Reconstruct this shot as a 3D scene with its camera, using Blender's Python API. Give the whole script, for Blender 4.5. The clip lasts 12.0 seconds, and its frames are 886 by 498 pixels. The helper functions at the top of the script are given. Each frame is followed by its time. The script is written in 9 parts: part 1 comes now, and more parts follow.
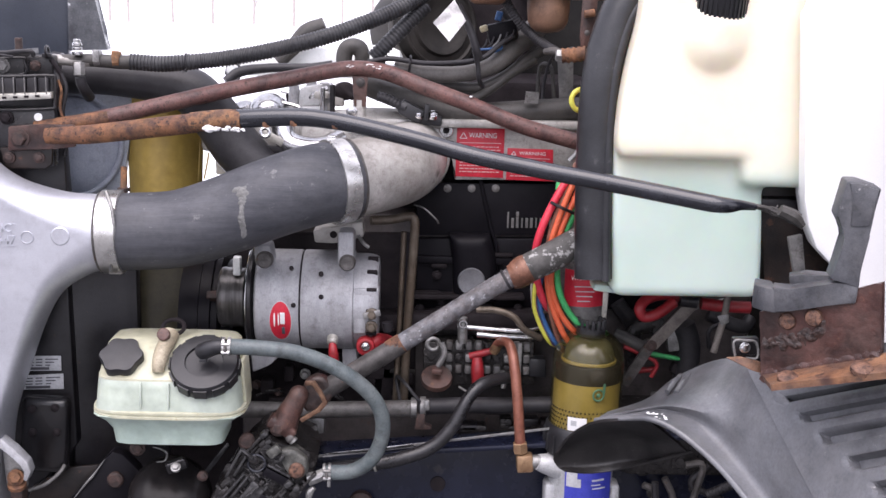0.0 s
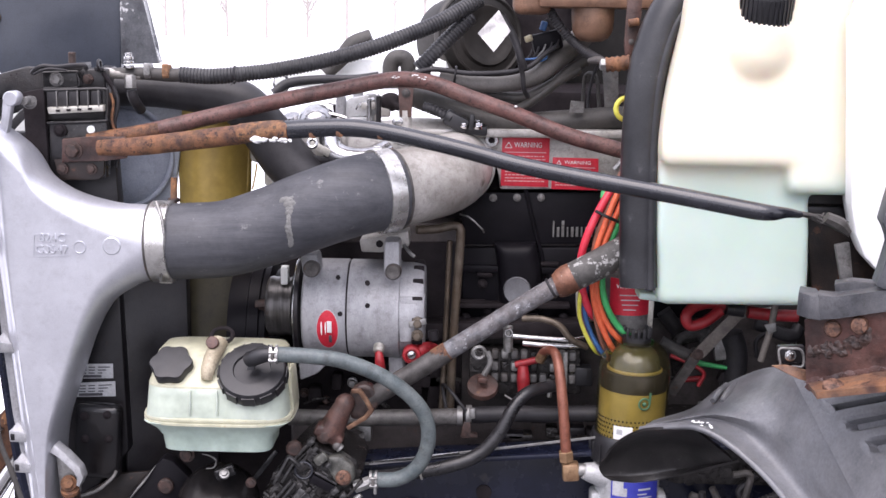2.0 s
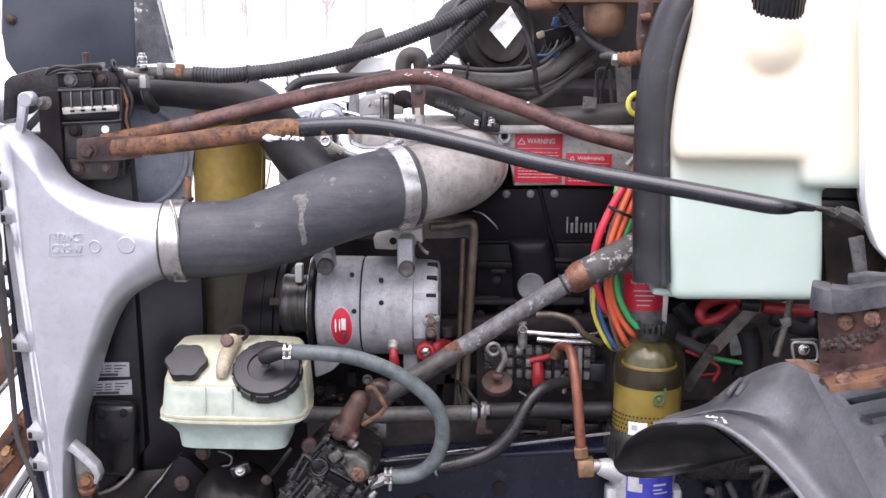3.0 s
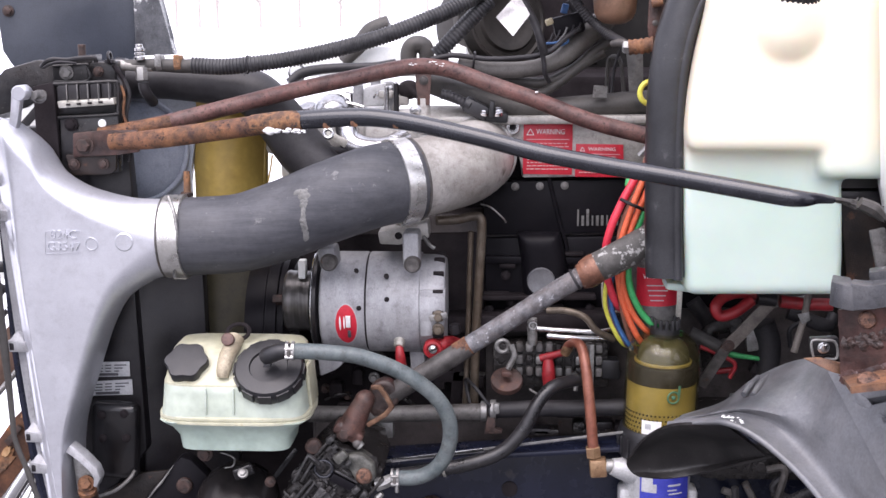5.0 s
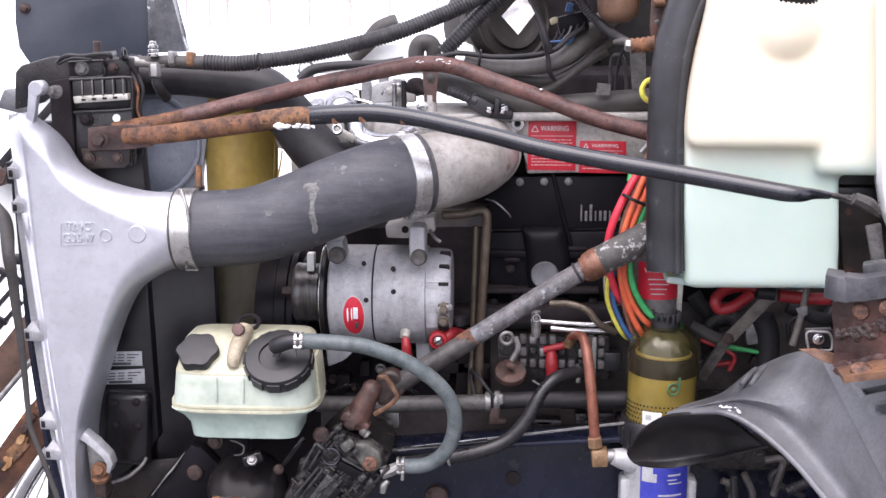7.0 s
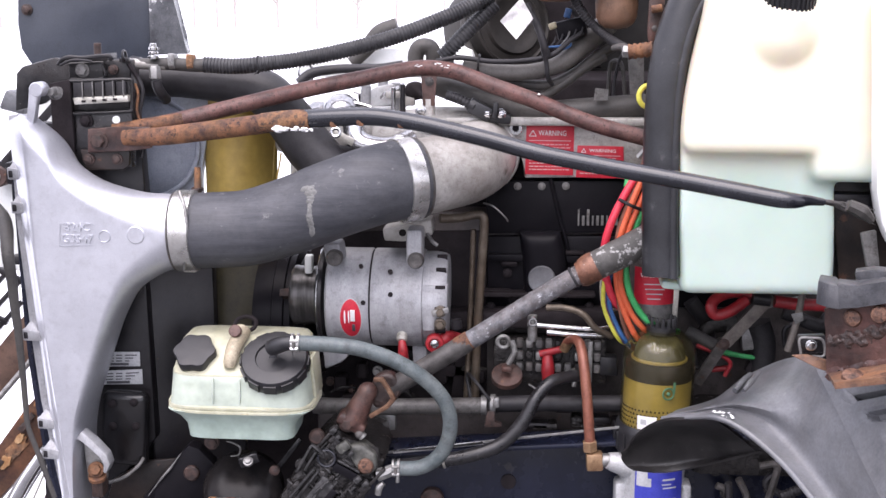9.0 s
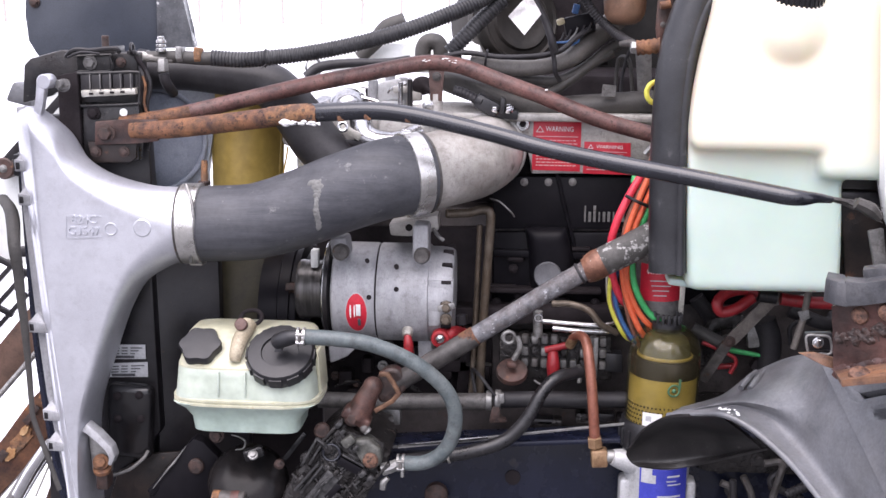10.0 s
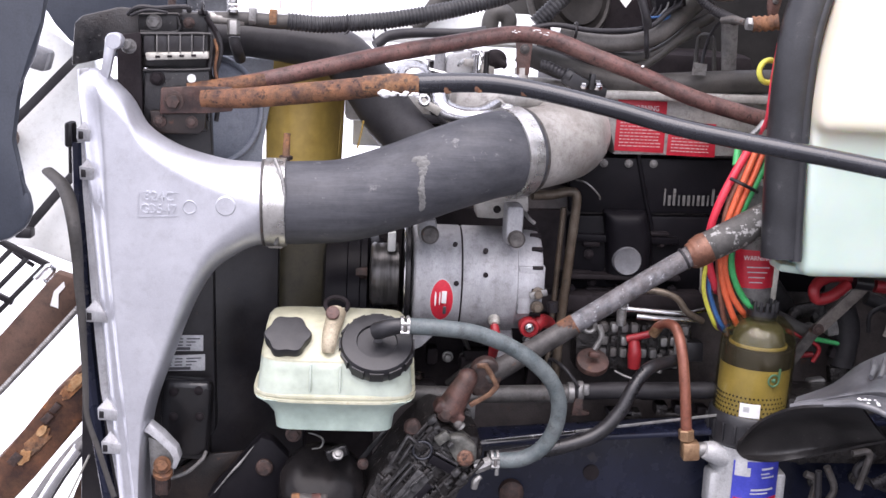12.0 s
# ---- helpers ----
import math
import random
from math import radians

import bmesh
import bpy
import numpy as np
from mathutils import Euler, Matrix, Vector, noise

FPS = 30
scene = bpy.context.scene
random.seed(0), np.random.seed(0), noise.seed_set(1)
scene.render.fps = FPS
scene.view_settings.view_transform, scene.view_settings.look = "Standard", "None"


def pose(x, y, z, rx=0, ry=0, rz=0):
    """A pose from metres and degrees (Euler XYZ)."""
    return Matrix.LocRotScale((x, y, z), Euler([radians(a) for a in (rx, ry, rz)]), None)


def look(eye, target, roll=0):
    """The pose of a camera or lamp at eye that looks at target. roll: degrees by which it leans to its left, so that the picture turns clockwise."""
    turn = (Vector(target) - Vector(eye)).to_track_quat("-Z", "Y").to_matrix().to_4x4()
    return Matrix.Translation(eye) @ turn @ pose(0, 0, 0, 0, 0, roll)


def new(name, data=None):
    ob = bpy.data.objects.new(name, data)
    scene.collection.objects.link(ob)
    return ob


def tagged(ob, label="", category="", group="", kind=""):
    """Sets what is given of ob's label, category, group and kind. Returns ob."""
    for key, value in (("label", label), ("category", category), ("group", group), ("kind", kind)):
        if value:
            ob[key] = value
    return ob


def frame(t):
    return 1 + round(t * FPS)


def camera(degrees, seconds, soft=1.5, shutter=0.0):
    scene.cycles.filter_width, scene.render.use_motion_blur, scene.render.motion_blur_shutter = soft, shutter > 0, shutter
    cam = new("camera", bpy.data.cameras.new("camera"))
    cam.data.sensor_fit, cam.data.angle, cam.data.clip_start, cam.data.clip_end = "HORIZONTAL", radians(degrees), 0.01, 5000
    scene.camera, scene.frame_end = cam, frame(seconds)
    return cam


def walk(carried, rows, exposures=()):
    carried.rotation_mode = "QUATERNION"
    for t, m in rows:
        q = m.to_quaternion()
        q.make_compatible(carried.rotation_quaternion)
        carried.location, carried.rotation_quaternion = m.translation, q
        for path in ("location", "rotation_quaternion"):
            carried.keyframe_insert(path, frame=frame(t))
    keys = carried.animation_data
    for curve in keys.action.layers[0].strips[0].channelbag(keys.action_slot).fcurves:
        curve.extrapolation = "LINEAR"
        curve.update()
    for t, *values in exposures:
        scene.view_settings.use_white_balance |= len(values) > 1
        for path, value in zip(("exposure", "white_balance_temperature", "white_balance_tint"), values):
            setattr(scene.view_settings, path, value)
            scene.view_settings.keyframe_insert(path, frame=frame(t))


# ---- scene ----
cam = camera(40.0, 12.0)
PATH = [
    (0, (-0.053, -1.956, 1.767), (-0.016, 0.007, 1.388), 1.5),
    (0.5, (-0.056, -1.974, 1.765), (-0.052, -0.009, 1.391), 1.8),
    (1, (-0.053, -1.966, 1.763), (-0.075, 0.001, 1.403), 1.6),
    (1.5, (-0.051, -1.963, 1.765), (-0.081, 0.004, 1.404), 1.1),
    (2, (-0.041, -1.968, 1.765), (-0.091, -0.001, 1.403), 0.9),
    (2.5, (-0.036, -1.974, 1.763), (-0.103, -0.008, 1.403), 0.6),
    (3, (-0.029, -1.97, 1.763), (-0.113, -0.005, 1.398), 0.3),
    (5, (-0.018, -1.913, 1.762), (-0.127, 0.047, 1.379), -0.2),
    (5.5, (-0.023, -1.91, 1.762), (-0.127, 0.048, 1.372), -0.1),
    (6, (-0.017, -1.922, 1.762), (-0.131, 0.035, 1.367), -0.1),
    (6.5, (-0.014, -1.94, 1.763), (-0.13, 0.016, 1.367), 0.0),
    (7, (-0.011, -1.956, 1.761), (-0.134, 0.003, 1.377), 0.0),
    (9, (0.003, -1.963, 1.763), (-0.129, -0.003, 1.384), 0.4),
    (9.5, (-0.002, -1.959, 1.761), (-0.141, 0.0, 1.379), 0.7),
    (10, (-0.002, -1.963, 1.76), (-0.139, -0.005, 1.376), 0.8),
    (10.5, (0.011, -1.954, 1.76), (-0.135, 0.002, 1.369), 0.6),
    (11, (0.013, -1.919, 1.762), (-0.152, 0.032, 1.354), 0.8),
    (11.5, (0.0, -1.865, 1.764), (-0.18, 0.081, 1.336), 0.8),
    (11.6, (-0.049, -1.851, 1.753), (-0.191, 0.098, 1.331), 1.5),
    (11.7, (-0.093, -1.849, 1.759), (-0.207, 0.101, 1.327), 2.0),
    (11.8, (-0.183, -1.848, 1.762), (-0.229, 0.104, 1.327), 2.3),
    (11.9, (-0.287, -1.846, 1.747), (-0.246, 0.108, 1.324), 2.6),
    (12, (-0.41, -1.845, 1.717), (-0.264, 0.11, 1.322), 2.8),
]
walk(cam, [(t, look(eye, target, roll)) for t, eye, target, roll in PATH], [(0, 1.14, 6450, 21), (0.5, 1.22, 6450, 21), (1, 1.26, 6450, 21), (2, 1.25, 6450, 21), (5.5, 1.3, 6450, 21), (6.5, 1.34, 6450, 21), (9.5, 1.32, 6450, 21), (12, 1.32, 6450, 21)])

# ---- world and light ----
world = bpy.data.worlds.new("overcast_sky")
scene.world = world
world.use_nodes = True
wn, wl = world.node_tree.nodes, world.node_tree.links
wn.clear()
sky = wn.new("ShaderNodeTexSky")
sky.sky_type, sky.sun_disc = "NISHITA", False
sky.sun_elevation, sky.sun_rotation = radians(68), radians(200)
sky.dust_density, sky.air_density = 4.0, 1.0
cloud = wn.new("ShaderNodeMix")
cloud.data_type = "RGBA"
cloud.inputs[0].default_value = 0.75
cloud.inputs[7].default_value = (8.4, 8.7, 9.3, 1)
wl.new(sky.outputs[0], cloud.inputs[6])
bg = wn.new("ShaderNodeBackground")
bg.inputs[1].default_value = 0.105
wl.new(cloud.outputs[2], bg.inputs[0])
wout = wn.new("ShaderNodeOutputWorld")
wl.new(bg.outputs[0], wout.inputs[0])

sun_data = bpy.data.lights.new("sun", "SUN")
sun_data.energy, sun_data.angle, sun_data.color = 1.5, radians(60), (1.0, 0.98, 0.95)
sun = new("sun", sun_data)
sun.matrix_world = look((-0.6, -1.9, 4.5), (0, 0, 1.2))


# ---- mesh helpers ----
ORG = {}


def thing(name, at, label, category, group=""):
    ob = new(name)
    ob.empty_display_size = 0.02
    ob.location = at
    ORG[ob.name] = Vector(at)
    return tagged(ob, label, category, group)


def finish(bm, name, material, origin, sharp=38):
    bmesh.ops.recalc_face_normals(bm, faces=bm.faces)
    me = bpy.data.meshes.new(name)
    bmesh.ops.translate(bm, verts=bm.verts, vec=-origin)
    for face in bm.faces:
        face.smooth = True
    bm.to_mesh(me)
    bm.free()
    me.set_sharp_from_angle(angle=radians(sharp))
    if material:
        me.materials.append(material)
    return me


def part(name, bm, material, parent, label=""):
    origin = ORG[parent.name]
    ob = new(name, finish(bm, name, material, origin))
    ob.parent = parent
    ORG[ob.name] = origin
    return tagged(ob, label) if label else ob


def solid(name, bm, material, at, label, category, group="", kind=""):
    at = Vector(at)
    ob = new(name, finish(bm, name, material, at))
    ob.location = at
    ORG[ob.name] = at
    return tagged(ob, label, category, group, kind)


def V(p):
    return Vector(p)


def basis(axis):
    return V(axis).normalized().to_track_quat("Z", "Y").to_matrix()


def spline(pts, per):
    pts = [V(p) for p in pts]
    out = []
    for i in range(len(pts) - 1):
        a, b = pts[i], pts[i + 1]
        p = pts[i - 1] if i else a * 2 - b
        q = pts[i + 2] if i + 2 < len(pts) else b * 2 - a
        for k in range(per):
            t = k / per
            out.append(0.5 * ((2 * a) + (b - p) * t + (2 * p - 5 * a + 4 * b - q) * t * t + (3 * a - p - 3 * b + q) * t ** 3))
    return out + [pts[-1]]


def sweep(bm, path, radii, n=12, flat=1.0, caps=True):
    """Rings of n corners along a path; flat squeezes each ring along its second axis."""
    side, rings = None, []
    for i, p in enumerate(path):
        d = (path[min(i + 1, len(path) - 1)] - path[max(i - 1, 0)]).normalized()
        if side is None:
            side = d.cross(V((0, 0, 1)))
            side = side.normalized() if side.length > 0.1 else d.cross(V((0, 1, 0))).normalized()
        side = (side - d * side.dot(d)).normalized()
        up = d.cross(side)
        r = radii[i]
        rings.append([bm.verts.new(p + (side * math.cos(a) + up * flat * math.sin(a)) * r) for a in (2 * math.pi * k / n for k in range(n))])
    for a, b in zip(rings, rings[1:]):
        for k in range(n):
            bm.faces.new((a[k], a[(k + 1) % n], b[(k + 1) % n], b[k]))
    if caps:
        bm.faces.new(rings[0])
        bm.faces.new(rings[-1][::-1])
    return bm


def tube(pts, r, n=12, per=6, bm=None, flat=1.0):
    bm = bm or bmesh.new()
    path = spline(pts, per)
    rs = r if isinstance(r, (list, tuple)) else [r] * len(pts)
    radii = [float(v) for v in np.interp(np.linspace(0, len(pts) - 1, len(path)), range(len(pts)), rs)]
    return sweep(bm, path, radii, n, flat)


def cyl(a, b, r, r2=None, n=20, bm=None, bev=0.0):
    bm = bm or bmesh.new()
    a, b = V(a), V(b)
    r2 = r if r2 is None else r2
    if bev:
        d = (b - a).normalized() * bev
        return sweep(bm, [a, a + d, b - d, b], [r - bev, r, r2, r2 - bev], n)
    return sweep(bm, [a, b], [r, r2], n)


def lathe(at, axis, profile, n=28, bm=None):
    """Profile rows of radius and height along the axis."""
    bm = bm or bmesh.new()
    at, m = V(at), basis(axis)
    rings = [[bm.verts.new(at + m @ V((max(r, 1e-4) * math.cos(2 * math.pi * k / n), max(r, 1e-4) * math.sin(2 * math.pi * k / n), h))) for k in range(n)] for r, h in profile]
    for a, b in zip(rings, rings[1:]):
        for k in range(n):
            bm.faces.new((a[k], a[(k + 1) % n], b[(k + 1) % n], b[k]))
    bm.faces.new(rings[0])
    bm.faces.new(rings[-1][::-1])
    return bm


def box(at, size, bev=0.003, turn=(0, 0, 0), bm=None, seg=2):
    bm = bm or bmesh.new()
    made = bmesh.ops.create_cube(bm, size=1.0, matrix=pose(*at, *turn) @ Matrix.Diagonal((*size, 1)))["verts"]
    if bev:
        edges = {e for v in made for e in v.link_edges}
        bmesh.ops.bevel(bm, geom=list(edges), offset=min(bev, 0.45 * min(size)), segments=seg, affect="EDGES", profile=0.5)
    return bm


def span(a, b, w, h, bev=0.002, up=(0, 0, 1), bm=None):
    """A bar from a to b, w wide across and h thick along up."""
    a, b = V(a), V(b)
    d = (b - a).normalized()
    side = d.cross(V(up)).normalized()
    top = side.cross(d)
    m = Matrix((d, side, top)).transposed().to_4x4()
    m.translation = (a + b) / 2
    bm = bm or bmesh.new()
    made = bmesh.ops.create_cube(bm, size=1.0, matrix=m @ Matrix.Diagonal(((b - a).length, w, h, 1)))["verts"]
    if bev:
        bmesh.ops.bevel(bm, geom=list({e for v in made for e in v.link_edges}), offset=min(bev, 0.45 * min(w, h)), segments=2, affect="EDGES", profile=0.5)
    return bm


def slab(corners, depth, bev=0.002, bm=None):
    """A plate with these corners as its front, going back by the vector depth."""
    bm = bm or bmesh.new()
    front = [bm.verts.new(p) for p in corners]
    back = [bm.verts.new(V(p) + V(depth)) for p in corners]
    faces = [bm.faces.new(front), bm.faces.new(back[::-1])]
    n = len(corners)
    for k in range(n):
        faces.append(bm.faces.new((front[k], back[k], back[(k + 1) % n], front[(k + 1) % n])))
    if bev:
        bmesh.ops.bevel(bm, geom=list({e for f in faces for e in f.edges}), offset=bev, segments=2, affect="EDGES", profile=0.5)
    return bm


def ball(at, r, scale=(1, 1, 1), bm=None, u=16):
    bm = bm or bmesh.new()
    bmesh.ops.create_uvsphere(bm, u_segments=u, v_segments=u // 2 + 2, radius=1.0, matrix=Matrix.Translation(at) @ Matrix.Diagonal((r * scale[0], r * scale[1], r * scale[2], 1)))
    return bm


def ring(at, axis, big, small, n=28, m=10, bm=None, sweep_deg=360, start=0):
    bm = bm or bmesh.new()
    at, b = V(at), basis(axis)
    steps = n if sweep_deg >= 360 else n + 1
    path = [at + b @ V((big * math.cos(a), big * math.sin(a), 0)) for a in (radians(start + sweep_deg * k / n) for k in range(steps))]
    if sweep_deg < 360:
        return sweep(bm, path, [small] * len(path), m)
    rings = []
    for k, p in enumerate(path):
        out, up = (p - at).normalized(), b @ V((0, 0, 1))
        rings.append([bm.verts.new(p + (out * math.cos(a) + up * math.sin(a)) * small) for a in (2 * math.pi * j / m for j in range(m))])
    for k in range(n):
        a, c = rings[k], rings[(k + 1) % n]
        for j in range(m):
            bm.faces.new((a[j], a[(j + 1) % m], c[(j + 1) % m], c[j]))
    return bm


def bolt(at, axis, r, h=None, bm=None, sides=6):
    """A hexagon head on a washer."""
    h = h or r * 0.8
    bm = lathe(at, axis, [(r * 1.35, -0.004), (r * 1.35, 0.0015), (r * 1.1, 0.002)], 18, bm)
    return lathe(at, axis, [(r, 0.001), (r, h * 0.85), (r * 0.86, h), (r * 0.4, h + 0.0004)], sides, bm)


def band(at, axis, r, w, bm=None, n=36, thick=0.0016):
    return lathe(at, axis, [(r, -w / 2), (r + thick, -w / 2 + 0.0005), (r + thick, w / 2 - 0.0005), (r, w / 2)], n, bm)


def pillow(left, right, mid, half, reach, rows=60, cols=36, bm=None, dent=None, soft=False):
    """A closed moulded shell between a left and a right edge (rows of x, z from top to bottom), rounded over by reach."""
    bm = bm or bmesh.new()

    def edge(pts):
        path = np.array([tuple(p) for p in spline([(x, 0, z) for x, z in pts], 10)])
        order = np.argsort(path[:, 2])
        return path[order, 2], path[order, 0], path[:, [0, 2]]

    lz, lx, lp = edge(left)
    rz, rx, rp = edge(right)
    rim = np.concatenate([lp, rp[::-1]])
    seg_a, seg_b = rim, np.roll(rim, -1, 0)
    top, low = min(lz.max(), rz.max()), max(lz.min(), rz.min())
    grid = [[], []]
    for i in range(rows + 1):
        u = i / rows
        z = top + (low - top) * ((0.5 - 0.5 * math.cos(math.pi * u)) * 0.5 + u * 0.5)
        x0, x1 = np.interp(z, lz, lx), np.interp(z, rz, rx)
        line = [[], []]
        for j in range(cols + 1):
            v = 0.5 - 0.5 * math.cos(math.pi * j / cols)
            p = np.array([x0 + (x1 - x0) * v, z])
            ab = seg_b - seg_a
            t = np.clip(((p - seg_a) * ab).sum(1) / np.maximum((ab * ab).sum(1), 1e-12), 0, 1)
            d = np.sqrt((((seg_a + ab * t[:, None]) - p) ** 2).sum(1).min())
            f = math.sqrt(max(0.0, 1 - (1 - min(d / reach, 1)) ** 2))
            if soft:
                gaps = (min(p[0] - x0, x1 - p[0]), min(top - z, z - low))
                f = math.prod(math.sqrt(max(0.0, 1 - (1 - min(max(q, 0) / r_, 1)) ** 2)) for q, r_ in zip(gaps, (reach, soft)))
            m = mid(p[0], z) if callable(mid) else mid
            extra = dent(p[0], z) if dent else 0.0
            line[0].append(bm.verts.new((p[0], m - half * f + extra * f, z)))
            line[1].append(bm.verts.new((p[0], m + half * f, z)))
        grid[0].append(line[0])
        grid[1].append(line[1])
    for g in grid:
        for i in range(rows):
            for j in range(cols):
                bm.faces.new((g[i][j], g[i][j + 1], g[i + 1][j + 1], g[i + 1][j]))
    bmesh.ops.remove_doubles(bm, verts=bm.verts, dist=0.0003)
    loose = [e for e in bm.edges if e.is_boundary]
    if loose:
        bmesh.ops.holes_fill(bm, edges=loose)
    return bm


def fan_shell(top, low, mid, half, reach, side, per=8, across=44):
    """A closed shell fanning out from a round neck: ruled between a top and a low edge, rounded at both and at its last side."""
    bm = bmesh.new()
    a, b = spline(top, per), spline(low, per)
    grid = [[], []]
    for i, (p, q) in enumerate(zip(a, b)):
        long = (q - p).length
        ease = min(1.0, i / (len(a) * 0.45))
        round_ = reach * (1 - 0.48 * ease * ease * (3 - 2 * ease))
        line = [[], []]
        for j in range(across + 1):
            v = 0.5 - 0.5 * math.cos(math.pi * j / across)
            d = min(v, 1 - v) * long
            f = math.sqrt(max(0.0, 1 - (1 - min(d / min(round_, long / 2), 1)) ** 2))
            x = p.lerp(q, v)
            e = (x - a[-1].lerp(b[-1], v)).length
            f *= math.sqrt(max(0.0, 1 - (1 - min(e / side, 1)) ** 2))
            line[0].append(bm.verts.new((x.x, mid - half * f, x.z)))
            line[1].append(bm.verts.new((x.x, mid + half * f, x.z)))
        grid[0].append(line[0])
        grid[1].append(line[1])
    for g, flip in zip(grid, (False, True)):
        for i in range(len(a) - 1):
            for j in range(across):
                f = (g[i][j], g[i][j + 1], g[i + 1][j + 1], g[i + 1][j])
                bm.faces.new(f[::-1] if flip else f)
    bmesh.ops.remove_doubles(bm, verts=bm.verts, dist=0.0003)
    loose = [e for e in bm.edges if e.is_boundary]
    if loose:
        bmesh.ops.holes_fill(bm, edges=loose)
    bmesh.ops.recalc_face_normals(bm, faces=bm.faces)
    return bm


def corrugated(pts, r, pitch, bm=None):
    path = spline(pts, 40)
    i, out, radii, lens = 0, [], [], [0.0]
    for a, b in zip(path, path[1:]):
        lens.append(lens[-1] + (b - a).length)
    total = lens[-1]
    steps = int(total / (pitch / 4))
    for k in range(steps + 1):
        s = total * k / steps
        while i < len(lens) - 2 and lens[i + 1] < s:
            i += 1
        t = (s - lens[i]) / max(lens[i + 1] - lens[i], 1e-9)
        out.append(path[i].lerp(path[i + 1], t))
        radii.append(r * (1.0 if k % 4 in (0, 1) else 0.87))
    return sweep(bm or bmesh.new(), out, radii, 14)


def sheet(rows, thick, bm=None, closed=False):
    """A bent sheet through rows of points, given a thickness along its normals."""
    bm = bm or bmesh.new()
    g = [[V(p) for p in row] for row in rows]
    h, w = len(g), len(g[0])
    nrm = [[(g[i][min(j + 1, w - 1)] - g[i][max(j - 1, 0)]).cross(g[min(i + 1, h - 1)][j] - g[max(i - 1, 0)][j]).normalized() for j in range(w)] for i in range(h)]
    a = [[bm.verts.new(g[i][j]) for j in range(w)] for i in range(h)]
    b = [[bm.verts.new(g[i][j] - nrm[i][j] * thick) for j in range(w)] for i in range(h)]
    for i in range(h - 1):
        for j in range(w - 1):
            bm.faces.new((a[i][j], a[i][j + 1], a[i + 1][j + 1], a[i + 1][j]))
            bm.faces.new((b[i][j], b[i + 1][j], b[i + 1][j + 1], b[i][j + 1]))
    for i in range(h - 1):
        bm.faces.new((a[i][0], a[i + 1][0], b[i + 1][0], b[i][0]))
        bm.faces.new((a[i][-1], b[i][-1], b[i + 1][-1], a[i + 1][-1]))
    for j in range(w - 1):
        bm.faces.new((a[0][j], b[0][j], b[0][j + 1], a[0][j + 1]))
        bm.faces.new((a[-1][j], a[-1][j + 1], b[-1][j + 1], b[-1][j]))
    return bm


def smooth_rows(rows, per=6, across=6):
    """A finer grid through a coarse one."""
    fine = [spline(row, across) for row in rows]
    cols = [spline([fine[i][j] for i in range(len(fine))], per) for j in range(len(fine[0]))]
    return [[cols[j][i] for j in range(len(cols))] for i in range(len(cols[0]))]


def moulded(bm, voxel, rounds):
    """Melts overlapping solids into one blow-moulded skin with soft corners."""
    bmesh.ops.recalc_face_normals(bm, faces=bm.faces)
    me = bpy.data.meshes.new("mould")
    bm.to_mesh(me)
    bm.free()
    tmp = bpy.data.objects.new("mould", me)
    scene.collection.objects.link(tmp)
    melt = tmp.modifiers.new("melt", "REMESH")
    melt.mode, melt.voxel_size = "VOXEL", voxel
    soft = tmp.modifiers.new("soft", "SMOOTH")
    soft.factor, soft.iterations = 0.5, rounds
    bpy.context.view_layer.update()
    skin = bpy.data.meshes.new_from_object(tmp.evaluated_get(bpy.context.evaluated_depsgraph_get()))
    bpy.data.objects.remove(tmp)
    bpy.data.meshes.remove(me)
    out = bmesh.new()
    out.from_mesh(skin)
    bpy.data.meshes.remove(skin)
    return out


def plate(outline, y0, y1, bev, bm=None):
    """A solid with an x, z outline between two depths."""
    return slab([(x, y0, z) for x, z in outline], (0, y1 - y0, 0), bev, bm)


def words(name, text, size, at, turn, material, parent, depth=0.0004, width=0.0):
    """Lettering in the built-in font, as a mesh under a thing."""
    cu = bpy.data.curves.new(name, "FONT")
    cu.body, cu.size, cu.extrude, cu.align_x, cu.align_y, cu.resolution_u = text, size, depth, "LEFT", "BOTTOM", 3
    tmp = bpy.data.objects.new(name, cu)
    scene.collection.objects.link(tmp)
    bpy.context.view_layer.update()
    me = bpy.data.meshes.new_from_object(tmp.evaluated_get(bpy.context.evaluated_depsgraph_get()))
    bpy.data.objects.remove(tmp)
    bpy.data.curves.remove(cu)
    xs = [v.co.x for v in me.vertices]
    scale = width / (max(xs) - min(xs)) if width else 1.0
    me.transform(Matrix.Translation(-ORG[parent.name]) @ pose(*at, *turn) @ Matrix.Diagonal((scale, 1, 1, 1)))
    me.materials.clear()
    me.materials.append(material)
    ob = new(name, me)
    ob.parent = parent
    ORG[ob.name] = ORG[parent.name]
    return ob


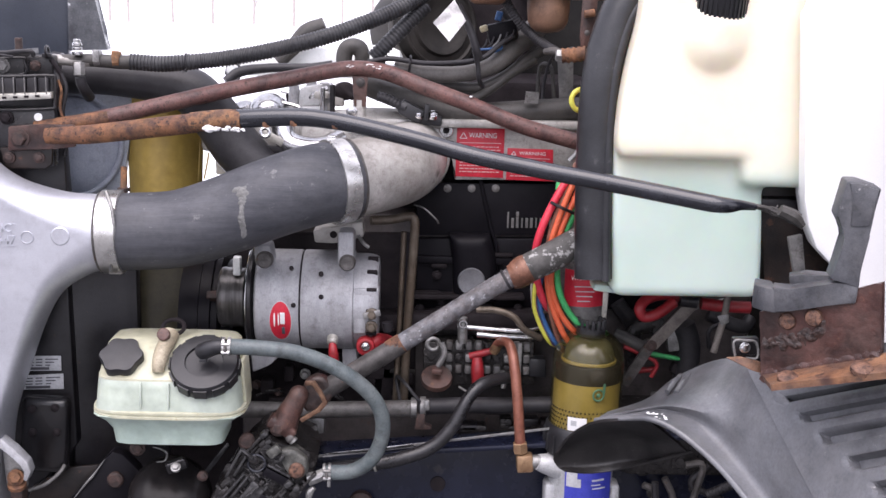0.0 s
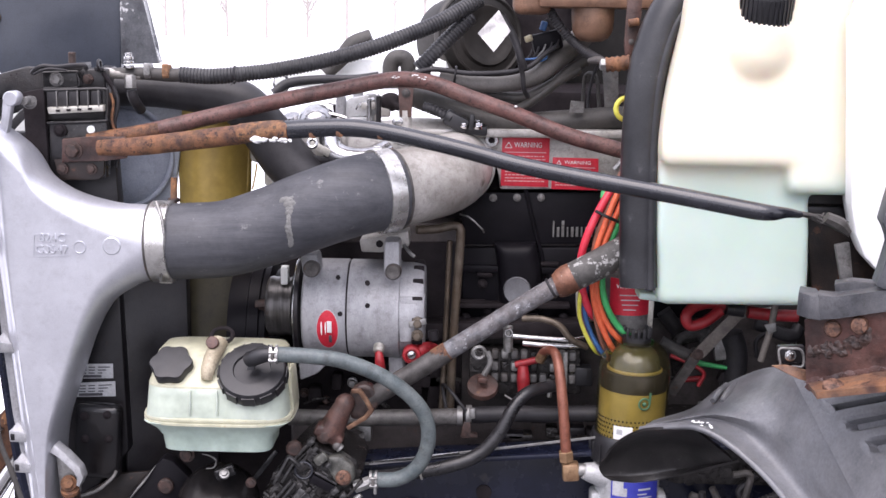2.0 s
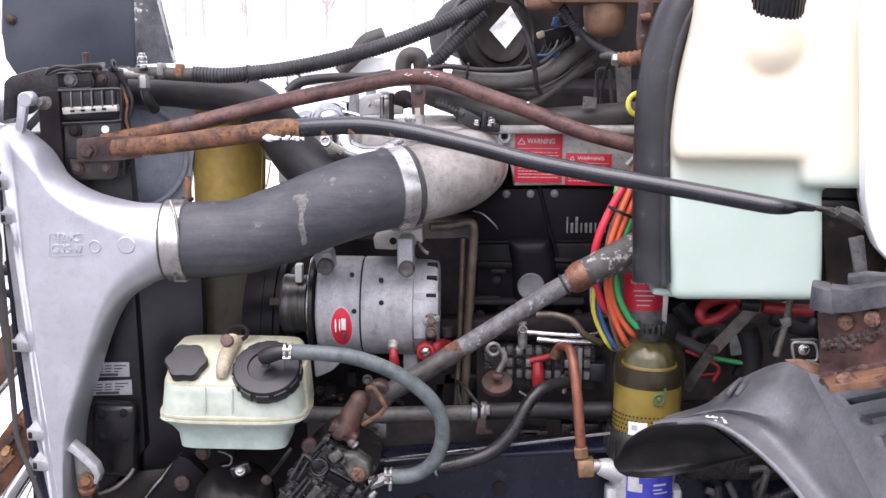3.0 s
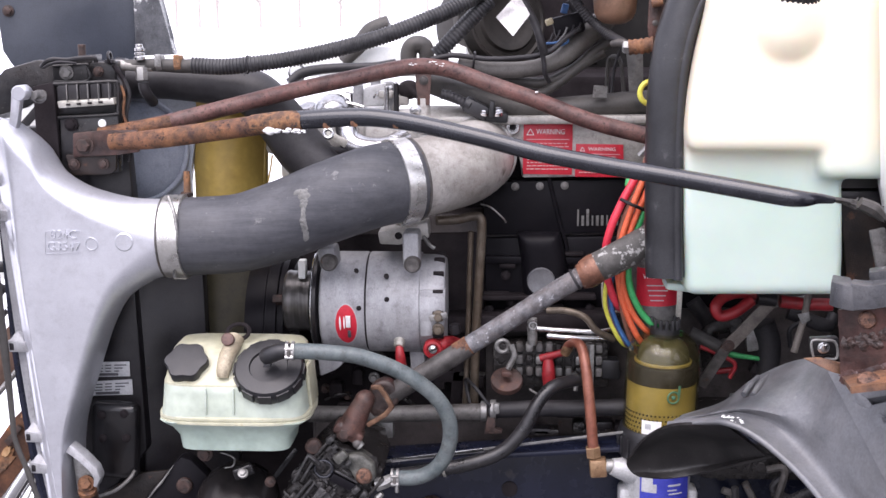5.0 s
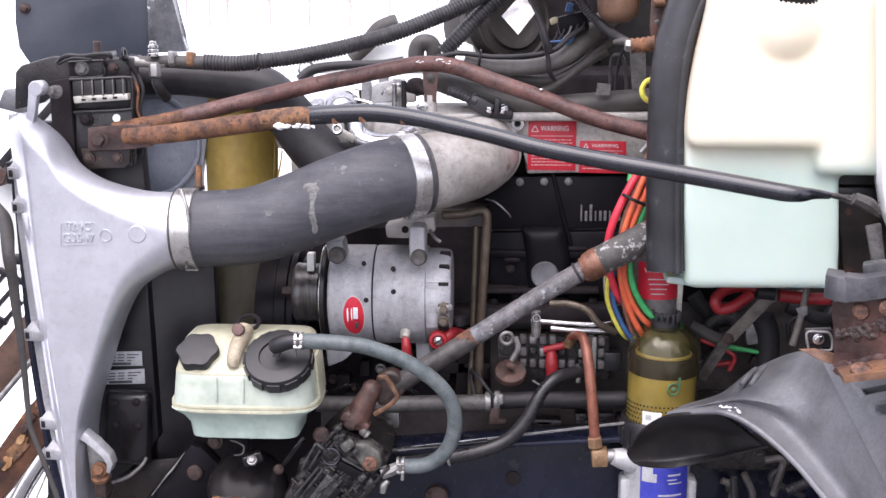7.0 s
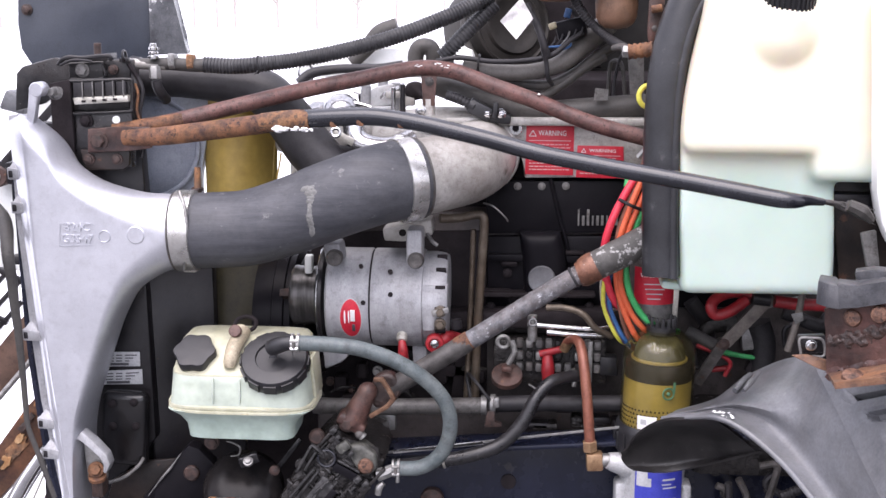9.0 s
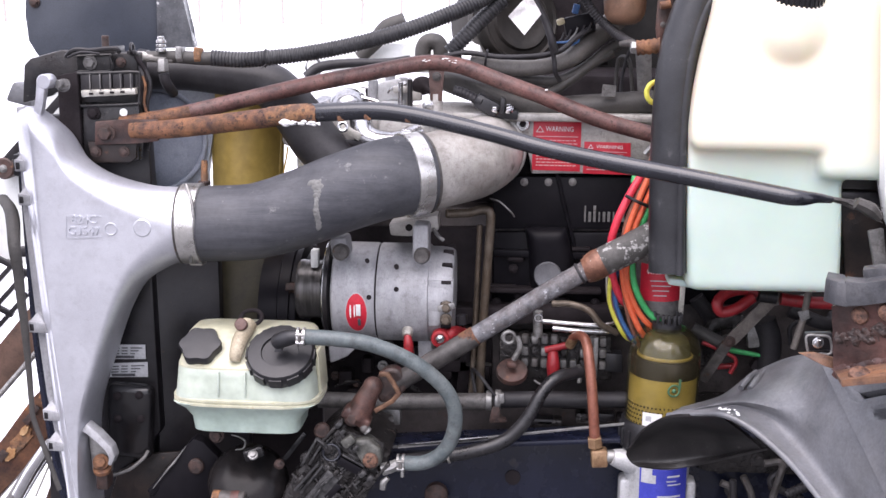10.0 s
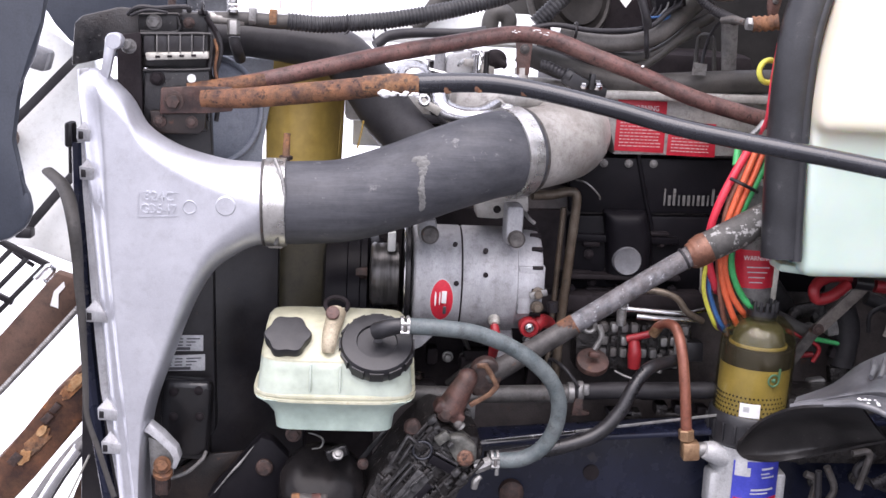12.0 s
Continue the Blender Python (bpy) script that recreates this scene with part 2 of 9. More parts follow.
# ---- materials ----
def surface(name, dark, light, rough=0.5, metal=0.0, scale=40.0, bump=0.1, spread=0.5, spots=None, fine=400.0, stretch=(1, 1, 1), coat=0.0, through_light=0.0, dust=None, gloss=0.5, grime=0.45):
    """A worn surface: two tones at two scales, relief, optional patches of another colour, dust and greasy grime."""
    m = bpy.data.materials.new(name)
    m.use_nodes = True
    n, l = m.node_tree.nodes, m.node_tree.links
    bsdf = n["Principled BSDF"]
    mp = n.new("ShaderNodeMapping")
    mp.inputs["Scale"].default_value = stretch
    geo = n.new("ShaderNodeNewGeometry")
    l.new(geo.outputs["Position"], mp.inputs[0])
    big = n.new("ShaderNodeTexNoise")
    big.inputs["Scale"].default_value, big.inputs["Detail"].default_value, big.inputs["Roughness"].default_value = scale, 6, 0.62
    small = n.new("ShaderNodeTexNoise")
    small.inputs["Scale"].default_value, small.inputs["Detail"].default_value = fine, 3
    l.new(mp.outputs[0], big.inputs[0])
    l.new(mp.outputs[0], small.inputs[0])
    ramp = n.new("ShaderNodeMapRange")
    ramp.inputs[1].default_value, ramp.inputs[2].default_value = 0.24 + 0.16 * spread, 0.76 - 0.16 * spread
    l.new(big.outputs[0], ramp.inputs[0])
    mix = n.new("ShaderNodeMix")
    mix.data_type = "RGBA"
    mix.inputs[6].default_value, mix.inputs[7].default_value = (*dark, 1), (*light, 1)
    l.new(ramp.outputs[0], mix.inputs[0])
    grain = n.new("ShaderNodeMix")
    grain.data_type, grain.blend_type = "RGBA", "OVERLAY"
    grain.inputs[0].default_value = 0.3
    l.new(mix.outputs[2], grain.inputs[6])
    l.new(small.outputs[0], grain.inputs[7])
    colour = grain.outputs[2]
    rmix = n.new("ShaderNodeMapRange")
    rmix.inputs[3].default_value, rmix.inputs[4].default_value = max(rough - 0.12, 0.03), min(rough + 0.14, 1)
    l.new(big.outputs[0], rmix.inputs[0])
    roughness = rmix.outputs[0]
    metalness = None
    if spots:
        tone, amount, size, spot_rough = spots
        sp = n.new("ShaderNodeTexNoise")
        sp.inputs["Scale"].default_value, sp.inputs["Detail"].default_value, sp.inputs["Roughness"].default_value = size, 5, 0.7
        l.new(geo.outputs["Position"], sp.inputs[0])
        cut = n.new("ShaderNodeMapRange")
        cut.inputs[1].default_value, cut.inputs[2].default_value = 0.71 - 0.45 * amount, 0.78 - 0.45 * amount
        l.new(sp.outputs[0], cut.inputs[0])
        m2 = n.new("ShaderNodeMix")
        m2.data_type = "RGBA"
        m2.inputs[7].default_value = (*tone, 1)
        l.new(cut.outputs[0], m2.inputs[0])
        l.new(colour, m2.inputs[6])
        colour = m2.outputs[2]
        r2 = n.new("ShaderNodeMix")
        r2.inputs[3].default_value = spot_rough
        l.new(cut.outputs[0], r2.inputs[0])
        l.new(roughness, r2.inputs[2])
        roughness = r2.outputs[0]
        if metal:
            mm = n.new("ShaderNodeMapRange")
            mm.inputs[3].default_value, mm.inputs[4].default_value = metal, 0.0
            l.new(cut.outputs[0], mm.inputs[0])
            metalness = mm.outputs[0]
    if dust:
        tone, amount = dust
        dn = n.new("ShaderNodeTexNoise")
        dn.inputs["Scale"].default_value, dn.inputs["Detail"].default_value, dn.inputs["Roughness"].default_value = 22, 8, 0.75
        l.new(geo.outputs["Position"], dn.inputs[0])
        dr = n.new("ShaderNodeMapRange")
        dr.inputs[1].default_value, dr.inputs[2].default_value, dr.inputs[4].default_value = 0.42, 0.75, amount
        l.new(dn.outputs[0], dr.inputs[0])
        m3 = n.new("ShaderNodeMix")
        m3.data_type = "RGBA"
        m3.inputs[7].default_value = (*tone, 1)
        l.new(dr.outputs[0], m3.inputs[0])
        l.new(colour, m3.inputs[6])
        colour = m3.outputs[2]
    if grime:
        gn = n.new("ShaderNodeTexNoise")
        gn.inputs["Scale"].default_value, gn.inputs["Detail"].default_value, gn.inputs["Roughness"].default_value = 70, 9, 0.78
        l.new(geo.outputs["Position"], gn.inputs[0])
        gr = n.new("ShaderNodeMapRange")
        gr.inputs[1].default_value, gr.inputs[2].default_value, gr.inputs[4].default_value = 0.50, 0.64, grime
        l.new(gn.outputs[0], gr.inputs[0])
        m4 = n.new("ShaderNodeMix")
        m4.data_type, m4.blend_type = "RGBA", "MULTIPLY"
        m4.inputs[7].default_value = (0.22, 0.19, 0.17, 1)
        l.new(gr.outputs[0], m4.inputs[0])
        l.new(colour, m4.inputs[6])
        colour = m4.outputs[2]
    l.new(colour, bsdf.inputs["Base Color"])
    l.new(roughness, bsdf.inputs["Roughness"])
    bsdf.inputs["Metallic"].default_value = metal
    bsdf.inputs["Specular IOR Level"].default_value = gloss
    if metalness:
        l.new(metalness, bsdf.inputs["Metallic"])
    if coat:
        bsdf.inputs["Coat Weight"].default_value, bsdf.inputs["Coat Roughness"].default_value = coat, 0.12
    if through_light:
        bsdf.inputs["Subsurface Weight"].default_value = through_light
        bsdf.inputs["Subsurface Radius"].default_value = (0.03, 0.028, 0.02)
        bsdf.inputs["Subsurface Scale"].default_value = 1.0
    if bump:
        add = n.new("ShaderNodeMath")
        add.operation = "MULTIPLY_ADD"
        add.inputs[1].default_value = 0.35
        l.new(small.outputs[0], add.inputs[0])
        l.new(big.outputs[0], add.inputs[2])
        bp = n.new("ShaderNodeBump")
        bp.inputs["Strength"].default_value, bp.inputs["Distance"].default_value = bump, 0.004
        l.new(add.outputs[0], bp.inputs["Height"])
        l.new(bp.outputs[0], bsdf.inputs["Normal"])
    return m


cast_alu = surface("silver_painted_aluminium", (0.56, 0.57, 0.62), (0.66, 0.67, 0.72), 0.36, 0.65, 9, 0.05, 0.5, fine=900, coat=0.1, dust=((0.34, 0.34, 0.37), 0.25), grime=0.12)
raw_alu = surface("cast_aluminium", (0.40, 0.385, 0.36), (0.56, 0.55, 0.53), 0.52, 0.35, 16, 0.18, 0.7, fine=700, dust=((0.22, 0.20, 0.18), 0.6))
alt_alu = surface("alternator_aluminium", (0.30, 0.305, 0.32), (0.42, 0.425, 0.445), 0.55, 0.22, 26, 0.10, 0.7, fine=500, stretch=(2.2, 0.6, 0.6), dust=((0.26, 0.25, 0.245), 0.5), grime=0.35)
steel = surface("bright_steel", (0.50, 0.50, 0.50), (0.72, 0.72, 0.72), 0.22, 1.0, 60, 0.03, 0.5, grime=0.3)
dull_steel = surface("dull_steel", (0.22, 0.22, 0.22), (0.40, 0.40, 0.39), 0.48, 0.7, 60, 0.15, 0.6, dust=((0.14, 0.12, 0.1), 0.5))
zinc = surface("zinc_plate", (0.42, 0.41, 0.37), (0.62, 0.60, 0.54), 0.38, 0.6, 50, 0.08)
rubber = surface("ribbed_black_rubber", (0.039, 0.041, 0.049), (0.070, 0.072, 0.083), 0.58, 0.0, 60, 0.14, 0.7, fine=420, stretch=(0.08, 1, 1), spots=((0.17, 0.17, 0.173), 0.19, 42, 0.8), dust=((0.12, 0.12, 0.126), 0.45), gloss=0.42, grime=0.15)
rubber_plain = surface("black_rubber", (0.018, 0.017, 0.0195), (0.033, 0.032, 0.036), 0.46, 0.0, 18, 0.10, 0.6, dust=((0.052, 0.050, 0.050), 0.55), gloss=0.3, grime=0.3)
seal_rubber = surface("seal_rubber", (0.014, 0.0145, 0.017), (0.028, 0.029, 0.033), 0.34, 0.0, 12, 0.06, 0.8, spots=((0.07, 0.07, 0.073), 0.13, 24, 0.6), gloss=0.5, grime=0.25)
black_paint = surface("black_paint", (0.0085, 0.0078, 0.0100), (0.016, 0.0148, 0.0182), 0.34, 0.0, 24, 0.15, 0.7, spots=((0.06, 0.042, 0.034), 0.15, 85, 0.8), dust=((0.034, 0.029, 0.027), 0.45), gloss=0.4)
black_bar = surface("black_enamel", (0.010, 0.011, 0.015), (0.022, 0.023, 0.030), 0.22, 0.0, 18, 0.05, 0.6, coat=0.35, gloss=0.5, grime=0.2)
# Lit covers darker, deep parts lighter: haze in the gaps put into colour.
cover_black = surface("cover_black", (0.0062, 0.0058, 0.0076), (0.0100, 0.0092, 0.0118), 0.38, 0.0, 20, 0.06, 0.7, dust=((0.014, 0.012, 0.013), 0.35), gloss=0.10, grime=0.2)
engine_black = surface("engine_black", (0.016, 0.0138, 0.0155), (0.028, 0.0242, 0.0265), 0.45, 0.0, 20, 0.2, 0.7, dust=((0.034, 0.027, 0.0265), 0.45), gloss=0.05, grime=0.3)
oily = surface("oily_casting", (0.013, 0.0118, 0.0122), (0.030, 0.027, 0.026), 0.16, 0.0, 110, 0.8, 0.8, spots=((0.045, 0.026, 0.02), 0.18, 60, 0.6), gloss=0.45, grime=0.3)
grey_plastic = surface("grey_plastic", (0.062, 0.064, 0.071), (0.155, 0.160, 0.174), 0.38, 0.0, 6, 0.05, 1.0, fine=260, spots=((0.22, 0.22, 0.225), 0.12, 34, 0.7), dust=((0.21, 0.208, 0.212), 0.5), gloss=0.7, grime=0.2)
cap_plastic = surface("cap_plastic", (0.010, 0.010, 0.012), (0.019, 0.019, 0.022), 0.42, 0.0, 60, 0.06, dust=((0.034, 0.034, 0.037), 0.4), grime=0.2)
rusty_pipe = surface("rusted_steel", (0.050, 0.024, 0.019), (0.20, 0.088, 0.044), 0.75, 0.0, 45, 0.6, 0.75, spots=((0.028, 0.017, 0.016), 0.36, 120, 0.85), dust=((0.31, 0.145, 0.05), 0.5), grime=0.55)
flaking_pipe = surface("flaking_orange_steel", (0.075, 0.036, 0.024), (0.27, 0.125, 0.056), 0.75, 0.0, 60, 0.7, 0.85, spots=((0.030, 0.020, 0.020), 0.40, 95, 0.8), dust=((0.34, 0.20, 0.095), 0.5), grime=0.55)
bolt_rust = surface("rusted_bolt", (0.024, 0.016, 0.014), (0.068, 0.038, 0.031), 0.6, 0.0, 110, 0.5, 0.8, grime=0.5)
red_oxide = surface("red_oxide_pipe", (0.048, 0.021, 0.020), (0.135, 0.058, 0.050), 0.5, 0.0, 34, 0.4, 0.75, spots=((0.030, 0.018, 0.017), 0.34, 170, 0.8), dust=((0.19, 0.11, 0.09), 0.55), grime=0.5)
rust_orange = surface("flaking_rust", (0.070, 0.032, 0.020), (0.34, 0.15, 0.058), 0.8, 0.0, 38, 0.8, 0.85, spots=((0.045, 0.026, 0.02), 0.33, 120, 0.8), dust=((0.42, 0.30, 0.19), 0.5), grime=0.6)
rust_plate = surface("rust_plate", (0.028, 0.015, 0.013), (0.098, 0.044, 0.034), 0.46, 0.0, 24, 0.5, 0.8, spots=((0.17, 0.085, 0.05), 0.22, 60, 0.8), dust=((0.16, 0.125, 0.11), 0.35), grime=0.6)
copper = surface("copper_line", (0.20, 0.070, 0.046), (0.30, 0.12, 0.08), 0.36, 0.25, 30, 0.08)
brass = surface("brass_fitting", (0.26, 0.15, 0.085), (0.40, 0.26, 0.15), 0.36, 0.5, 60, 0.12, grime=0.6)
shaft_grey = surface("corroded_shaft", (0.075, 0.076, 0.084), (0.17, 0.172, 0.185), 0.55, 0.1, 80, 0.45, 0.9, spots=((0.50, 0.52, 0.55), 0.25, 110, 0.6), dust=((0.13, 0.08, 0.055), 0.5))
sleeve_grey = surface("flaking_sleeve", (0.045, 0.043, 0.040), (0.095, 0.09, 0.085), 0.6, 0.1, 40, 0.3, 0.7, spots=((0.44, 0.44, 0.43), 0.36, 70, 0.6), grime=0.4)
grey_pipe = surface("grey_pipe", (0.105, 0.105, 0.105), (0.20, 0.195, 0.19), 0.55, 0.1, 36, 0.2, 0.8, spots=((0.05, 0.045, 0.04), 0.2, 50, 0.6), dust=((0.07, 0.06, 0.05), 0.6), grime=0.6)
grey_hose = surface("grey_hose", (0.034, 0.032, 0.0305), (0.064, 0.060, 0.056), 0.55, 0.0, 22, 0.15, 0.7, dust=((0.05, 0.045, 0.04), 0.6), grime=0.4)
poly = surface("cream_polymer", (0.43, 0.425, 0.31), (0.53, 0.525, 0.395), 0.36, 0.0, 9, 0.04, 0.7, through_light=0.25, spots=((0.40, 0.34, 0.20), 0.16, 16, 0.5), fine=50, grime=0.15)
fluid_poly = surface("fluid_filled_polymer", (0.36, 0.45, 0.395), (0.43, 0.52, 0.455), 0.35, 0.0, 9, 0.03, 0.6, through_light=0.25, fine=50, grime=0.08)
tank_full = surface("washer_polymer_filled", (0.52, 0.64, 0.57), (0.57, 0.685, 0.615), 0.36, 0.0, 2, 0.01, 0.2, through_light=0.35, fine=5, grime=0)
turquoise = surface("faded_teal_hose", (0.070, 0.090, 0.096), (0.128, 0.152, 0.155), 0.5, 0.0, 34, 0.14, 0.85, spots=((0.05, 0.05, 0.048), 0.16, 60, 0.6), dust=((0.13, 0.135, 0.13), 0.55), grime=0.5)
dirt = surface("dried_dirt", (0.13, 0.13, 0.128), (0.20, 0.20, 0.195), 0.9, 0.0, 120, 0.3, grime=0.2)
old_tube = surface("tarnished_tube", (0.082, 0.066, 0.050), (0.155, 0.128, 0.100), 0.42, 0.35, 30, 0.15, 0.8, dust=((0.10, 0.06, 0.03), 0.6))
dirty_poly = surface("dirty_polymer", (0.26, 0.22, 0.15), (0.42, 0.37, 0.27), 0.5, 0.0, 30, 0.1, 0.8)
wet_poly = surface("fluid_backed_polymer", (0.40, 0.455, 0.385), (0.47, 0.53, 0.45), 0.36, 0.0, 9, 0.04, 0.7, through_light=0.25, fine=50, grime=0.08)
gold = surface("gold_paper_filter", (0.27, 0.205, 0.060), (0.36, 0.28, 0.092), 0.5, 0.0, 20, 0.03, 0.6, grime=0.15)
olive = surface("olive_shroud", (0.30, 0.20, 0.046), (0.45, 0.325, 0.085), 0.4, 0.0, 5, 0.02, 0.7, spots=((0.17, 0.105, 0.045), 0.19, 5, 0.6), fine=60, grime=0.1)
dusty_blue = surface("dusty_blue_plastic", (0.21, 0.235, 0.29), (0.31, 0.34, 0.40), 0.4, 0.0, 10, 0.06, 0.7, grime=0.3)
blue_grey = surface("blue_grey_shroud", (0.27, 0.30, 0.35), (0.36, 0.39, 0.44), 0.45, 0.0, 8, 0.06, 0.7, grime=0.25)
hood_blue = surface("dark_blue_gelcoat", (0.030, 0.036, 0.050), (0.050, 0.058, 0.075), 0.4, 0.0, 5, 0.05, 0.7, coat=0.2, grime=0.2)
hood_white = surface("white_gelcoat", (0.78, 0.80, 0.79), (0.86, 0.88, 0.87), 0.5, 0.0, 5, 0.05, 0.8, dust=((0.60, 0.62, 0.58), 0.3), grime=0.15)
cab_white = surface("white_cab_paint", (0.82, 0.82, 0.83), (0.88, 0.88, 0.89), 0.35, 0.0, 4, 0.0, 0.5, coat=0.4, grime=0)
navy = surface("navy_frame_paint", (0.007, 0.009, 0.020), (0.014, 0.0165, 0.033), 0.26, 0.0, 10, 0.08, 0.7, spots=((0.040, 0.037, 0.040), 0.17, 18, 0.7), gloss=0.35, grime=0.3)
red_rubber = surface("red_rubber", (0.22, 0.011, 0.016), (0.36, 0.022, 0.028), 0.42, 0.0, 40, 0.05, grime=0.4)
red_label = surface("red_label", (0.50, 0.016, 0.034), (0.60, 0.028, 0.050), 0.4, 0.0, 30, 0.0, grime=0.15)
white_ink = surface("white_ink", (0.74, 0.74, 0.74), (0.82, 0.82, 0.82), 0.5, 0.0, 60, 0.0, grime=0.1)
faded_ink = surface("faded_white_ink", (0.58, 0.36, 0.36), (0.68, 0.46, 0.46), 0.5, 0.0, 60, 0.0, grime=0.1)
pale_label = surface("pale_paper_label", (0.42, 0.43, 0.45), (0.56, 0.57, 0.59), 0.5, 0.0, 40, 0.0, dust=((0.28, 0.28, 0.28), 0.5), grime=0.15)
dark_ink = surface("dark_ink", (0.05, 0.05, 0.06), (0.09, 0.09, 0.10), 0.6, 0.0, 60, 0.0, grime=0)
blue_ink = surface("blue_ink", (0.03, 0.04, 0.34), (0.06, 0.07, 0.46), 0.4, 0.0, 40, 0.0, grime=0.1)
green_ink = surface("green_ink", (0.05, 0.13, 0.07), (0.07, 0.17, 0.095), 0.5, 0.0, 60, 0.0, grime=0)
wire_red = surface("wire_red", (0.62, 0.03, 0.06), (0.74, 0.06, 0.09), 0.4, 0.0, 40, 0.0, grime=0.2)
wire_orange = surface("wire_orange", (0.62, 0.10, 0.04), (0.74, 0.15, 0.06), 0.4, 0.0, 40, 0.0, grime=0.2)
wire_brown = surface("wire_brown", (0.20, 0.09, 0.06), (0.30, 0.13, 0.09), 0.5, 0.0, 40, 0.0)
wire_green = surface("wire_green", (0.03, 0.34, 0.10), (0.06, 0.45, 0.15), 0.4, 0.0, 40, 0.0, grime=0.2)
wire_yellow = surface("wire_yellow", (0.58, 0.56, 0.06), (0.72, 0.70, 0.12), 0.4, 0.0, 40, 0.0, grime=0.2)
violet = surface("wire_violet", (0.12, 0.05, 0.16), (0.18, 0.08, 0.22), 0.4, 0.0, 40, 0.0, grime=0.2)
wire_blue = surface("wire_blue", (0.03, 0.10, 0.26), (0.05, 0.15, 0.36), 0.4, 0.0, 40, 0.0, grime=0.2)
firewall_grey = surface("near_black_panel", (0.0065, 0.006, 0.006), (0.015, 0.014, 0.0135), 0.7, 0.0, 16, 0.2, 0.9, gloss=0.2)
brown_plastic = surface("brown_reservoir", (0.12, 0.060, 0.036), (0.23, 0.125, 0.078), 0.5, 0.0, 14, 0.08, 0.8, dust=((0.10, 0.07, 0.05), 0.5))
snow = surface("snow", (0.80, 0.82, 0.86), (0.88, 0.89, 0.92), 0.7, 0.0, 1.2, 0.3, 0.7, fine=30, grime=0)
road_grime = surface("road_grime", (0.022, 0.019, 0.019), (0.050, 0.043, 0.041), 0.5, 0.0, 14, 0.3, 0.8, spots=((0.085, 0.05, 0.035), 0.2, 30, 0.7), gloss=0.4, grime=0.4)
bark = surface("bare_bark", (0.30, 0.27, 0.25), (0.42, 0.38, 0.36), 0.85, 0.0, 5, 0.3, grime=0.2)
old_wood = surface("brown_painted_bar", (0.055, 0.030, 0.020), (0.10, 0.055, 0.038), 0.65, 0.0, 20, 0.25, 0.8)
chrome = surface("chrome", (0.75, 0.75, 0.77), (0.85, 0.85, 0.87), 0.12, 1.0, 20, 0.0, grime=0.2)
pale_cast = surface("white_cast_housing", (0.44, 0.45, 0.46), (0.60, 0.61, 0.62), 0.45, 0.3, 22, 0.15, 0.7, dust=((0.30, 0.28, 0.26), 0.5), grime=0.3)
elbow_alu = surface("stained_aluminium", (0.30, 0.285, 0.262), (0.54, 0.525, 0.50), 0.46, 0.3, 9, 0.08, 0.85, fine=700, spots=((0.085, 0.066, 0.050), 0.35, 6, 0.6), dust=((0.15, 0.12, 0.095), 0.55), grime=0.35)
worn_black = surface("worn_black_paint", (0.008, 0.008, 0.009), (0.022, 0.022, 0.024), 0.3, 0.0, 40, 0.3, 0.8, spots=((0.15, 0.14, 0.135), 0.15, 120, 0.8), dust=((0.05, 0.04, 0.036), 0.5), gloss=0.45, grime=0.4)
dark_clip = surface("tarnished_wire", (0.11, 0.055, 0.035), (0.26, 0.15, 0.09), 0.4, 0.3, 90, 0.3, 0.8, grime=0.6)


def fluid_level(m, empty, z_low, z_high):
    """The pale fluid shows through the wall up to a soft level."""
    n, l = m.node_tree.nodes, m.node_tree.links
    geo, xyz, rise, mix = n.new("ShaderNodeNewGeometry"), n.new("ShaderNodeSeparateXYZ"), n.new("ShaderNodeMapRange"), n.new("ShaderNodeMix")
    rise.interpolation_type = "SMOOTHSTEP"
    rise.inputs[1].default_value, rise.inputs[2].default_value = z_low, z_high
    mix.data_type = "RGBA"
    mix.inputs[7].default_value = (*empty, 1)
    base = n["Principled BSDF"].inputs["Base Color"]
    l.new(base.links[0].from_socket, mix.inputs[6])
    l.new(geo.outputs["Position"], xyz.inputs[0])
    l.new(xyz.outputs[2], rise.inputs[0])
    l.new(rise.outputs[0], mix.inputs[0])
    l.new(mix.outputs[2], base)


fluid_level(tank_full, (0.87, 0.80, 0.635), 1.515, 1.60)
tank_full.node_tree.nodes["Principled BSDF"].inputs["Subsurface Radius"].default_value = (0.055, 0.034, 0.018)
gloss_black = surface("gloss_black", (0.005, 0.005, 0.006), (0.011, 0.011, 0.013), 0.14, 0.0, 30, 0.25, 0.6, dust=((0.026, 0.020, 0.018), 0.5), gloss=0.5, grime=0.2)
aged_poly = surface("aged_polymer", (0.33, 0.29, 0.19), (0.50, 0.46, 0.33), 0.42, 0.0, 26, 0.05, 0.8, through_light=0.2, grime=0.4)
dark_gold = surface("olive_lid", (0.075, 0.062, 0.020), (0.11, 0.092, 0.032), 0.4, 0.0, 20, 0.03, 0.6, grime=0.1)
loom_grey = surface("faded_conduit", (0.022, 0.022, 0.025), (0.040, 0.040, 0.044), 0.42, 0.0, 22, 0.08, 0.7, dust=((0.09, 0.09, 0.09), 0.5), gloss=0.4, grime=0.3)

grimy_shaft = surface("grimy_shaft", (0.055, 0.051, 0.049), (0.135, 0.126, 0.12), 0.55, 0.1, 40, 0.3, 0.8, spots=((0.10, 0.055, 0.035), 0.25, 50, 0.8), dust=((0.03, 0.026, 0.024), 0.6), grime=0.5)

sooty_drum = surface("dusty_intake", (0.012, 0.011, 0.010), (0.025, 0.022, 0.020), 0.5, 0.0, 14, 0.08, 0.7, dust=((0.040, 0.035, 0.031), 0.5), gloss=0.25, grime=0.4)

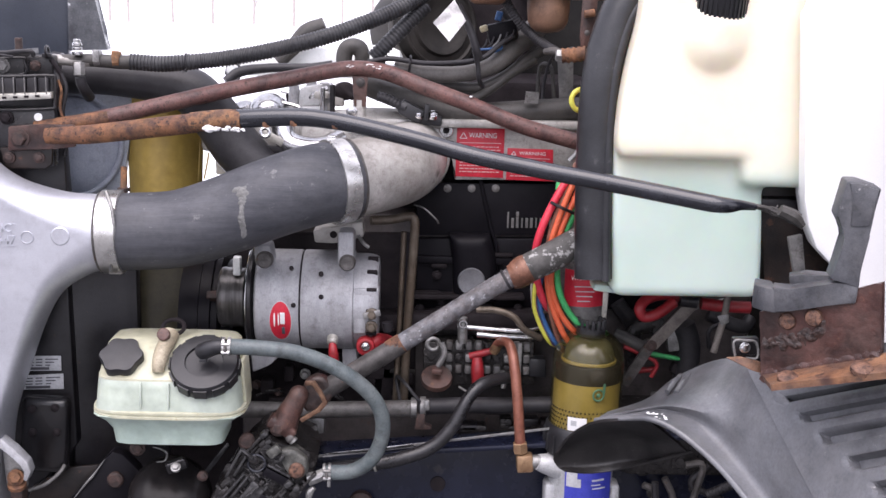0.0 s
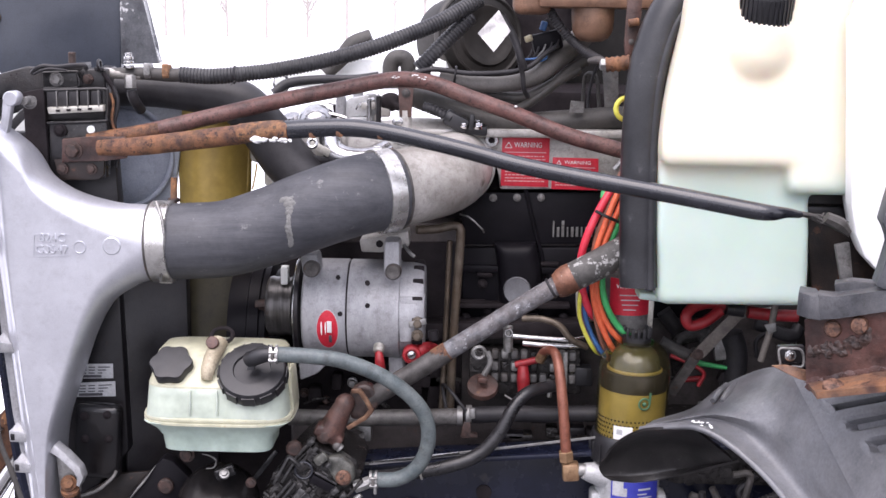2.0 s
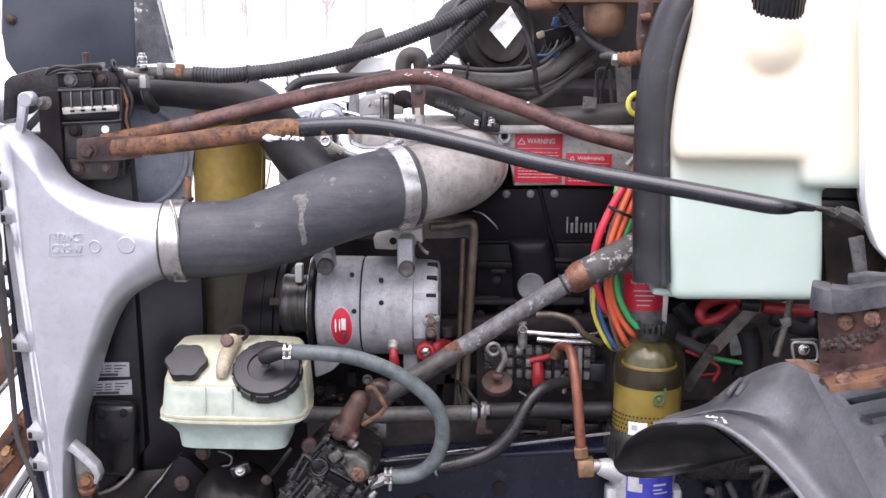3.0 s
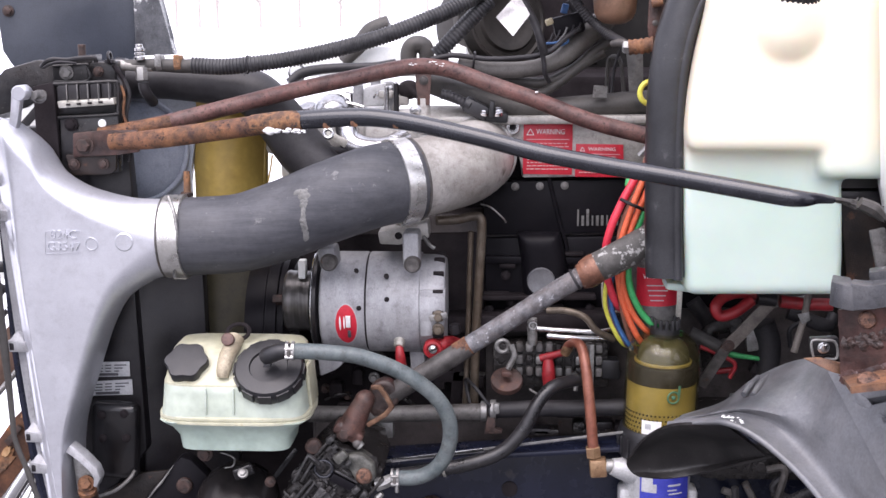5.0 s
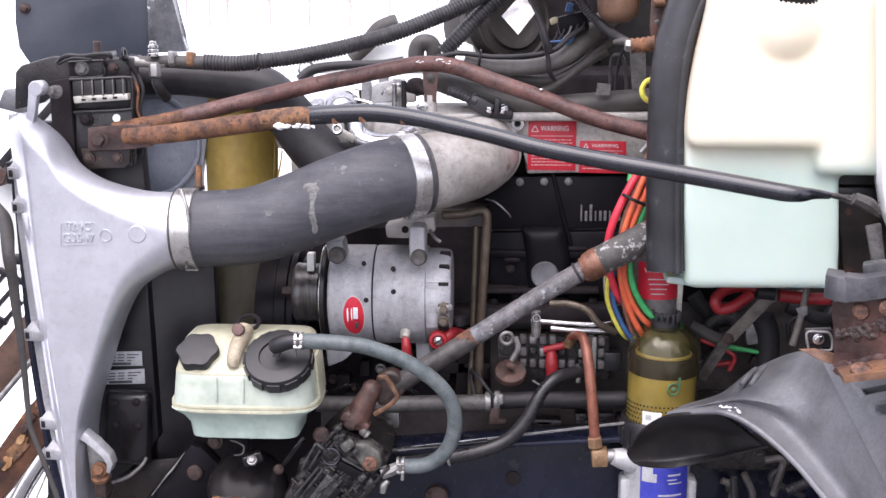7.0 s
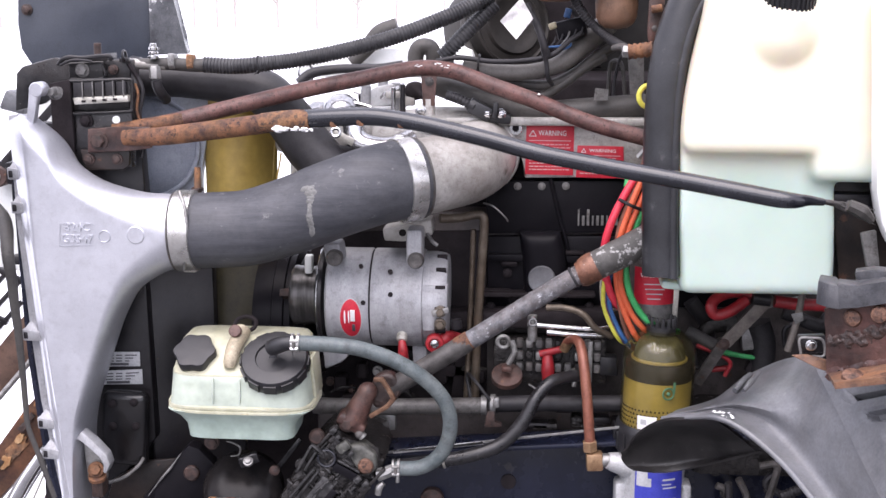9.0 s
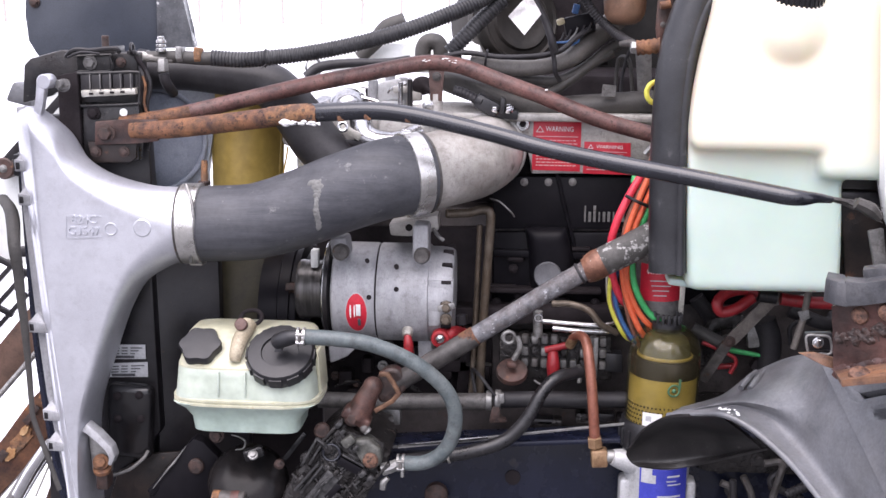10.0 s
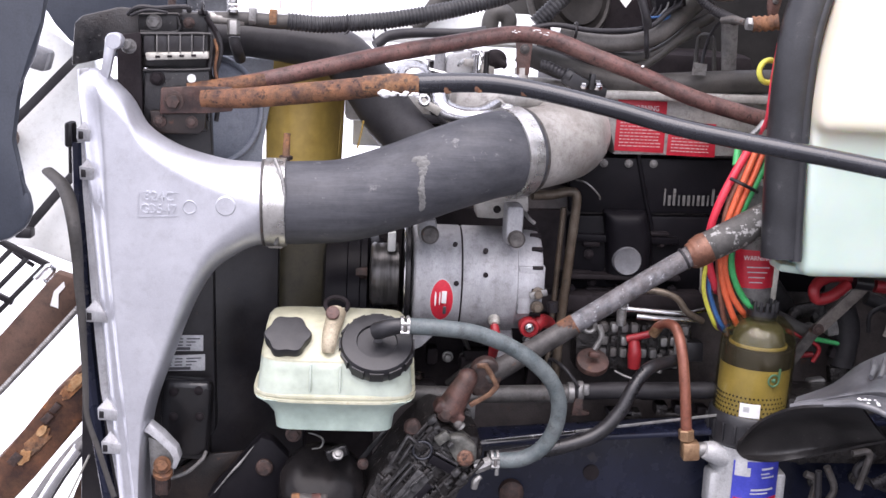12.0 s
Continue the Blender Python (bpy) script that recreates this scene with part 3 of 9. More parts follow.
stained_plate = surface("stained_plate", (0.009, 0.008, 0.008), (0.030, 0.020, 0.016), 0.35, 0.0, 18, 0.3, 0.8, spots=((0.10, 0.045, 0.028), 0.24, 22, 0.6), gloss=0.4, grime=0.5)

# Darker copy of the olive tone, for the shade under the hose.
olive_shade = surface("shaded_olive", (0.030, 0.026, 0.014), (0.062, 0.054, 0.030), 0.4, 0.0, 12, 0.1, 0.7, grime=0.5)

scabby = surface("scabby_bolt", (0.060, 0.030, 0.022), (0.19, 0.095, 0.060), 0.6, 0.0, 120, 0.7, 0.9, spots=((0.03, 0.018, 0.015), 0.34, 200, 0.7), grime=0.5)

inner_olive = surface("olive_inner", (0.055, 0.050, 0.027), (0.100, 0.092, 0.050), 0.65, 0.0, 30, 0.05, 0.7, gloss=0.2, grime=0.2)

mount_rust = surface("smooth_brown_rust", (0.024, 0.012, 0.011), (0.088, 0.038, 0.031), 0.34, 0.0, 15, 0.3, 0.95, spots=((0.17, 0.080, 0.050), 0.17, 30, 0.6), dust=((0.16, 0.12, 0.105), 0.35), grime=0.4)

foot_rust = surface("orange_foot_rust", (0.070, 0.036, 0.028), (0.24, 0.112, 0.056), 0.45, 0.0, 26, 0.25, 0.95, spots=((0.060, 0.032, 0.026), 0.34, 48, 0.6), dust=((0.32, 0.20, 0.13), 0.5), grime=0.5)

rest_rubber = surface("scuffed_rubber", (0.034, 0.036, 0.042), (0.082, 0.085, 0.095), 0.5, 0.0, 14, 0.2, 0.8, spots=((0.24, 0.24, 0.245), 0.15, 60, 0.8), dust=((0.14, 0.138, 0.14), 0.5), gloss=0.4, grime=0.45)

dull_cast = surface("dull_cast", (0.018, 0.018, 0.019), (0.068, 0.067, 0.068), 0.42, 0.15, 90, 0.6, 0.9, spots=((0.19, 0.185, 0.185), 0.17, 170, 0.5), grime=0.6)
knuckle_cast = surface("grey_green_casting", (0.045, 0.046, 0.042), (0.125, 0.125, 0.112), 0.45, 0.15, 50, 0.5, 0.85, spots=((0.24, 0.235, 0.22), 0.15, 120, 0.5), grime=0.6)
# Pale spots stand in for white sky glints on the glossy edge.
glint_edge = surface("gelcoat_with_glints", (0.055, 0.058, 0.066), (0.13, 0.135, 0.145), 0.22, 0.0, 14, 0.25, 0.9, coat=0.5, spots=((0.55, 0.55, 0.56), 0.26, 26, 0.3), grime=0.3)
oily_hose = surface("oily_black_hose", (0.010, 0.010, 0.0115), (0.026, 0.025, 0.027), 0.28, 0.0, 30, 0.2, 0.85, spots=((0.06, 0.058, 0.058), 0.18, 45, 0.6), gloss=0.5, grime=0.4)
scuffed_flap = surface("scuffed_black_plastic", (0.009, 0.0085, 0.009), (0.024, 0.022, 0.022), 0.32, 0.0, 26, 0.25, 0.85, stretch=(1, 1, 0.3), spots=((0.075, 0.07, 0.068), 0.16, 60, 0.6), gloss=0.4, grime=0.3)
# Block tone lightened to stand in for lens haze over the deep bay.
block_grime_lifted = surface("greasy_block_lifted", (0.040, 0.034, 0.034), (0.086, 0.074, 0.072), 0.5, 0.0, 16, 0.3, 0.8, spots=((0.085, 0.05, 0.04), 0.2, 26, 0.7), gloss=0.4, grime=0.4)
crust_dark = surface("scabby_crust", (0.018, 0.012, 0.011), (0.070, 0.042, 0.036), 0.4, 0.0, 110, 0.8, 0.9, spots=((0.17, 0.15, 0.14), 0.18, 160, 0.5), grime=0.5)
worn_band = surface("worn_bright_band", (0.52, 0.51, 0.49), (0.74, 0.73, 0.71), 0.28, 0.85, 24, 0.05, 0.7, spots=((0.30, 0.25, 0.20), 0.16, 60, 0.6), grime=0.3)
collar_rust = surface("coppery_collar", (0.10, 0.042, 0.026), (0.27, 0.125, 0.078), 0.4, 0.15, 30, 0.25, 0.8, spots=((0.42, 0.36, 0.31), 0.16, 90, 0.6), grime=0.4)
stained_shaft = surface("stained_shaft", (0.030, 0.027, 0.026), (0.082, 0.076, 0.073), 0.5, 0.1, 40, 0.3, 0.8, spots=((0.11, 0.060, 0.04), 0.2, 40, 0.8), grime=0.5)
polished = surface("polished_metal", (0.36, 0.36, 0.37), (0.54, 0.54, 0.55), 0.2, 1.0, 30, 0.04, 0.7, spots=((0.16, 0.14, 0.12), 0.14, 40, 0.5), grime=0.35)
dim_pipe = surface("dim_grey_pipe", (0.075, 0.073, 0.071), (0.150, 0.145, 0.14), 0.5, 0.1, 36, 0.2, 0.8, spots=((0.05, 0.042, 0.036), 0.22, 40, 0.6), dust=((0.06, 0.05, 0.043), 0.6), grime=0.6)
dusty_hose = surface("dusty_grey_hose", (0.062, 0.058, 0.055), (0.115, 0.108, 0.102), 0.55, 0.0, 20, 0.12, 0.8, dust=((0.13, 0.12, 0.112), 0.4), grime=0.35)
paper = surface("soiled_paper", (0.50, 0.49, 0.485), (0.70, 0.69, 0.685), 0.7, 0.0, 18, 0.2, 0.9, spots=((0.20, 0.19, 0.185), 0.18, 34, 0.8), grime=0.3)
drum_black = surface("oily_drum", (0.006, 0.006, 0.007), (0.016, 0.014, 0.014), 0.2, 0.0, 14, 0.10, 0.8, dust=((0.022, 0.018, 0.017), 0.5), gloss=0.14, grime=0.3)
greasy_brown = surface("greasy_brown_joint", (0.020, 0.013, 0.012), (0.058, 0.036, 0.030), 0.35, 0.0, 60, 0.5, 0.8, grime=0.5)
worn_pulley = surface("worn_pulley", (0.055, 0.052, 0.050), (0.115, 0.110, 0.108), 0.34, 0.55, 30, 0.05, 0.8, stretch=(6, 0.4, 0.4), spots=((0.06, 0.035, 0.025), 0.22, 30, 0.7), grime=0.4)
arm_steel = surface("dusty_brown_steel", (0.13, 0.115, 0.102), (0.23, 0.205, 0.182), 0.5, 0.15, 40, 0.2, 0.8, spots=((0.10, 0.055, 0.035), 0.2, 40, 0.8), grime=0.35)
beam_rust = surface("patchy_beam_rust", (0.034, 0.015, 0.011), (0.120, 0.050, 0.027), 0.6, 0.0, 20, 0.6, 0.85, spots=((0.34, 0.135, 0.040), 0.17, 20, 0.8), dust=((0.24, 0.115, 0.05), 0.45), grime=0.5)
flake_cream = surface("peeling_cream_rust", (0.30, 0.145, 0.055), (0.52, 0.34, 0.18), 0.7, 0.0, 30, 0.6, 0.85, spots=((0.40, 0.17, 0.05), 0.3, 45, 0.8), grime=0.4)

clear = bpy.data.materials.new("clear_polycarbonate")
clear.use_nodes = True
cn, cl = clear.node_tree.nodes, clear.node_tree.links
cn.remove(cn["Principled BSDF"])
see, shine, fres, both = cn.new("ShaderNodeBsdfTransparent"), cn.new("ShaderNodeBsdfGlossy"), cn.new("ShaderNodeLayerWeight"), cn.new("ShaderNodeMixShader")
see.inputs["Color"].default_value = (0.93, 0.91, 0.78, 1)
shine.inputs["Roughness"].default_value = 0.11
rim, lift = cn.new("ShaderNodeMath"), cn.new("ShaderNodeMath")
rim.operation, lift.operation = "POWER", "MULTIPLY_ADD"
rim.inputs[1].default_value = 4.0
lift.inputs[1].default_value, lift.inputs[2].default_value = 0.75, 0.035
cl.new(fres.outputs["Facing"], rim.inputs[0])
cl.new(rim.outputs[0], lift.inputs[0])
cl.new(lift.outputs[0], both.inputs[0])
cl.new(see.outputs[0], both.inputs[1])
cl.new(shine.outputs[0], both.inputs[2])
film, dusty = cn.new("ShaderNodeBsdfDiffuse"), cn.new("ShaderNodeMixShader")
film.inputs["Color"].default_value = (0.50, 0.46, 0.26, 1)
dusty.inputs[0].default_value = 0.012
cl.new(both.outputs[0], dusty.inputs[1])
cl.new(film.outputs[0], dusty.inputs[2])
cl.new(dusty.outputs[0], cn["Material Output"].inputs["Surface"])


# ---- ground, distance ----
def build_ground():
    g = bmesh.new()
    n = 48
    pts = [-2500, -600, -150, -60, -30] + [-20 + 40 * k / n for k in range(n + 1)] + [30, 60, 150, 600, 2500]
    grid = []
    for y in pts:
        row = []
        for x in pts:
            far = math.hypot(x, y)
            z = 0.05 * noise.noise((x * 0.5, y * 0.5, 0)) if far < 60 else 0.0
            row.append(g.verts.new((x, y, z)))
        grid.append(row)
    for i in range(len(pts) - 1):
        for j in range(len(pts) - 1):
            g.faces.new((grid[i][j], grid[i][j + 1], grid[i + 1][j + 1], grid[i + 1][j]))
    n_, l_ = snow.node_tree.nodes, snow.node_tree.links
    bs = n_["Principled BSDF"]
    pos = n_.new("ShaderNodeNewGeometry")
    sep = n_.new("ShaderNodeSeparateXYZ")
    wob = n_.new("ShaderNodeTexNoise")
    wob.inputs["Scale"].default_value = 0.9
    l_.new(pos.outputs["Position"], sep.inputs[0])
    l_.new(pos.outputs["Position"], wob.inputs[0])
    plus = n_.new("ShaderNodeMath")
    l_.new(sep.outputs[1], plus.inputs[0])
    l_.new(wob.outputs[0], plus.inputs[1])
    # Unseen dark strip by the truck, added to weaken bounce off the snow.
    edge = n_.new("ShaderNodeMapRange")
    edge.inputs[1].default_value, edge.inputs[2].default_value = 1.1, 1.5
    l_.new(plus.outputs[0], edge.inputs[0])
    lay = n_.new("ShaderNodeMix")
    lay.data_type = "RGBA"
    lay.inputs[6].default_value = (0.075, 0.075, 0.078, 1)
    l_.new(edge.outputs[0], lay.inputs[0])
    l_.new(bs.inputs["Base Color"].links[0].from_socket, lay.inputs[7])
    l_.new(lay.outputs[2], bs.inputs["Base Color"])
    solid("ground", g, snow, (0, 0, 0), "deep white snow with an unseen dark strip added to cut bounce light", "snow", kind="structure")


build_ground()


def build_tree(x, y, h, seed):
    rng = random.Random(seed)
    t = thing("bare_tree", (x, y, 0), "slim leafless winter tree standing in the snow", "tree", "bare trees behind the truck")
    base = V((x, y, -0.05))
    path = [base + V((rng.uniform(-0.1, 0.1) * k, rng.uniform(-0.1, 0.1) * k, h * k / 5)) for k in range(6)]
    trunk = tube(path, [0.16, 0.14, 0.11, 0.08, 0.05, 0.02], 8, 4)
    part("trunk", trunk, bark, t)
    limbs = bmesh.new()
    for k in range(16):
        u = rng.uniform(0.12, 0.95)
        i = min(int(u * 5), 4)
        p = path[i].lerp(path[i + 1], u * 5 - i)
        a, ln = rng.uniform(0, 2 * math.pi), h * rng.uniform(0.12, 0.3) * (1.15 - u)
        q = p + V((math.cos(a) * ln * 0.6, math.sin(a) * ln * 0.6, ln * 0.8))
        mid = p.lerp(q, 0.5) + V((0, 0, -0.08 * ln))
        tube([p, mid, q], [0.10, 0.07, 0.035], 5, 3, limbs)
        for s in range(4):
            b = p.lerp(q, rng.uniform(0.4, 0.95))
            tube([b, b + V((rng.uniform(-0.3, 0.3), rng.uniform(-0.3, 0.3), rng.uniform(0.2, 0.5))) * ln], [0.045, 0.02], 4, 2, limbs)
    tagged(part("limbs", limbs, bark, t), kind="stuff")


for k in range(15):
    rng = random.Random(40 + k)
    build_tree(-66 + k * 4.2 + rng.uniform(-1.6, 1.6), 140 + rng.uniform(-12, 25), rng.uniform(14, 20), k)


# ---- chassis, engine, bulkhead ----
FACE = (0, -1, 0)


def build_engine():
    e = thing("engine", (-0.05, 0.35, 0.55), "black diesel engine block with bolted side covers, dusty and dark", "engine")
    part("block", box((0.085, 0.42, 1.0), (0.90, 0.6, 0.86), 0.02), block_grime_lifted, e)
    # valve side cover under the warning labels
    part("side_cover", slab([(-0.063, 0.105, 1.483), (0.375, 0.105, 1.492), (0.38, 0.105, 1.402), (-0.061, 0.105, 1.391)], (0, 0.03, 0), 0.004), cover_black, e, "smooth black side cover with pale lettering")
    part("side_cover", slab([(-0.061, 0.108, 1.387), (0.381, 0.108, 1.397), (0.388, 0.108, 1.269), (-0.059, 0.108, 1.256)], (0, 0.03, 0), 0.006), cover_black, e)
    part("seam", tube([(0.046, 0.102, 1.492), (0.066, 0.102, 1.414), (0.079, 0.102, 1.366), (0.081, 0.102, 1.296)], 0.0035, 8), cover_black, e)
    for p in ((-0.009, 0.103, 1.475), (0.032, 0.103, 1.476), (0.073, 0.103, 1.477)):
        part("cover_bolt", bolt(p, FACE, 0.0050), grey_pipe, e, "dull zinc hexagon bolt")
    # raised boss with the round plug
    part("boss", pillow([((-0.006, 0.09, 1.399)[0], (-0.006, 0.09, 1.399)[2]), ((0.002, 0.09, 1.347)[0], (0.002, 0.09, 1.347)[2]), ((0.007, 0.09, 1.277)[0], (0.007, 0.09, 1.277)[2])], [((0.066, 0.09, 1.401)[0], (0.066, 0.09, 1.401)[2]), ((0.079, 0.09, 1.348)[0], (0.079, 0.09, 1.348)[2]), ((0.079, 0.09, 1.279)[0], (0.079, 0.09, 1.279)[2])], 0.10, 0.025, 0.02, 20, 14), cover_black, e)
    part("core_plug", lathe((0.035, 0.071, 1.32), FACE, [(0.0235, -0.03), (0.0235, 0.0), (0.022, 0.002), (0.019, 0.0008), (0.001, 0.001)], 32), grey_plastic, e, "flat dull grey round core plug")
    part("rib", span((-0.059, 0.103, 1.352), (0.125, 0.103, 1.351), 0.02, 0.012), cover_black, e)
    part("ledge", span((-0.124, 0.08, 1.248), (0.166, 0.08, 1.256), 0.05, 0.03, 0.006), engine_black, e)
    part("rib", span((-0.067, 0.09, 1.29), (0.127, 0.09, 1.292), 0.03, 0.008), engine_black, e)
    for k, p in enumerate(((-0.024, 0.1, 1.324), (-0.052, 0.09, 1.266), (0.118, 0.09, 1.27), (-0.026, 0.06, 1.259))):
        part("cover_bolt", bolt(p, FACE, 0.006), engine_black, e)
    # Plain dark boxes added to block bright gaps behind manifold and hoses.
    part("dark_filler_low", box((-0.08, 0.36, 1.485), (0.42, 0.40, 0.14), 0.01), engine_black, e)
    part("dark_filler_top", box((0.10, 0.37, 1.60), (0.34, 0.28, 0.11), 0.02), engine_black, e)
    # the maker's name, drawn as plain strokes
    m = bmesh.new()
    a, b = V((0.096, 0.103, 1.409)), V((0.209, 0.103, 1.412))
    for k in range(15):
        q = a.lerp(b, k / 14)
        span(q, q + V((0, 0, 0.028 if k in (0, 2, 10) else 0.017)), 0.0045 if k % 3 else 0.0028, 0.001, 0, FACE, m)
    tagged(part("maker_mark", m, grey_pipe, e, "pale grey maker mark as plain bars"), kind="stuff")
    # black drop behind the alternator
    part("front_cover", slab([(-0.369, 0.11, 1.388), (-0.062, 0.11, 1.395), (-0.056, 0.11, 1.086), (-0.373, 0.11, 1.075)], (0, 0.03, 0), 0.004), engine_black, e)
    part("web", span((-0.097, 0.09, 1.234), (-0.108, 0.09, 1.101), 0.03, 0.02), engine_black, e)
    part("web", span((-0.223, 0.09, 1.149), (-0.094, 0.09, 1.153), 0.03, 0.02), engine_black, e)


build_engine()


def build_frame_rail():
    r = thing("frame_rail", (0, 0.0, 0.8), "dark navy painted steel chassis rail, scuffs and painted sky glints on its top edge", "frame rail")
    a, b = (-0.357, -0.06, 1.041), (0.342, -0.06, 1.112)
    part("web", span((a[0] + 0.04, 0.0, a[2] - 0.135), (b[0] + 0.25, 0.0, b[2] - 0.135), 0.008, 0.27, 0.001), navy, r)
    part("flange", span((a[0] + 0.04, -0.03, a[2]), (b[0] + 0.25, -0.03, b[2]), 0.07, 0.009, 0.003), navy, r)
    # Bright strips stand in for sky reflected along the flange edge, and scuffs.
    part("scuff_glint", span((-0.261, -0.066, 1.046), (0.171, -0.066, 1.109), 0.001, 0.0045, 0.0003), dull_steel, r, "bright strip standing in for sky glint and scuffs")
    part("scuff_glint", span((-0.205, -0.066, 1.054), (-0.057, -0.067, 1.075), 0.001, 0.0065, 0.0003), steel, r, "bright strip standing in for sky glint and scuffs")
    part("hole", lathe((-0.015, -0.006, 0.985), FACE, [(0.013, -0.004), (0.013, 0.002), (0.008, 0.003), (0.001, 0.002)], 20), engine_black, r, "dusty round plug")
    part("rivet", lathe((-0.144, -0.006, 0.951), FACE, [(0.02, -0.004), (0.02, 0.012), (0.013, 0.018), (0.001, 0.02)], 18), bolt_rust, r, "rusted round rivet head")


build_frame_rail()


def build_bulkhead():
    w = bmesh.new()
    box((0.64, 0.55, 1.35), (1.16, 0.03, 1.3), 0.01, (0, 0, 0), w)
    solid("wall_bulkhead", w, firewall_grey, (0.7, 0.55, 0.7), "near-black cab bulkhead behind the engine", "wall", kind="structure")
    # Plain dark box added beside the bay to shut light out.
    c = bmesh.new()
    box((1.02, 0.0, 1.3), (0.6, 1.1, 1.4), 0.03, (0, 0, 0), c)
    solid("side_closer_box", c, firewall_grey, (1.02, 0.0, 0.6), "plain dark box added beside the bay to keep light out", "cab", kind="structure")
    # Black sheet added where there is only a dark void behind the wiring.
    mat = thing("void_backing", (0.05, 0.47, 1.66), "black sheet standing in for the dark void by the bulkhead", "mat")
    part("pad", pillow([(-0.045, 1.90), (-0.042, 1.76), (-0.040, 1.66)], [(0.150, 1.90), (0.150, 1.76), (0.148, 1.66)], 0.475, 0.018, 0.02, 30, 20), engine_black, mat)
    t = thing("air_intake_housing", (-0.042, 0.32, 1.728), "dark ribbed round air intake housing behind the engine", "air intake")
    part("drum", lathe((-0.039, 0.4, 1.742), (0.5, -0.85, 0.15), [(0.02, -0.1), (0.088, -0.09), (0.092, -0.03), (0.09, 0.0), (0.082, 0.02), (0.08, 0.03), (0.076, 0.032), (0.072, 0.028), (0.060, 0.030), (0.056, 0.036), (0.046, 0.034), (0.040, 0.030), (0.010, 0.032)], 36), sooty_drum, t)
    part("rim", ring((-0.039, 0.385, 1.742), (0.5, -0.85, 0.15), 0.09, 0.006, 36), grey_hose, t)


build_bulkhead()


def build_liner_plate():
    # Unseen plates added beside the bay to hold up the wheel arch liner.
    u = bmesh.new()
    box((0.85, -0.32, 0.74), (0.8, 0.5, 0.02), 0.004, (0, 0, 0), u)
    box((0.62, -0.42, 1.0), (0.1, 0.3, 0.5), 0.004, (0, 0, 0), u)
    solid("wall_liner_plate", u, road_grime, (0.3, 0.5, 0.6), "unseen black plates added to carry the wheel arch liner", "panel", kind="structure")


build_liner_plate()


# ---- charge air path ----
def build_cooler_tank():
    t = thing("charge_air_cooler_tank", (-0.749, -0.1, 0.963), "silver painted cast aluminium charge air cooler end tank with moulded clips", "cooler tank")
    top = [(-0.525, -0.11, 1.485), (-0.555, -0.11, 1.484), (-0.6, -0.11, 1.487), (-0.663, -0.11, 1.504), (-0.709, -0.11, 1.533), (-0.733, -0.11, 1.573), (-0.763, -0.11, 1.6), (-0.772, -0.11, 1.605), (-0.786, -0.11, 1.606), (-0.801, -0.11, 1.604)]
    low = [(-0.529, -0.11, 1.366), (-0.549, -0.11, 1.364), (-0.571, -0.11, 1.354), (-0.605, -0.11, 1.329), (-0.634, -0.11, 1.281), (-0.662, -0.11, 1.208), (-0.696, -0.11, 1.102), (-0.706, -0.11, 0.989), (-0.704, -0.11, 0.829), (-0.733, -0.11, 0.827)]
    part("casting", fan_shell(top, low, -0.112, 0.056, 0.060, 0.075), cast_alu, t)
    # Edge and clips take a duller metal in place of the shade here.
    part("edge_flange", slab([(-0.796, -0.128, 1.605), (-0.782, -0.128, 1.607), (-0.777, -0.128, 1.442), (-0.763, -0.128, 1.254), (-0.753, -0.128, 1.144), (-0.73, -0.128, 1.005), (-0.722, -0.128, 0.961), (-0.74, -0.128, 0.961), (-0.747, -0.128, 1.005), (-0.769, -0.128, 1.144), (-0.779, -0.128, 1.254), (-0.792, -0.128, 1.441)], (0, 0.02, 0), 0.003), alt_alu, t, "flat mounting edge, duller metal standing in for shade")
    # flange along the core
    part("flange", tube([(-0.79, -0.085, 1.5), (-0.787, -0.085, 1.362), (-0.781, -0.085, 1.23), (-0.767, -0.085, 1.095), (-0.753, -0.085, 0.997), (-0.742, -0.085, 0.927)], 0.004, 8), steel, t, "bright crimped header edge")
    part("header_strip", tube([(-0.809, -0.07, 1.497), (-0.806, -0.07, 1.359), (-0.801, -0.07, 1.216), (-0.788, -0.07, 1.08), (-0.775, -0.07, 0.99), (-0.763, -0.07, 0.92)], 0.011, 8), navy, t, "dark blue header strip behind the tank edge")
    for p in ((-0.775, -0.145, 1.515), (-0.772, -0.145, 1.462), (-0.766, -0.145, 1.258), (-0.75, -0.145, 1.112), (-0.745, -0.145, 1.061)):
        p = V(p) + V((-0.006, 0.004, 0.002))
        c = slab([p + V((-0.015, -0.004, 0.009)), p + V((0.014, -0.010, 0.007)), p + V((0.019, -0.006, -0.010)), p + V((-0.014, -0.004, -0.010))], (0.002, 0.024, 0), 0.002)
        slab([p + V((-0.013, -0.003, 0.007)), p + V((0.013, -0.008, 0.006)), p + V((0.006, 0.0, 0.015)), p + V((-0.003, 0.004, 0.021))], (0, 0.016, 0), 0.001, c)
        clip = part("clip", c, alt_alu, t, "cast clip with a square slot")
        part("slot", box(p + V((-0.0085, -0.0035, -0.001)), (0.007, 0.004, 0.011), 0.001), black_paint, clip)
    part("boss", lathe((-0.589, -0.169, 1.428), FACE, [(0.0145, -0.006), (0.0140, -0.0008), (0.0125, 0.0004), (0.001, 0.0002)], 32), cast_alu, t)
    part("boss_ring", ring((-0.638, -0.169, 1.425), FACE, 0.009, 0.0009, 24, 6), cast_alu, t)
    for txt, p in (("824C", (-0.7, -0.169, 1.429)), ("G3547", (-0.706, -0.169, 1.411))):
        words("cast_number", txt, 0.0185, p, (90, 0, 0), cast_alu, t, 0.0016)
    fr = bmesh.new()
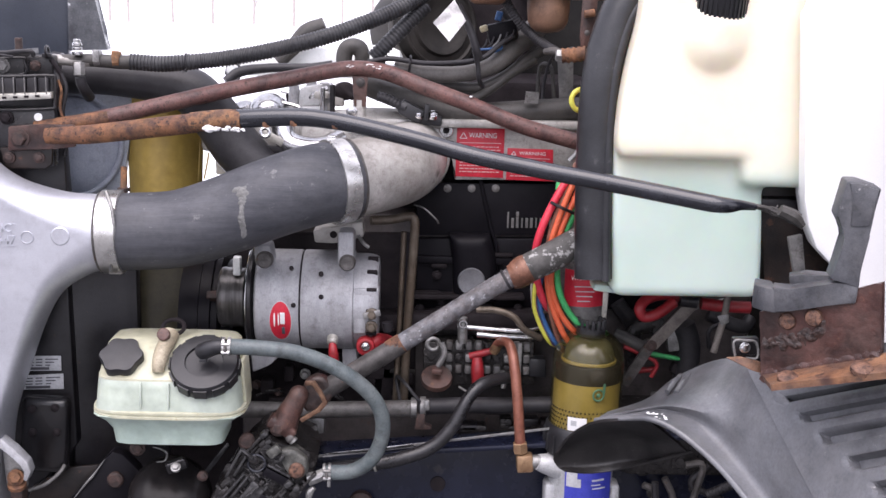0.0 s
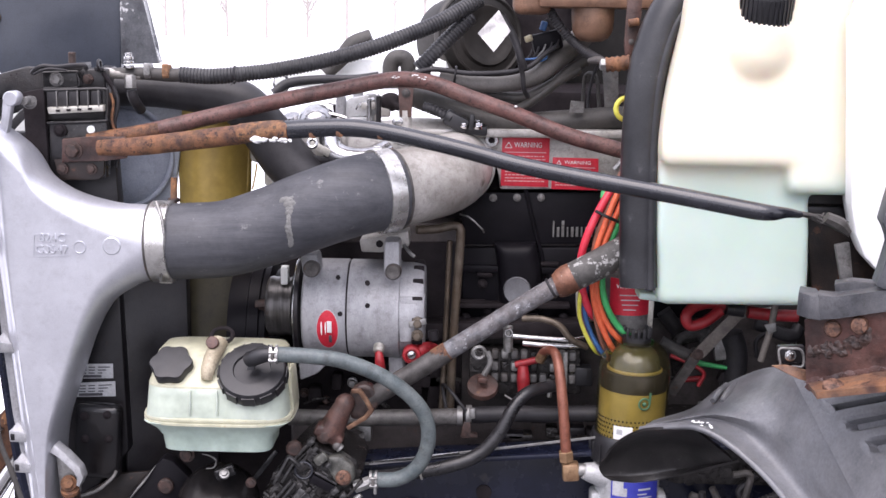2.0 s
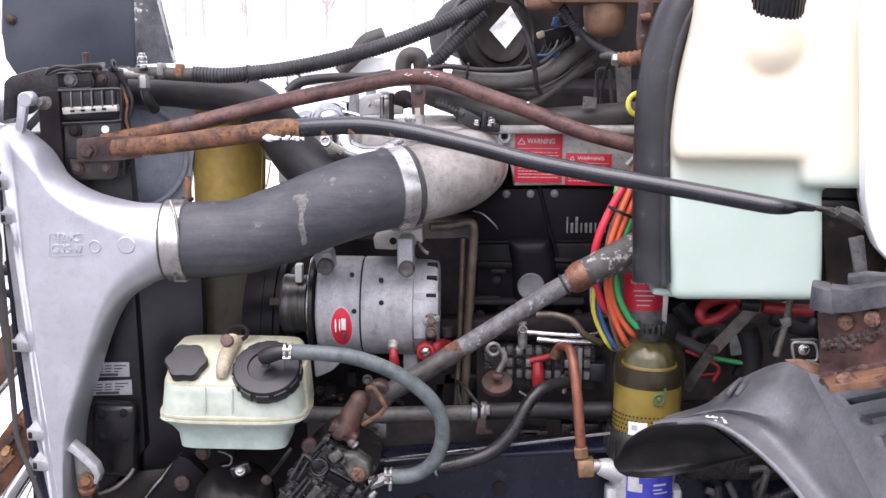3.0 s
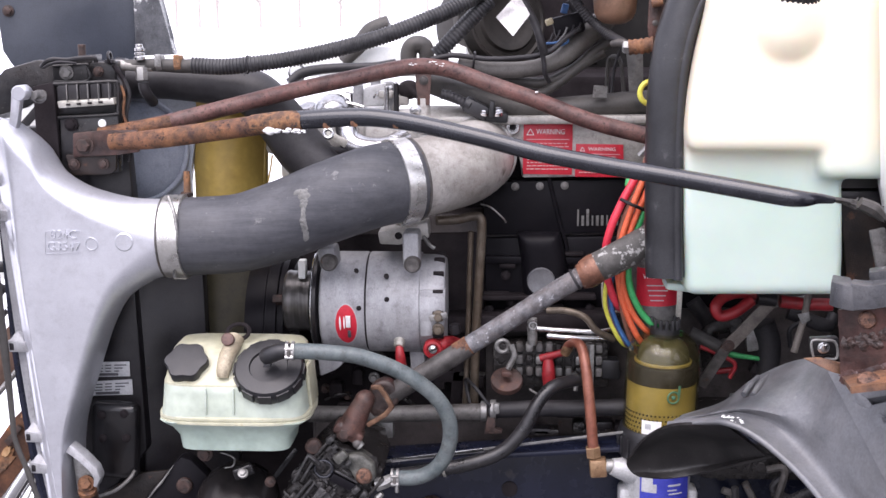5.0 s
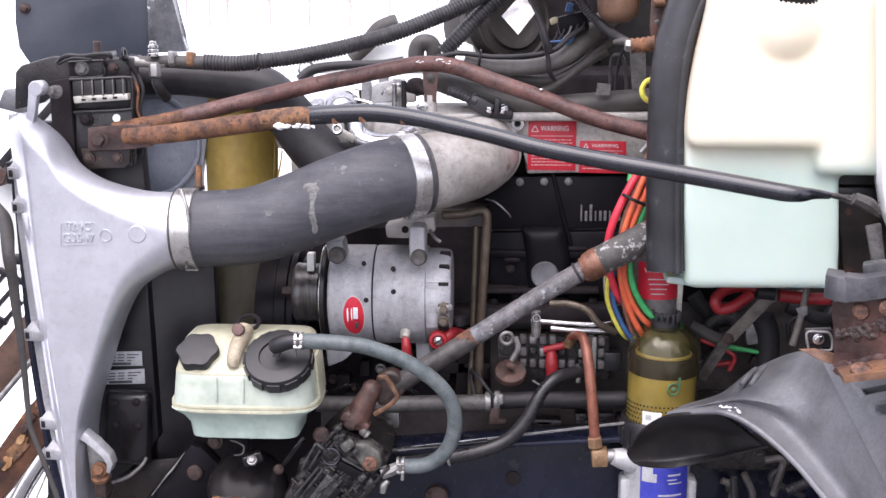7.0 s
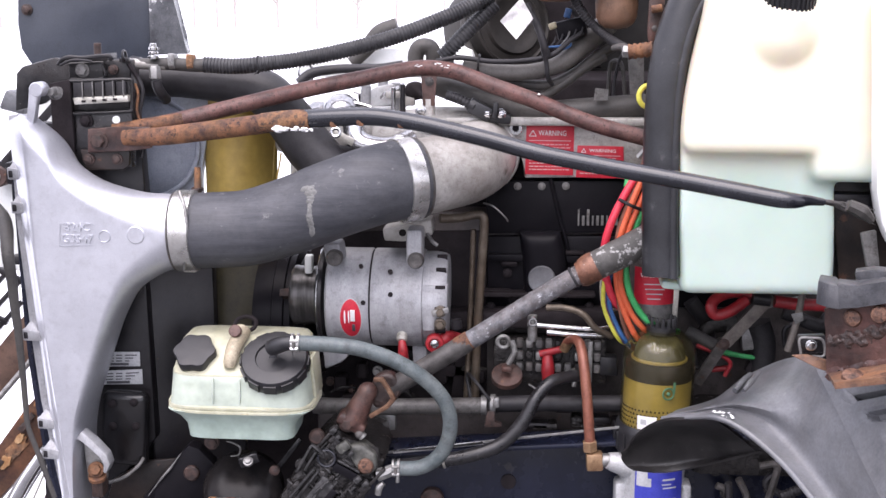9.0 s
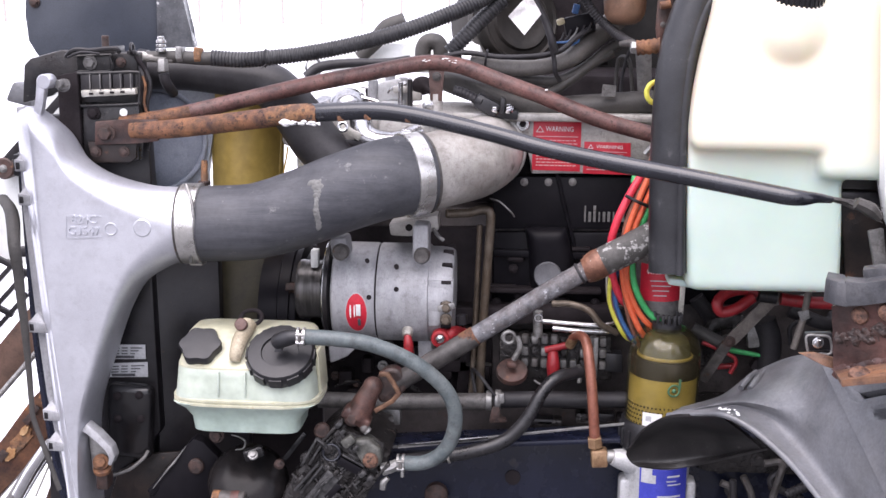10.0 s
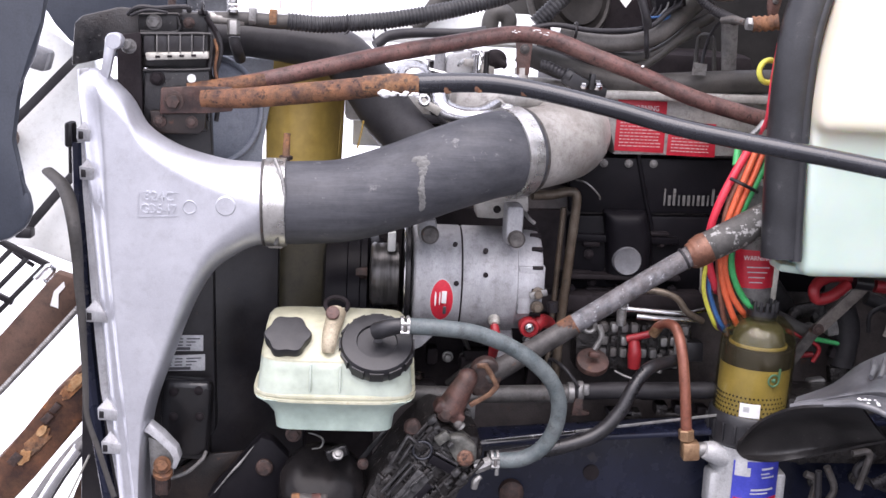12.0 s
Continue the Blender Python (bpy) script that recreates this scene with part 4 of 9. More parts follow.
    for a, b in (((-0.707, -0.169, 1.443), (-0.709, -0.169, 1.409)), ((-0.709, -0.169, 1.409), (-0.655, -0.169, 1.412)), ((-0.707, -0.169, 1.443), (-0.699, -0.169, 1.444)), ((-0.66, -0.169, 1.445), (-0.653, -0.169, 1.444))):
        span(a, b, 0.0012, 0.0008, 0, FACE, fr)
    tagged(part("cast_frame", fr, cast_alu, t), kind="stuff")
    part("weld_dot", ball((-0.603, -0.155, 1.375), 0.008, (1, 0.5, 1)), cast_alu, t)
    # upper hook that hangs on the radiator bracket
    hook = plate([(-0.760, 1.646), (-0.755, 1.653), (-0.746, 1.652), (-0.744, 1.643), (-0.753, 1.603), (-0.759, 1.578), (-0.771, 1.582), (-0.759, 1.622)], -0.131, -0.116, 0.0025)
    lathe((-0.748, -0.112, 1.645), FACE, [(0.0105, -0.008), (0.0115, -0.006), (0.0115, 0.018), (0.010, 0.020), (0.001, 0.020)], 24, hook)
    part("hook", hook, cast_alu, t, "bright cast arm over the bracket bolt")
    # lower lug with rusty bolt
    part("lug", plate([(-0.704, 1.093), (-0.694, 1.106), (-0.676, 1.090), (-0.655, 1.068), (-0.650, 1.052), (-0.657, 1.036), (-0.663, 1.039), (-0.658, 1.053), (-0.664, 1.064), (-0.681, 1.081), (-0.694, 1.089)], -0.158, -0.134, 0.002), alt_alu, t)
    part("lug_plate", slab([(-0.7, -0.135, 1.077), (-0.68, -0.135, 1.069), (-0.662, -0.135, 1.049), (-0.664, -0.135, 1.019), (-0.696, -0.135, 1.018)], (0, 0.008, 0), 0.001), dull_steel, t)
    part("rusty_bolt", bolt((-0.678, -0.145, 1.038), (0.1, -1, 0.3), 0.0095), rusty_pipe, t, "rusted orange hexagon bolt")
    part("bolt_washer", lathe((-0.678, -0.14, 1.024), (0.05, -0.4, 1), [(0.0145, -0.003), (0.0145, 0.003), (0.011, 0.004)], 20), rusty_pipe, t, "rusted washer")
    part("lug_foot", box((-0.68, -0.125, 1.004), (0.020, 0.03, 0.034), 0.004), bolt_rust, t, "rusted foot under the lug")
    part("seam_bead", tube([(-0.524, -0.15, 1.494), (-0.512, -0.165, 1.468), (-0.509, -0.17, 1.437), (-0.513, -0.165, 1.403), (-0.52, -0.15, 1.373)], 0.003, 8), dull_steel, t)


build_cooler_tank()


HR = 0.0595


def build_charge_hose():
    pts = [(-0.537, -0.112, 1.426), (-0.485, -0.112, 1.428), (-0.422, -0.112, 1.434), (-0.35, -0.112, 1.457), (-0.288, -0.112, 1.482), (-0.22, -0.1, 1.504), (-0.168, -0.0705, 1.510)]
    h = thing("charge_air_hose", (-0.423, -0.112, 1.368), "thick ribbed black rubber charge air hose with dried grey streaks", "hose")
    part("hose", tube(pts, [HR, HR, HR, HR * 1.02, HR * 1.03, HR * 1.05, HR * 1.05], 40, 10), rubber, h)
    # dried streak of dirt that ran down the hose front
    st = bmesh.new()
    rng = random.Random(3)
    for k in range(170):
        u = k / 169
        a = 0.62 - 1.25 * u
        wide = 0.0105 if u < 0.16 else 0.0062 if u < 0.3 else 0.0042
        x = -0.322 + 0.004 * min(1.0, u * 4) + 0.0015 * math.sin(9 * u) + rng.uniform(-0.6, 0.6) * wide
        ball((x, -0.112 - (HR * 1.022 + 0.0012) * math.cos(a), 1.4675 + (x + 0.32) * 0.33 + (HR * 1.022 + 0.001) * math.sin(a)), wide * rng.uniform(0.35, 0.7), (1, 0.25, 1.1), st, 8)
    tagged(part("dirt_streak", st, dirt, h, "dried pale grey streak of dirt"), kind="stuff")
    a = thing("hose_clamp", (-0.526, -0.112, 1.356), "broad bright steel hose clamp on the cooler neck", "hose clamp", "charge hose clamps")
    part("band", band((-0.523, -0.112, 1.427), (1, 0, 0.03), HR + 0.0025, 0.030), worn_band, a, "pale corroded clamp band")
    part("screw_housing", box((-0.523, -0.105, 1.364), (0.022, 0.016, 0.010), 0.003), zinc, a)
    part("clamp_stud", cyl((-0.512, -0.09, 1.478), (-0.511, -0.09, 1.524), 0.0058, 0.0048), flaking_pipe, a, "thin rusted upright stud")
    part("stud_nut", lathe((-0.512, -0.09, 1.486), (0, 0, 1), [(0.009, 0.0), (0.0098, 0.001), (0.0098, 0.005), (0.008, 0.006)], 6), bolt_rust, a)
    part("edge_bead", ring((-0.540, -0.112, 1.426), (1, 0, 0.03), HR + 0.0015, 0.0020, 40, 8), grimy_shaft, a)
    b = thing("hose_clamp", (-0.158, -0.1, 1.452), "broad chromed hose clamp at the manifold elbow", "hose clamp", "charge hose clamps")
    ax = V(pts[6]) - V(pts[5])
    part("band", band((-0.185, -0.08, 1.508), ax, HR * 1.06 + 0.002, 0.027), worn_band, b)
    part("edge_bead", ring((-0.1655, -0.0685, 1.51), ax, HR * 1.05, 0.0022, 40, 8), grimy_shaft, b)
    part("screw_housing", box((-0.194, -0.07, 1.571), (0.016, 0.016, 0.014), 0.003), steel, b)
    # cast elbow
    e = thing("intake_elbow", (-0.066, 0.0, 1.466), "cast aluminium intake elbow, stained with brown grime", "pipe elbow")
    part("elbow_pipe", tube([(-0.176, -0.075, 1.509), (-0.14, -0.052, 1.514), (-0.1, -0.02, 1.521), (-0.082, 0.02, 1.526), (-0.075, 0.07, 1.528), (-0.075, 0.14, 1.527)], [HR * 1.02, HR * 1.02, HR * 1.02, HR * 1.04, HR * 1.06, HR * 1.1], 40, 10), elbow_alu, e)
    part("flange", lathe((-0.073, 0.1, 1.53), (0.1, 1, 0.0), [(0.064, -0.012), (0.067, -0.01), (0.067, 0.006), (0.06, 0.01)], 32), raw_alu, e)


build_charge_hose()


def label_plate(parent, corners, title, lines, name="warning_label"):
    """A red sticker with white title, sign and plain lines."""
    tl, tr, br, bl = [V(c) for c in corners]
    st = part(name, slab([tl, tr, br, bl], (0, 0.0012, 0), 0.0003), red_label, parent, "red warning sticker with white lettering")
    w, h = (tr - tl).length, (bl - tl).length
    rise = math.degrees(math.atan2((tr - tl).z, (tr - tl).x))
    ux, uz = (tr - tl) / w, (bl - tl) / h
    front = V((0, -0.0008, 0))
    p = tl + ux * w * 0.26 + uz * h * 0.225 + front
    words("title", title, h * 0.15, p, (90, -rise, 0), white_ink, st, 0.0003, w * 0.58)
    sign = bmesh.new()
    c = tl + ux * w * 0.14 + uz * h * 0.155 + front
    tri = [c + uz * h * -0.062, c + uz * h * 0.055 + ux * h * 0.072, c + uz * h * 0.055 - ux * h * 0.072]
    for k in range(3):
        span(tri[k], tri[(k + 1) % 3], 0.0010, 0.0006, 0, FACE, sign)
    part("warning_sign", sign, white_ink, st)
    rule = bmesh.new()
    span(tl + ux * w * 0.06 + uz * h * 0.30 + front, tl + ux * w * 0.94 + uz * h * 0.30 + front, 0.0012, 0.0005, 0, FACE, rule)
    rng = random.Random(len(title) + lines)
    for k in range(lines):
        y = 0.38 + 0.58 * k / lines
        a = 0.08
        while a < 0.85:
            ln = rng.uniform(0.03, 0.11)
            span(tl + ux * w * a + uz * h * y + front, tl + ux * w * min(a + ln, 0.93) + uz * h * y + front, 0.0016, 0.0005, 0, FACE, rule)
            a += ln + 0.022
    tagged(part("printed_line", rule, faded_ink, st), kind="stuff")
    return st


def build_manifold():
    m = thing("intake_manifold", (0.064, 0.12, 1.49), "dull aluminium intake manifold box carrying red warning stickers", "manifold")
    part("box_body", slab([(-0.029, 0.092, 1.584), (0.366, 0.092, 1.597), (0.372, 0.092, 1.499), (0.002, 0.092, 1.491), (-0.004, 0.092, 1.545), (-0.029, 0.092, 1.556)], (0, 0.16, 0), 0.004), raw_alu, m)
    part("top_rail", span((-0.131, 0.12, 1.587), (0.371, 0.12, 1.591), 0.10, 0.014, 0.004), raw_alu, m)
    part("crown", box((-0.142, 0.14, 1.566), (0.24, 0.12, 0.055), 0.02), raw_alu, m)
    part("dome", ball((-0.131, 0.13, 1.577), 0.11, (1.0, 0.55, 0.28)), raw_alu, m)
    part("eye", lathe((-0.014, 0.088, 1.5755), FACE, [(0.0120, -0.01), (0.0120, 0.004), (0.0105, 0.006), (0.0065, 0.006), (0.006, 0.001)], 24), steel, m, "steel lifting eye")
    part("eye_hole", lathe((-0.014, 0.086, 1.5755), FACE, [(0.0058, -0.01), (0.0055, 0.0), (0.001, 0.0)], 18), engine_black, m)
    label_plate(m, ((0.004, 0.089, 1.58), (0.084, 0.089, 1.58), (0.084, 0.089, 1.497), (0.003, 0.089, 1.498)), "WARNING", 9)
    label_plate(m, ((0.09, 0.089, 1.548), (0.167, 0.089, 1.547), (0.169, 0.089, 1.493), (0.089, 0.089, 1.494)), "WARNING", 6)
    part("sensor", box((-0.073, 0.062, 1.607), (0.040, 0.028, 0.024), 0.004, (0, 26, 0)), cap_plastic, m, "black two-pin sensor plug")
    part("sensor_lobe", cyl((-0.091, 0.06, 1.618), (-0.08, 0.058, 1.612), 0.0125, 0.0125, 16, None, 0.002), cap_plastic, m)
    part("sensor_boot", corrugated([(-0.129, 0.065, 1.631), (-0.112, 0.062, 1.627), (-0.091, 0.06, 1.617)], 0.0085, 0.006), rubber_plain, m)
    part("sensor_base", box((-0.045, 0.072, 1.594), (0.046, 0.03, 0.016), 0.003, (0, 5, 0)), cap_plastic, m)
    part("sensor_clip", box((-0.048, 0.055, 1.608), (0.008, 0.02, 0.026), 0.002, (0, 5, 0)), cap_plastic, m)
    for p in ((-0.061, 0.054, 1.603), (-0.038, 0.054, 1.603)):
        part("sensor_bolt", bolt(p, (0, -0.55, 1), 0.0062, 0.006), chrome, m, "bright bolt")
    part("name_tag", slab([(0.154, 0.089, 1.59), (0.237, 0.089, 1.593), (0.237, 0.089, 1.585), (0.154, 0.089, 1.584)], (0, 0.001, 0), 0), steel, m)
    part("cap_screw", bolt((-0.171, 0.05, 1.606), FACE, 0.007), steel, m)


build_manifold()


# ---- alternator ----
def build_alternator():
    axis_y, r = 0.022, 0.0820
    c0 = V((-0.321, 0.022, 1.296))
    c1 = V((-0.17, 0.022, 1.3))
    d = V((1, 0, 0))
    L = (c1 - c0).length
    mm = L / 158.0
    a = thing("alternator", c0 - V((0, 0, r)), "grey aluminium heavy-duty alternator with an oval red sticker", "alternator")
    part("front_housing", lathe(c0, d, [(r * 0.8, 0), (r * 0.97, 0.003), (r, 0.006), (r, 76 * mm), (r * 0.985, 78 * mm)], 56), alt_alu, a)
    part("stator_gap", lathe(c0, d, [(r * 0.965, 77 * mm), (r * 0.965, 82 * mm)], 48), engine_black, a, "dark gap between the housings")
    part("rear_housing", lathe(c0, d, [(r * 0.985, 81 * mm), (r, 83 * mm), (r, 165 * mm), (r * 0.99, 168 * mm), (r * 0.95, 170 * mm)], 56), alt_alu, a)
    part("end_cover", lathe(c0, d, [(r * 0.955, 168 * mm), (r * 0.955, 196 * mm), (r * 0.93, 206 * mm), (r * 0.88, 210 * mm), (r * 0.3, 211 * mm)], 48), alt_alu, a)
    for ang in (205, 228, 252, 276, 300, 150, 180):
        q = radians(ang)
        p = c0 + d * (200 * mm) + V((0, math.cos(q), -math.sin(q))) * r * 0.93 * V((0, 1, 1)).length / math.sqrt(2)
        part("vent_slot", box(p, (0.017, 0.012, 0.006), 0.0015, (math.degrees(-q), 0, 0)), engine_black, a)
    part("dust_shield", lathe(c0, d, [(r * 1.0, -10 * mm), (r * 1.02, -8 * mm), (r * 1.02, -3 * mm), (r * 0.9, 0)], 48), black_paint, a)
    part("shield_edge", ring(c0 + d * (-11 * mm), d, r * 0.98, 0.0016, 48, 6), steel, a)
    part("pulley", lathe(c0, d, [(r * 0.2, -66 * mm), (r * 0.55, -65 * mm), (r * 0.60, -62 * mm), (r * 0.615, -58 * mm), (r * 0.60, -54 * mm), (r * 0.60, -48 * mm), (r * 0.61, -45 * mm), (r * 0.61, -36 * mm), (r * 0.595, -33 * mm), (r * 0.595, -27 * mm), (r * 0.61, -24 * mm), (r * 0.61, -20 * mm), (r * 0.4, -19 * mm)], 56), worn_pulley, a, "worn dark metal belt pulley")
    part("pulley_nut", lathe(c0, d, [(0.004, -90 * mm), (0.011, -88 * mm), (0.012, -70 * mm)], 6), bolt_rust, a)
    part("through_hole", lathe((-0.258, -0.053, 1.363), (0, -1, 0.55), [(0.0036, -0.004), (0.0036, 0.0012), (0.001, 0.0012)], 14), engine_black, a)
    for p, n in (((-0.211, -0.05, 1.354), (0, -1, 0.5)), ((-0.21, -0.058, 1.318), (0, -1, 0.02)), ((-0.254, -0.0603, 1.304), (0, -1, 0.05)), ((-0.263, -0.032, 1.238), (0, -1, -1)), ((-0.217, -0.028, 1.234), (0, -1, -1))):
        part("through_hole", lathe(p, n, [(0.0040, -0.004), (0.0040, 0.0012), (0.001, 0.0012)], 14), engine_black, a)
    # oval sticker on the drum
    def oval(cx, cz, rx, rz, lift, steps=24):
        b = bmesh.new()
        rows = []
        for i in range(13):
            v = math.sin(math.pi * (i / 12 - 0.5))
            z = cz + rz * v
            w = rx * max(0.06, math.cos(math.pi * (i / 12 - 0.5)))
            yy = axis_y - math.sqrt((r + lift) ** 2 - (z - c0.z) ** 2)
            rows.append([(cx - w + 2 * w * j / 6, yy, z) for j in range(7)])
        return sheet(rows, 0.0006, b)
    s = V((-0.275, -0.057, 1.276))
    st = part("sticker", oval(s.x, s.z, 0.0171, 0.0333, 0.0012), red_label, a, "oval red maker's sticker with white print")
    part("sticker_rim", oval(s.x, s.z, 0.0184, 0.0351, 0.0006), pale_label, st)
    part("sticker_print", box((s.x + 0.0035, axis_y - r - 0.0004, s.z + 0.006), (0.0075, 0.003, 0.020), 0.0005, (14, 0, 0)), white_ink, st)
    part("sticker_print", box((s.x + 0.0050, axis_y - r + 0.0018, s.z - 0.0145), (0.0048, 0.003, 0.013), 0.0005, (24, 0, 0)), dark_ink, st)
    part("sticker_print", oval(s.x - 0.003, s.z + 0.004, 0.0011, 0.011, 0.0022), white_ink, st)
    part("sticker_print", oval(s.x - 0.0095, s.z + 0.003, 0.0014, 0.012, 0.0022), white_ink, st)
    # mounting ears and bracket
    part("ear", box((-0.301, -0.045, 1.385), (0.028, 0.05, 0.034), 0.006, (0, -8, 0)), alt_alu, a)
    part("ear_bolt", lathe((-0.298, -0.070, 1.380), FACE, [(0.0135, -0.004), (0.0135, 0.006), (0.011, 0.010), (0.004, 0.0105), (0.001, 0.0095)], 24), grimy_shaft, a, "grimy round bolt head")
    part("ear", box((-0.171, -0.04, 1.396), (0.026, 0.05, 0.06), 0.006), alt_alu, a)
    part("ear_bolt", lathe((-0.168, -0.066, 1.377), FACE, [(0.0130, -0.004), (0.0130, 0.006), (0.0105, 0.010), (0.004, 0.0105), (0.001, 0.0095)], 24), grimy_shaft, a, "grimy round bolt head")
    part("bracket", slab([(-0.227, -0.02, 1.419), (-0.147, -0.02, 1.435), (-0.145, -0.02, 1.41), (-0.192, -0.02, 1.398), (-0.224, -0.02, 1.399)], (0, 0.05, 0), 0.003), raw_alu, a)
    part("bracket_hole", lathe((-0.194, -0.02, 1.413), FACE, [(0.006, -0.003), (0.006, 0.001), (0.001, 0.001)], 14), engine_black, a)
    part("stay_wire", tube([(-0.154, -0.02, 1.412), (-0.144, -0.03, 1.401), (-0.136, -0.03, 1.395)], 0.003, 8), dull_steel, a)
    # terminal block at the rear
    part("regulator", slab([(-0.159, -0.052, 1.332), (-0.118, -0.052, 1.333), (-0.118, -0.052, 1.294), (-0.158, -0.052, 1.293)], (0, 0.03, 0), 0.003), alt_alu, a)
    part("regulator", slab([(-0.158, -0.055, 1.307), (-0.138, -0.055, 1.307), (-0.138, -0.055, 1.258), (-0.158, -0.055, 1.257)], (0, 0.03, 0), 0.003), alt_alu, a)
    for p in ((-0.129, -0.06, 1.292), (-0.129, -0.06, 1.271)):
        part("terminal", bolt(p, FACE, 0.007, 0.010), old_tube, a, "tarnished terminal nut")
    part("terminal_arm", span((-0.142, -0.065, 1.289), (-0.115, -0.06, 1.295), 0.01, 0.004, 0.001, FACE), dull_steel, a)
    part("plug", tube([(-0.104, -0.05, 1.277), (-0.102, -0.05, 1.262)], 0.009, 10), black_paint, a)
    boot = part("cable_boot", lathe((-0.138, -0.055, 1.237), FACE, [(0.015, -0.02), (0.0155, 0.0), (0.014, 0.004), (0.010, 0.005), (0.010, 0.0), (0.001, 0.0)], 24), red_rubber, a, "red rubber terminal boot")
    part("boot_nut", bolt((-0.138, -0.056, 1.237), FACE, 0.005), steel, boot)
    part("boot_tail", tube([(-0.129, -0.045, 1.237), (-0.116, -0.035, 1.243), (-0.103, -0.015, 1.236), (-0.094, 0.01, 1.226)], [0.012, 0.011, 0.010, 0.008], 12), red_rubber, a)
    part("stud_boot", tube([(-0.192, -0.05, 1.241), (-0.19, -0.055, 1.226), (-0.189, -0.05, 1.208), (-0.189, -0.03, 1.185)], [0.006, 0.008, 0.009, 0.007], 12), red_rubber, a, "red rubber wire boot")
    part("stud_lug", lathe((-0.192, -0.052, 1.242), (0, -1, -0.7), [(0.009, -0.01), (0.009, 0.0), (0.006, 0.003), (0.001, 0.003)], 16), zinc, a)
    part("foot", slab([(-0.332, -0.0, 1.213), (-0.27, -0.0, 1.215), (-0.299, 0.0, 1.185), (-0.328, 0.0, 1.172)], (0, 0.05, 0), 0.004), alt_alu, a)
    part("foot", slab([(-0.18, 0.0, 1.218), (-0.156, -0.0, 1.218), (-0.151, 0.0, 1.163), (-0.177, 0.0, 1.162)], (0, 0.05, 0), 0.004), alt_alu, a)
    # White box standing in for snow seen through the gap.
    part("daylight_block", box((-0.352, 0.0, 1.354), (0.012, 0.02, 0.03), 0.002), hood_white, a)


build_alternator()


def build_belt():
    b = thing("fan_drive", (-0.41, 0.12, 1.134), "black fan drive drum behind the charge hose", "fan drive")
    c = V((-0.408, 0.12, 1.233))
    part("drum", lathe(c, (1, 0, 0), [(0.09, -0.05), (0.115, -0.045), (0.12, -0.02), (0.12, 0.02), (0.105, 0.025), (0.105, 0.045), (0.04, 0.05)], 40), cover_black, b)
    part("belt", lathe(c, (1, 0, 0), [(0.12, -0.012), (0.124, -0.01), (0.124, 0.008), (0.12, 0.01)], 48), cover_black, b, "black ribbed belt")
    # Dark sheet added to keep bright ground from showing under the reservoir.
    part("gap_backing", slab([(-0.507, 0.2, 1.333), (-0.34, 0.2, 1.337), (-0.235, 0.2, 0.7), (-0.61, 0.2, 0.682)], (0, 0.02, 0), 0.004), engine_black, b)


build_belt()


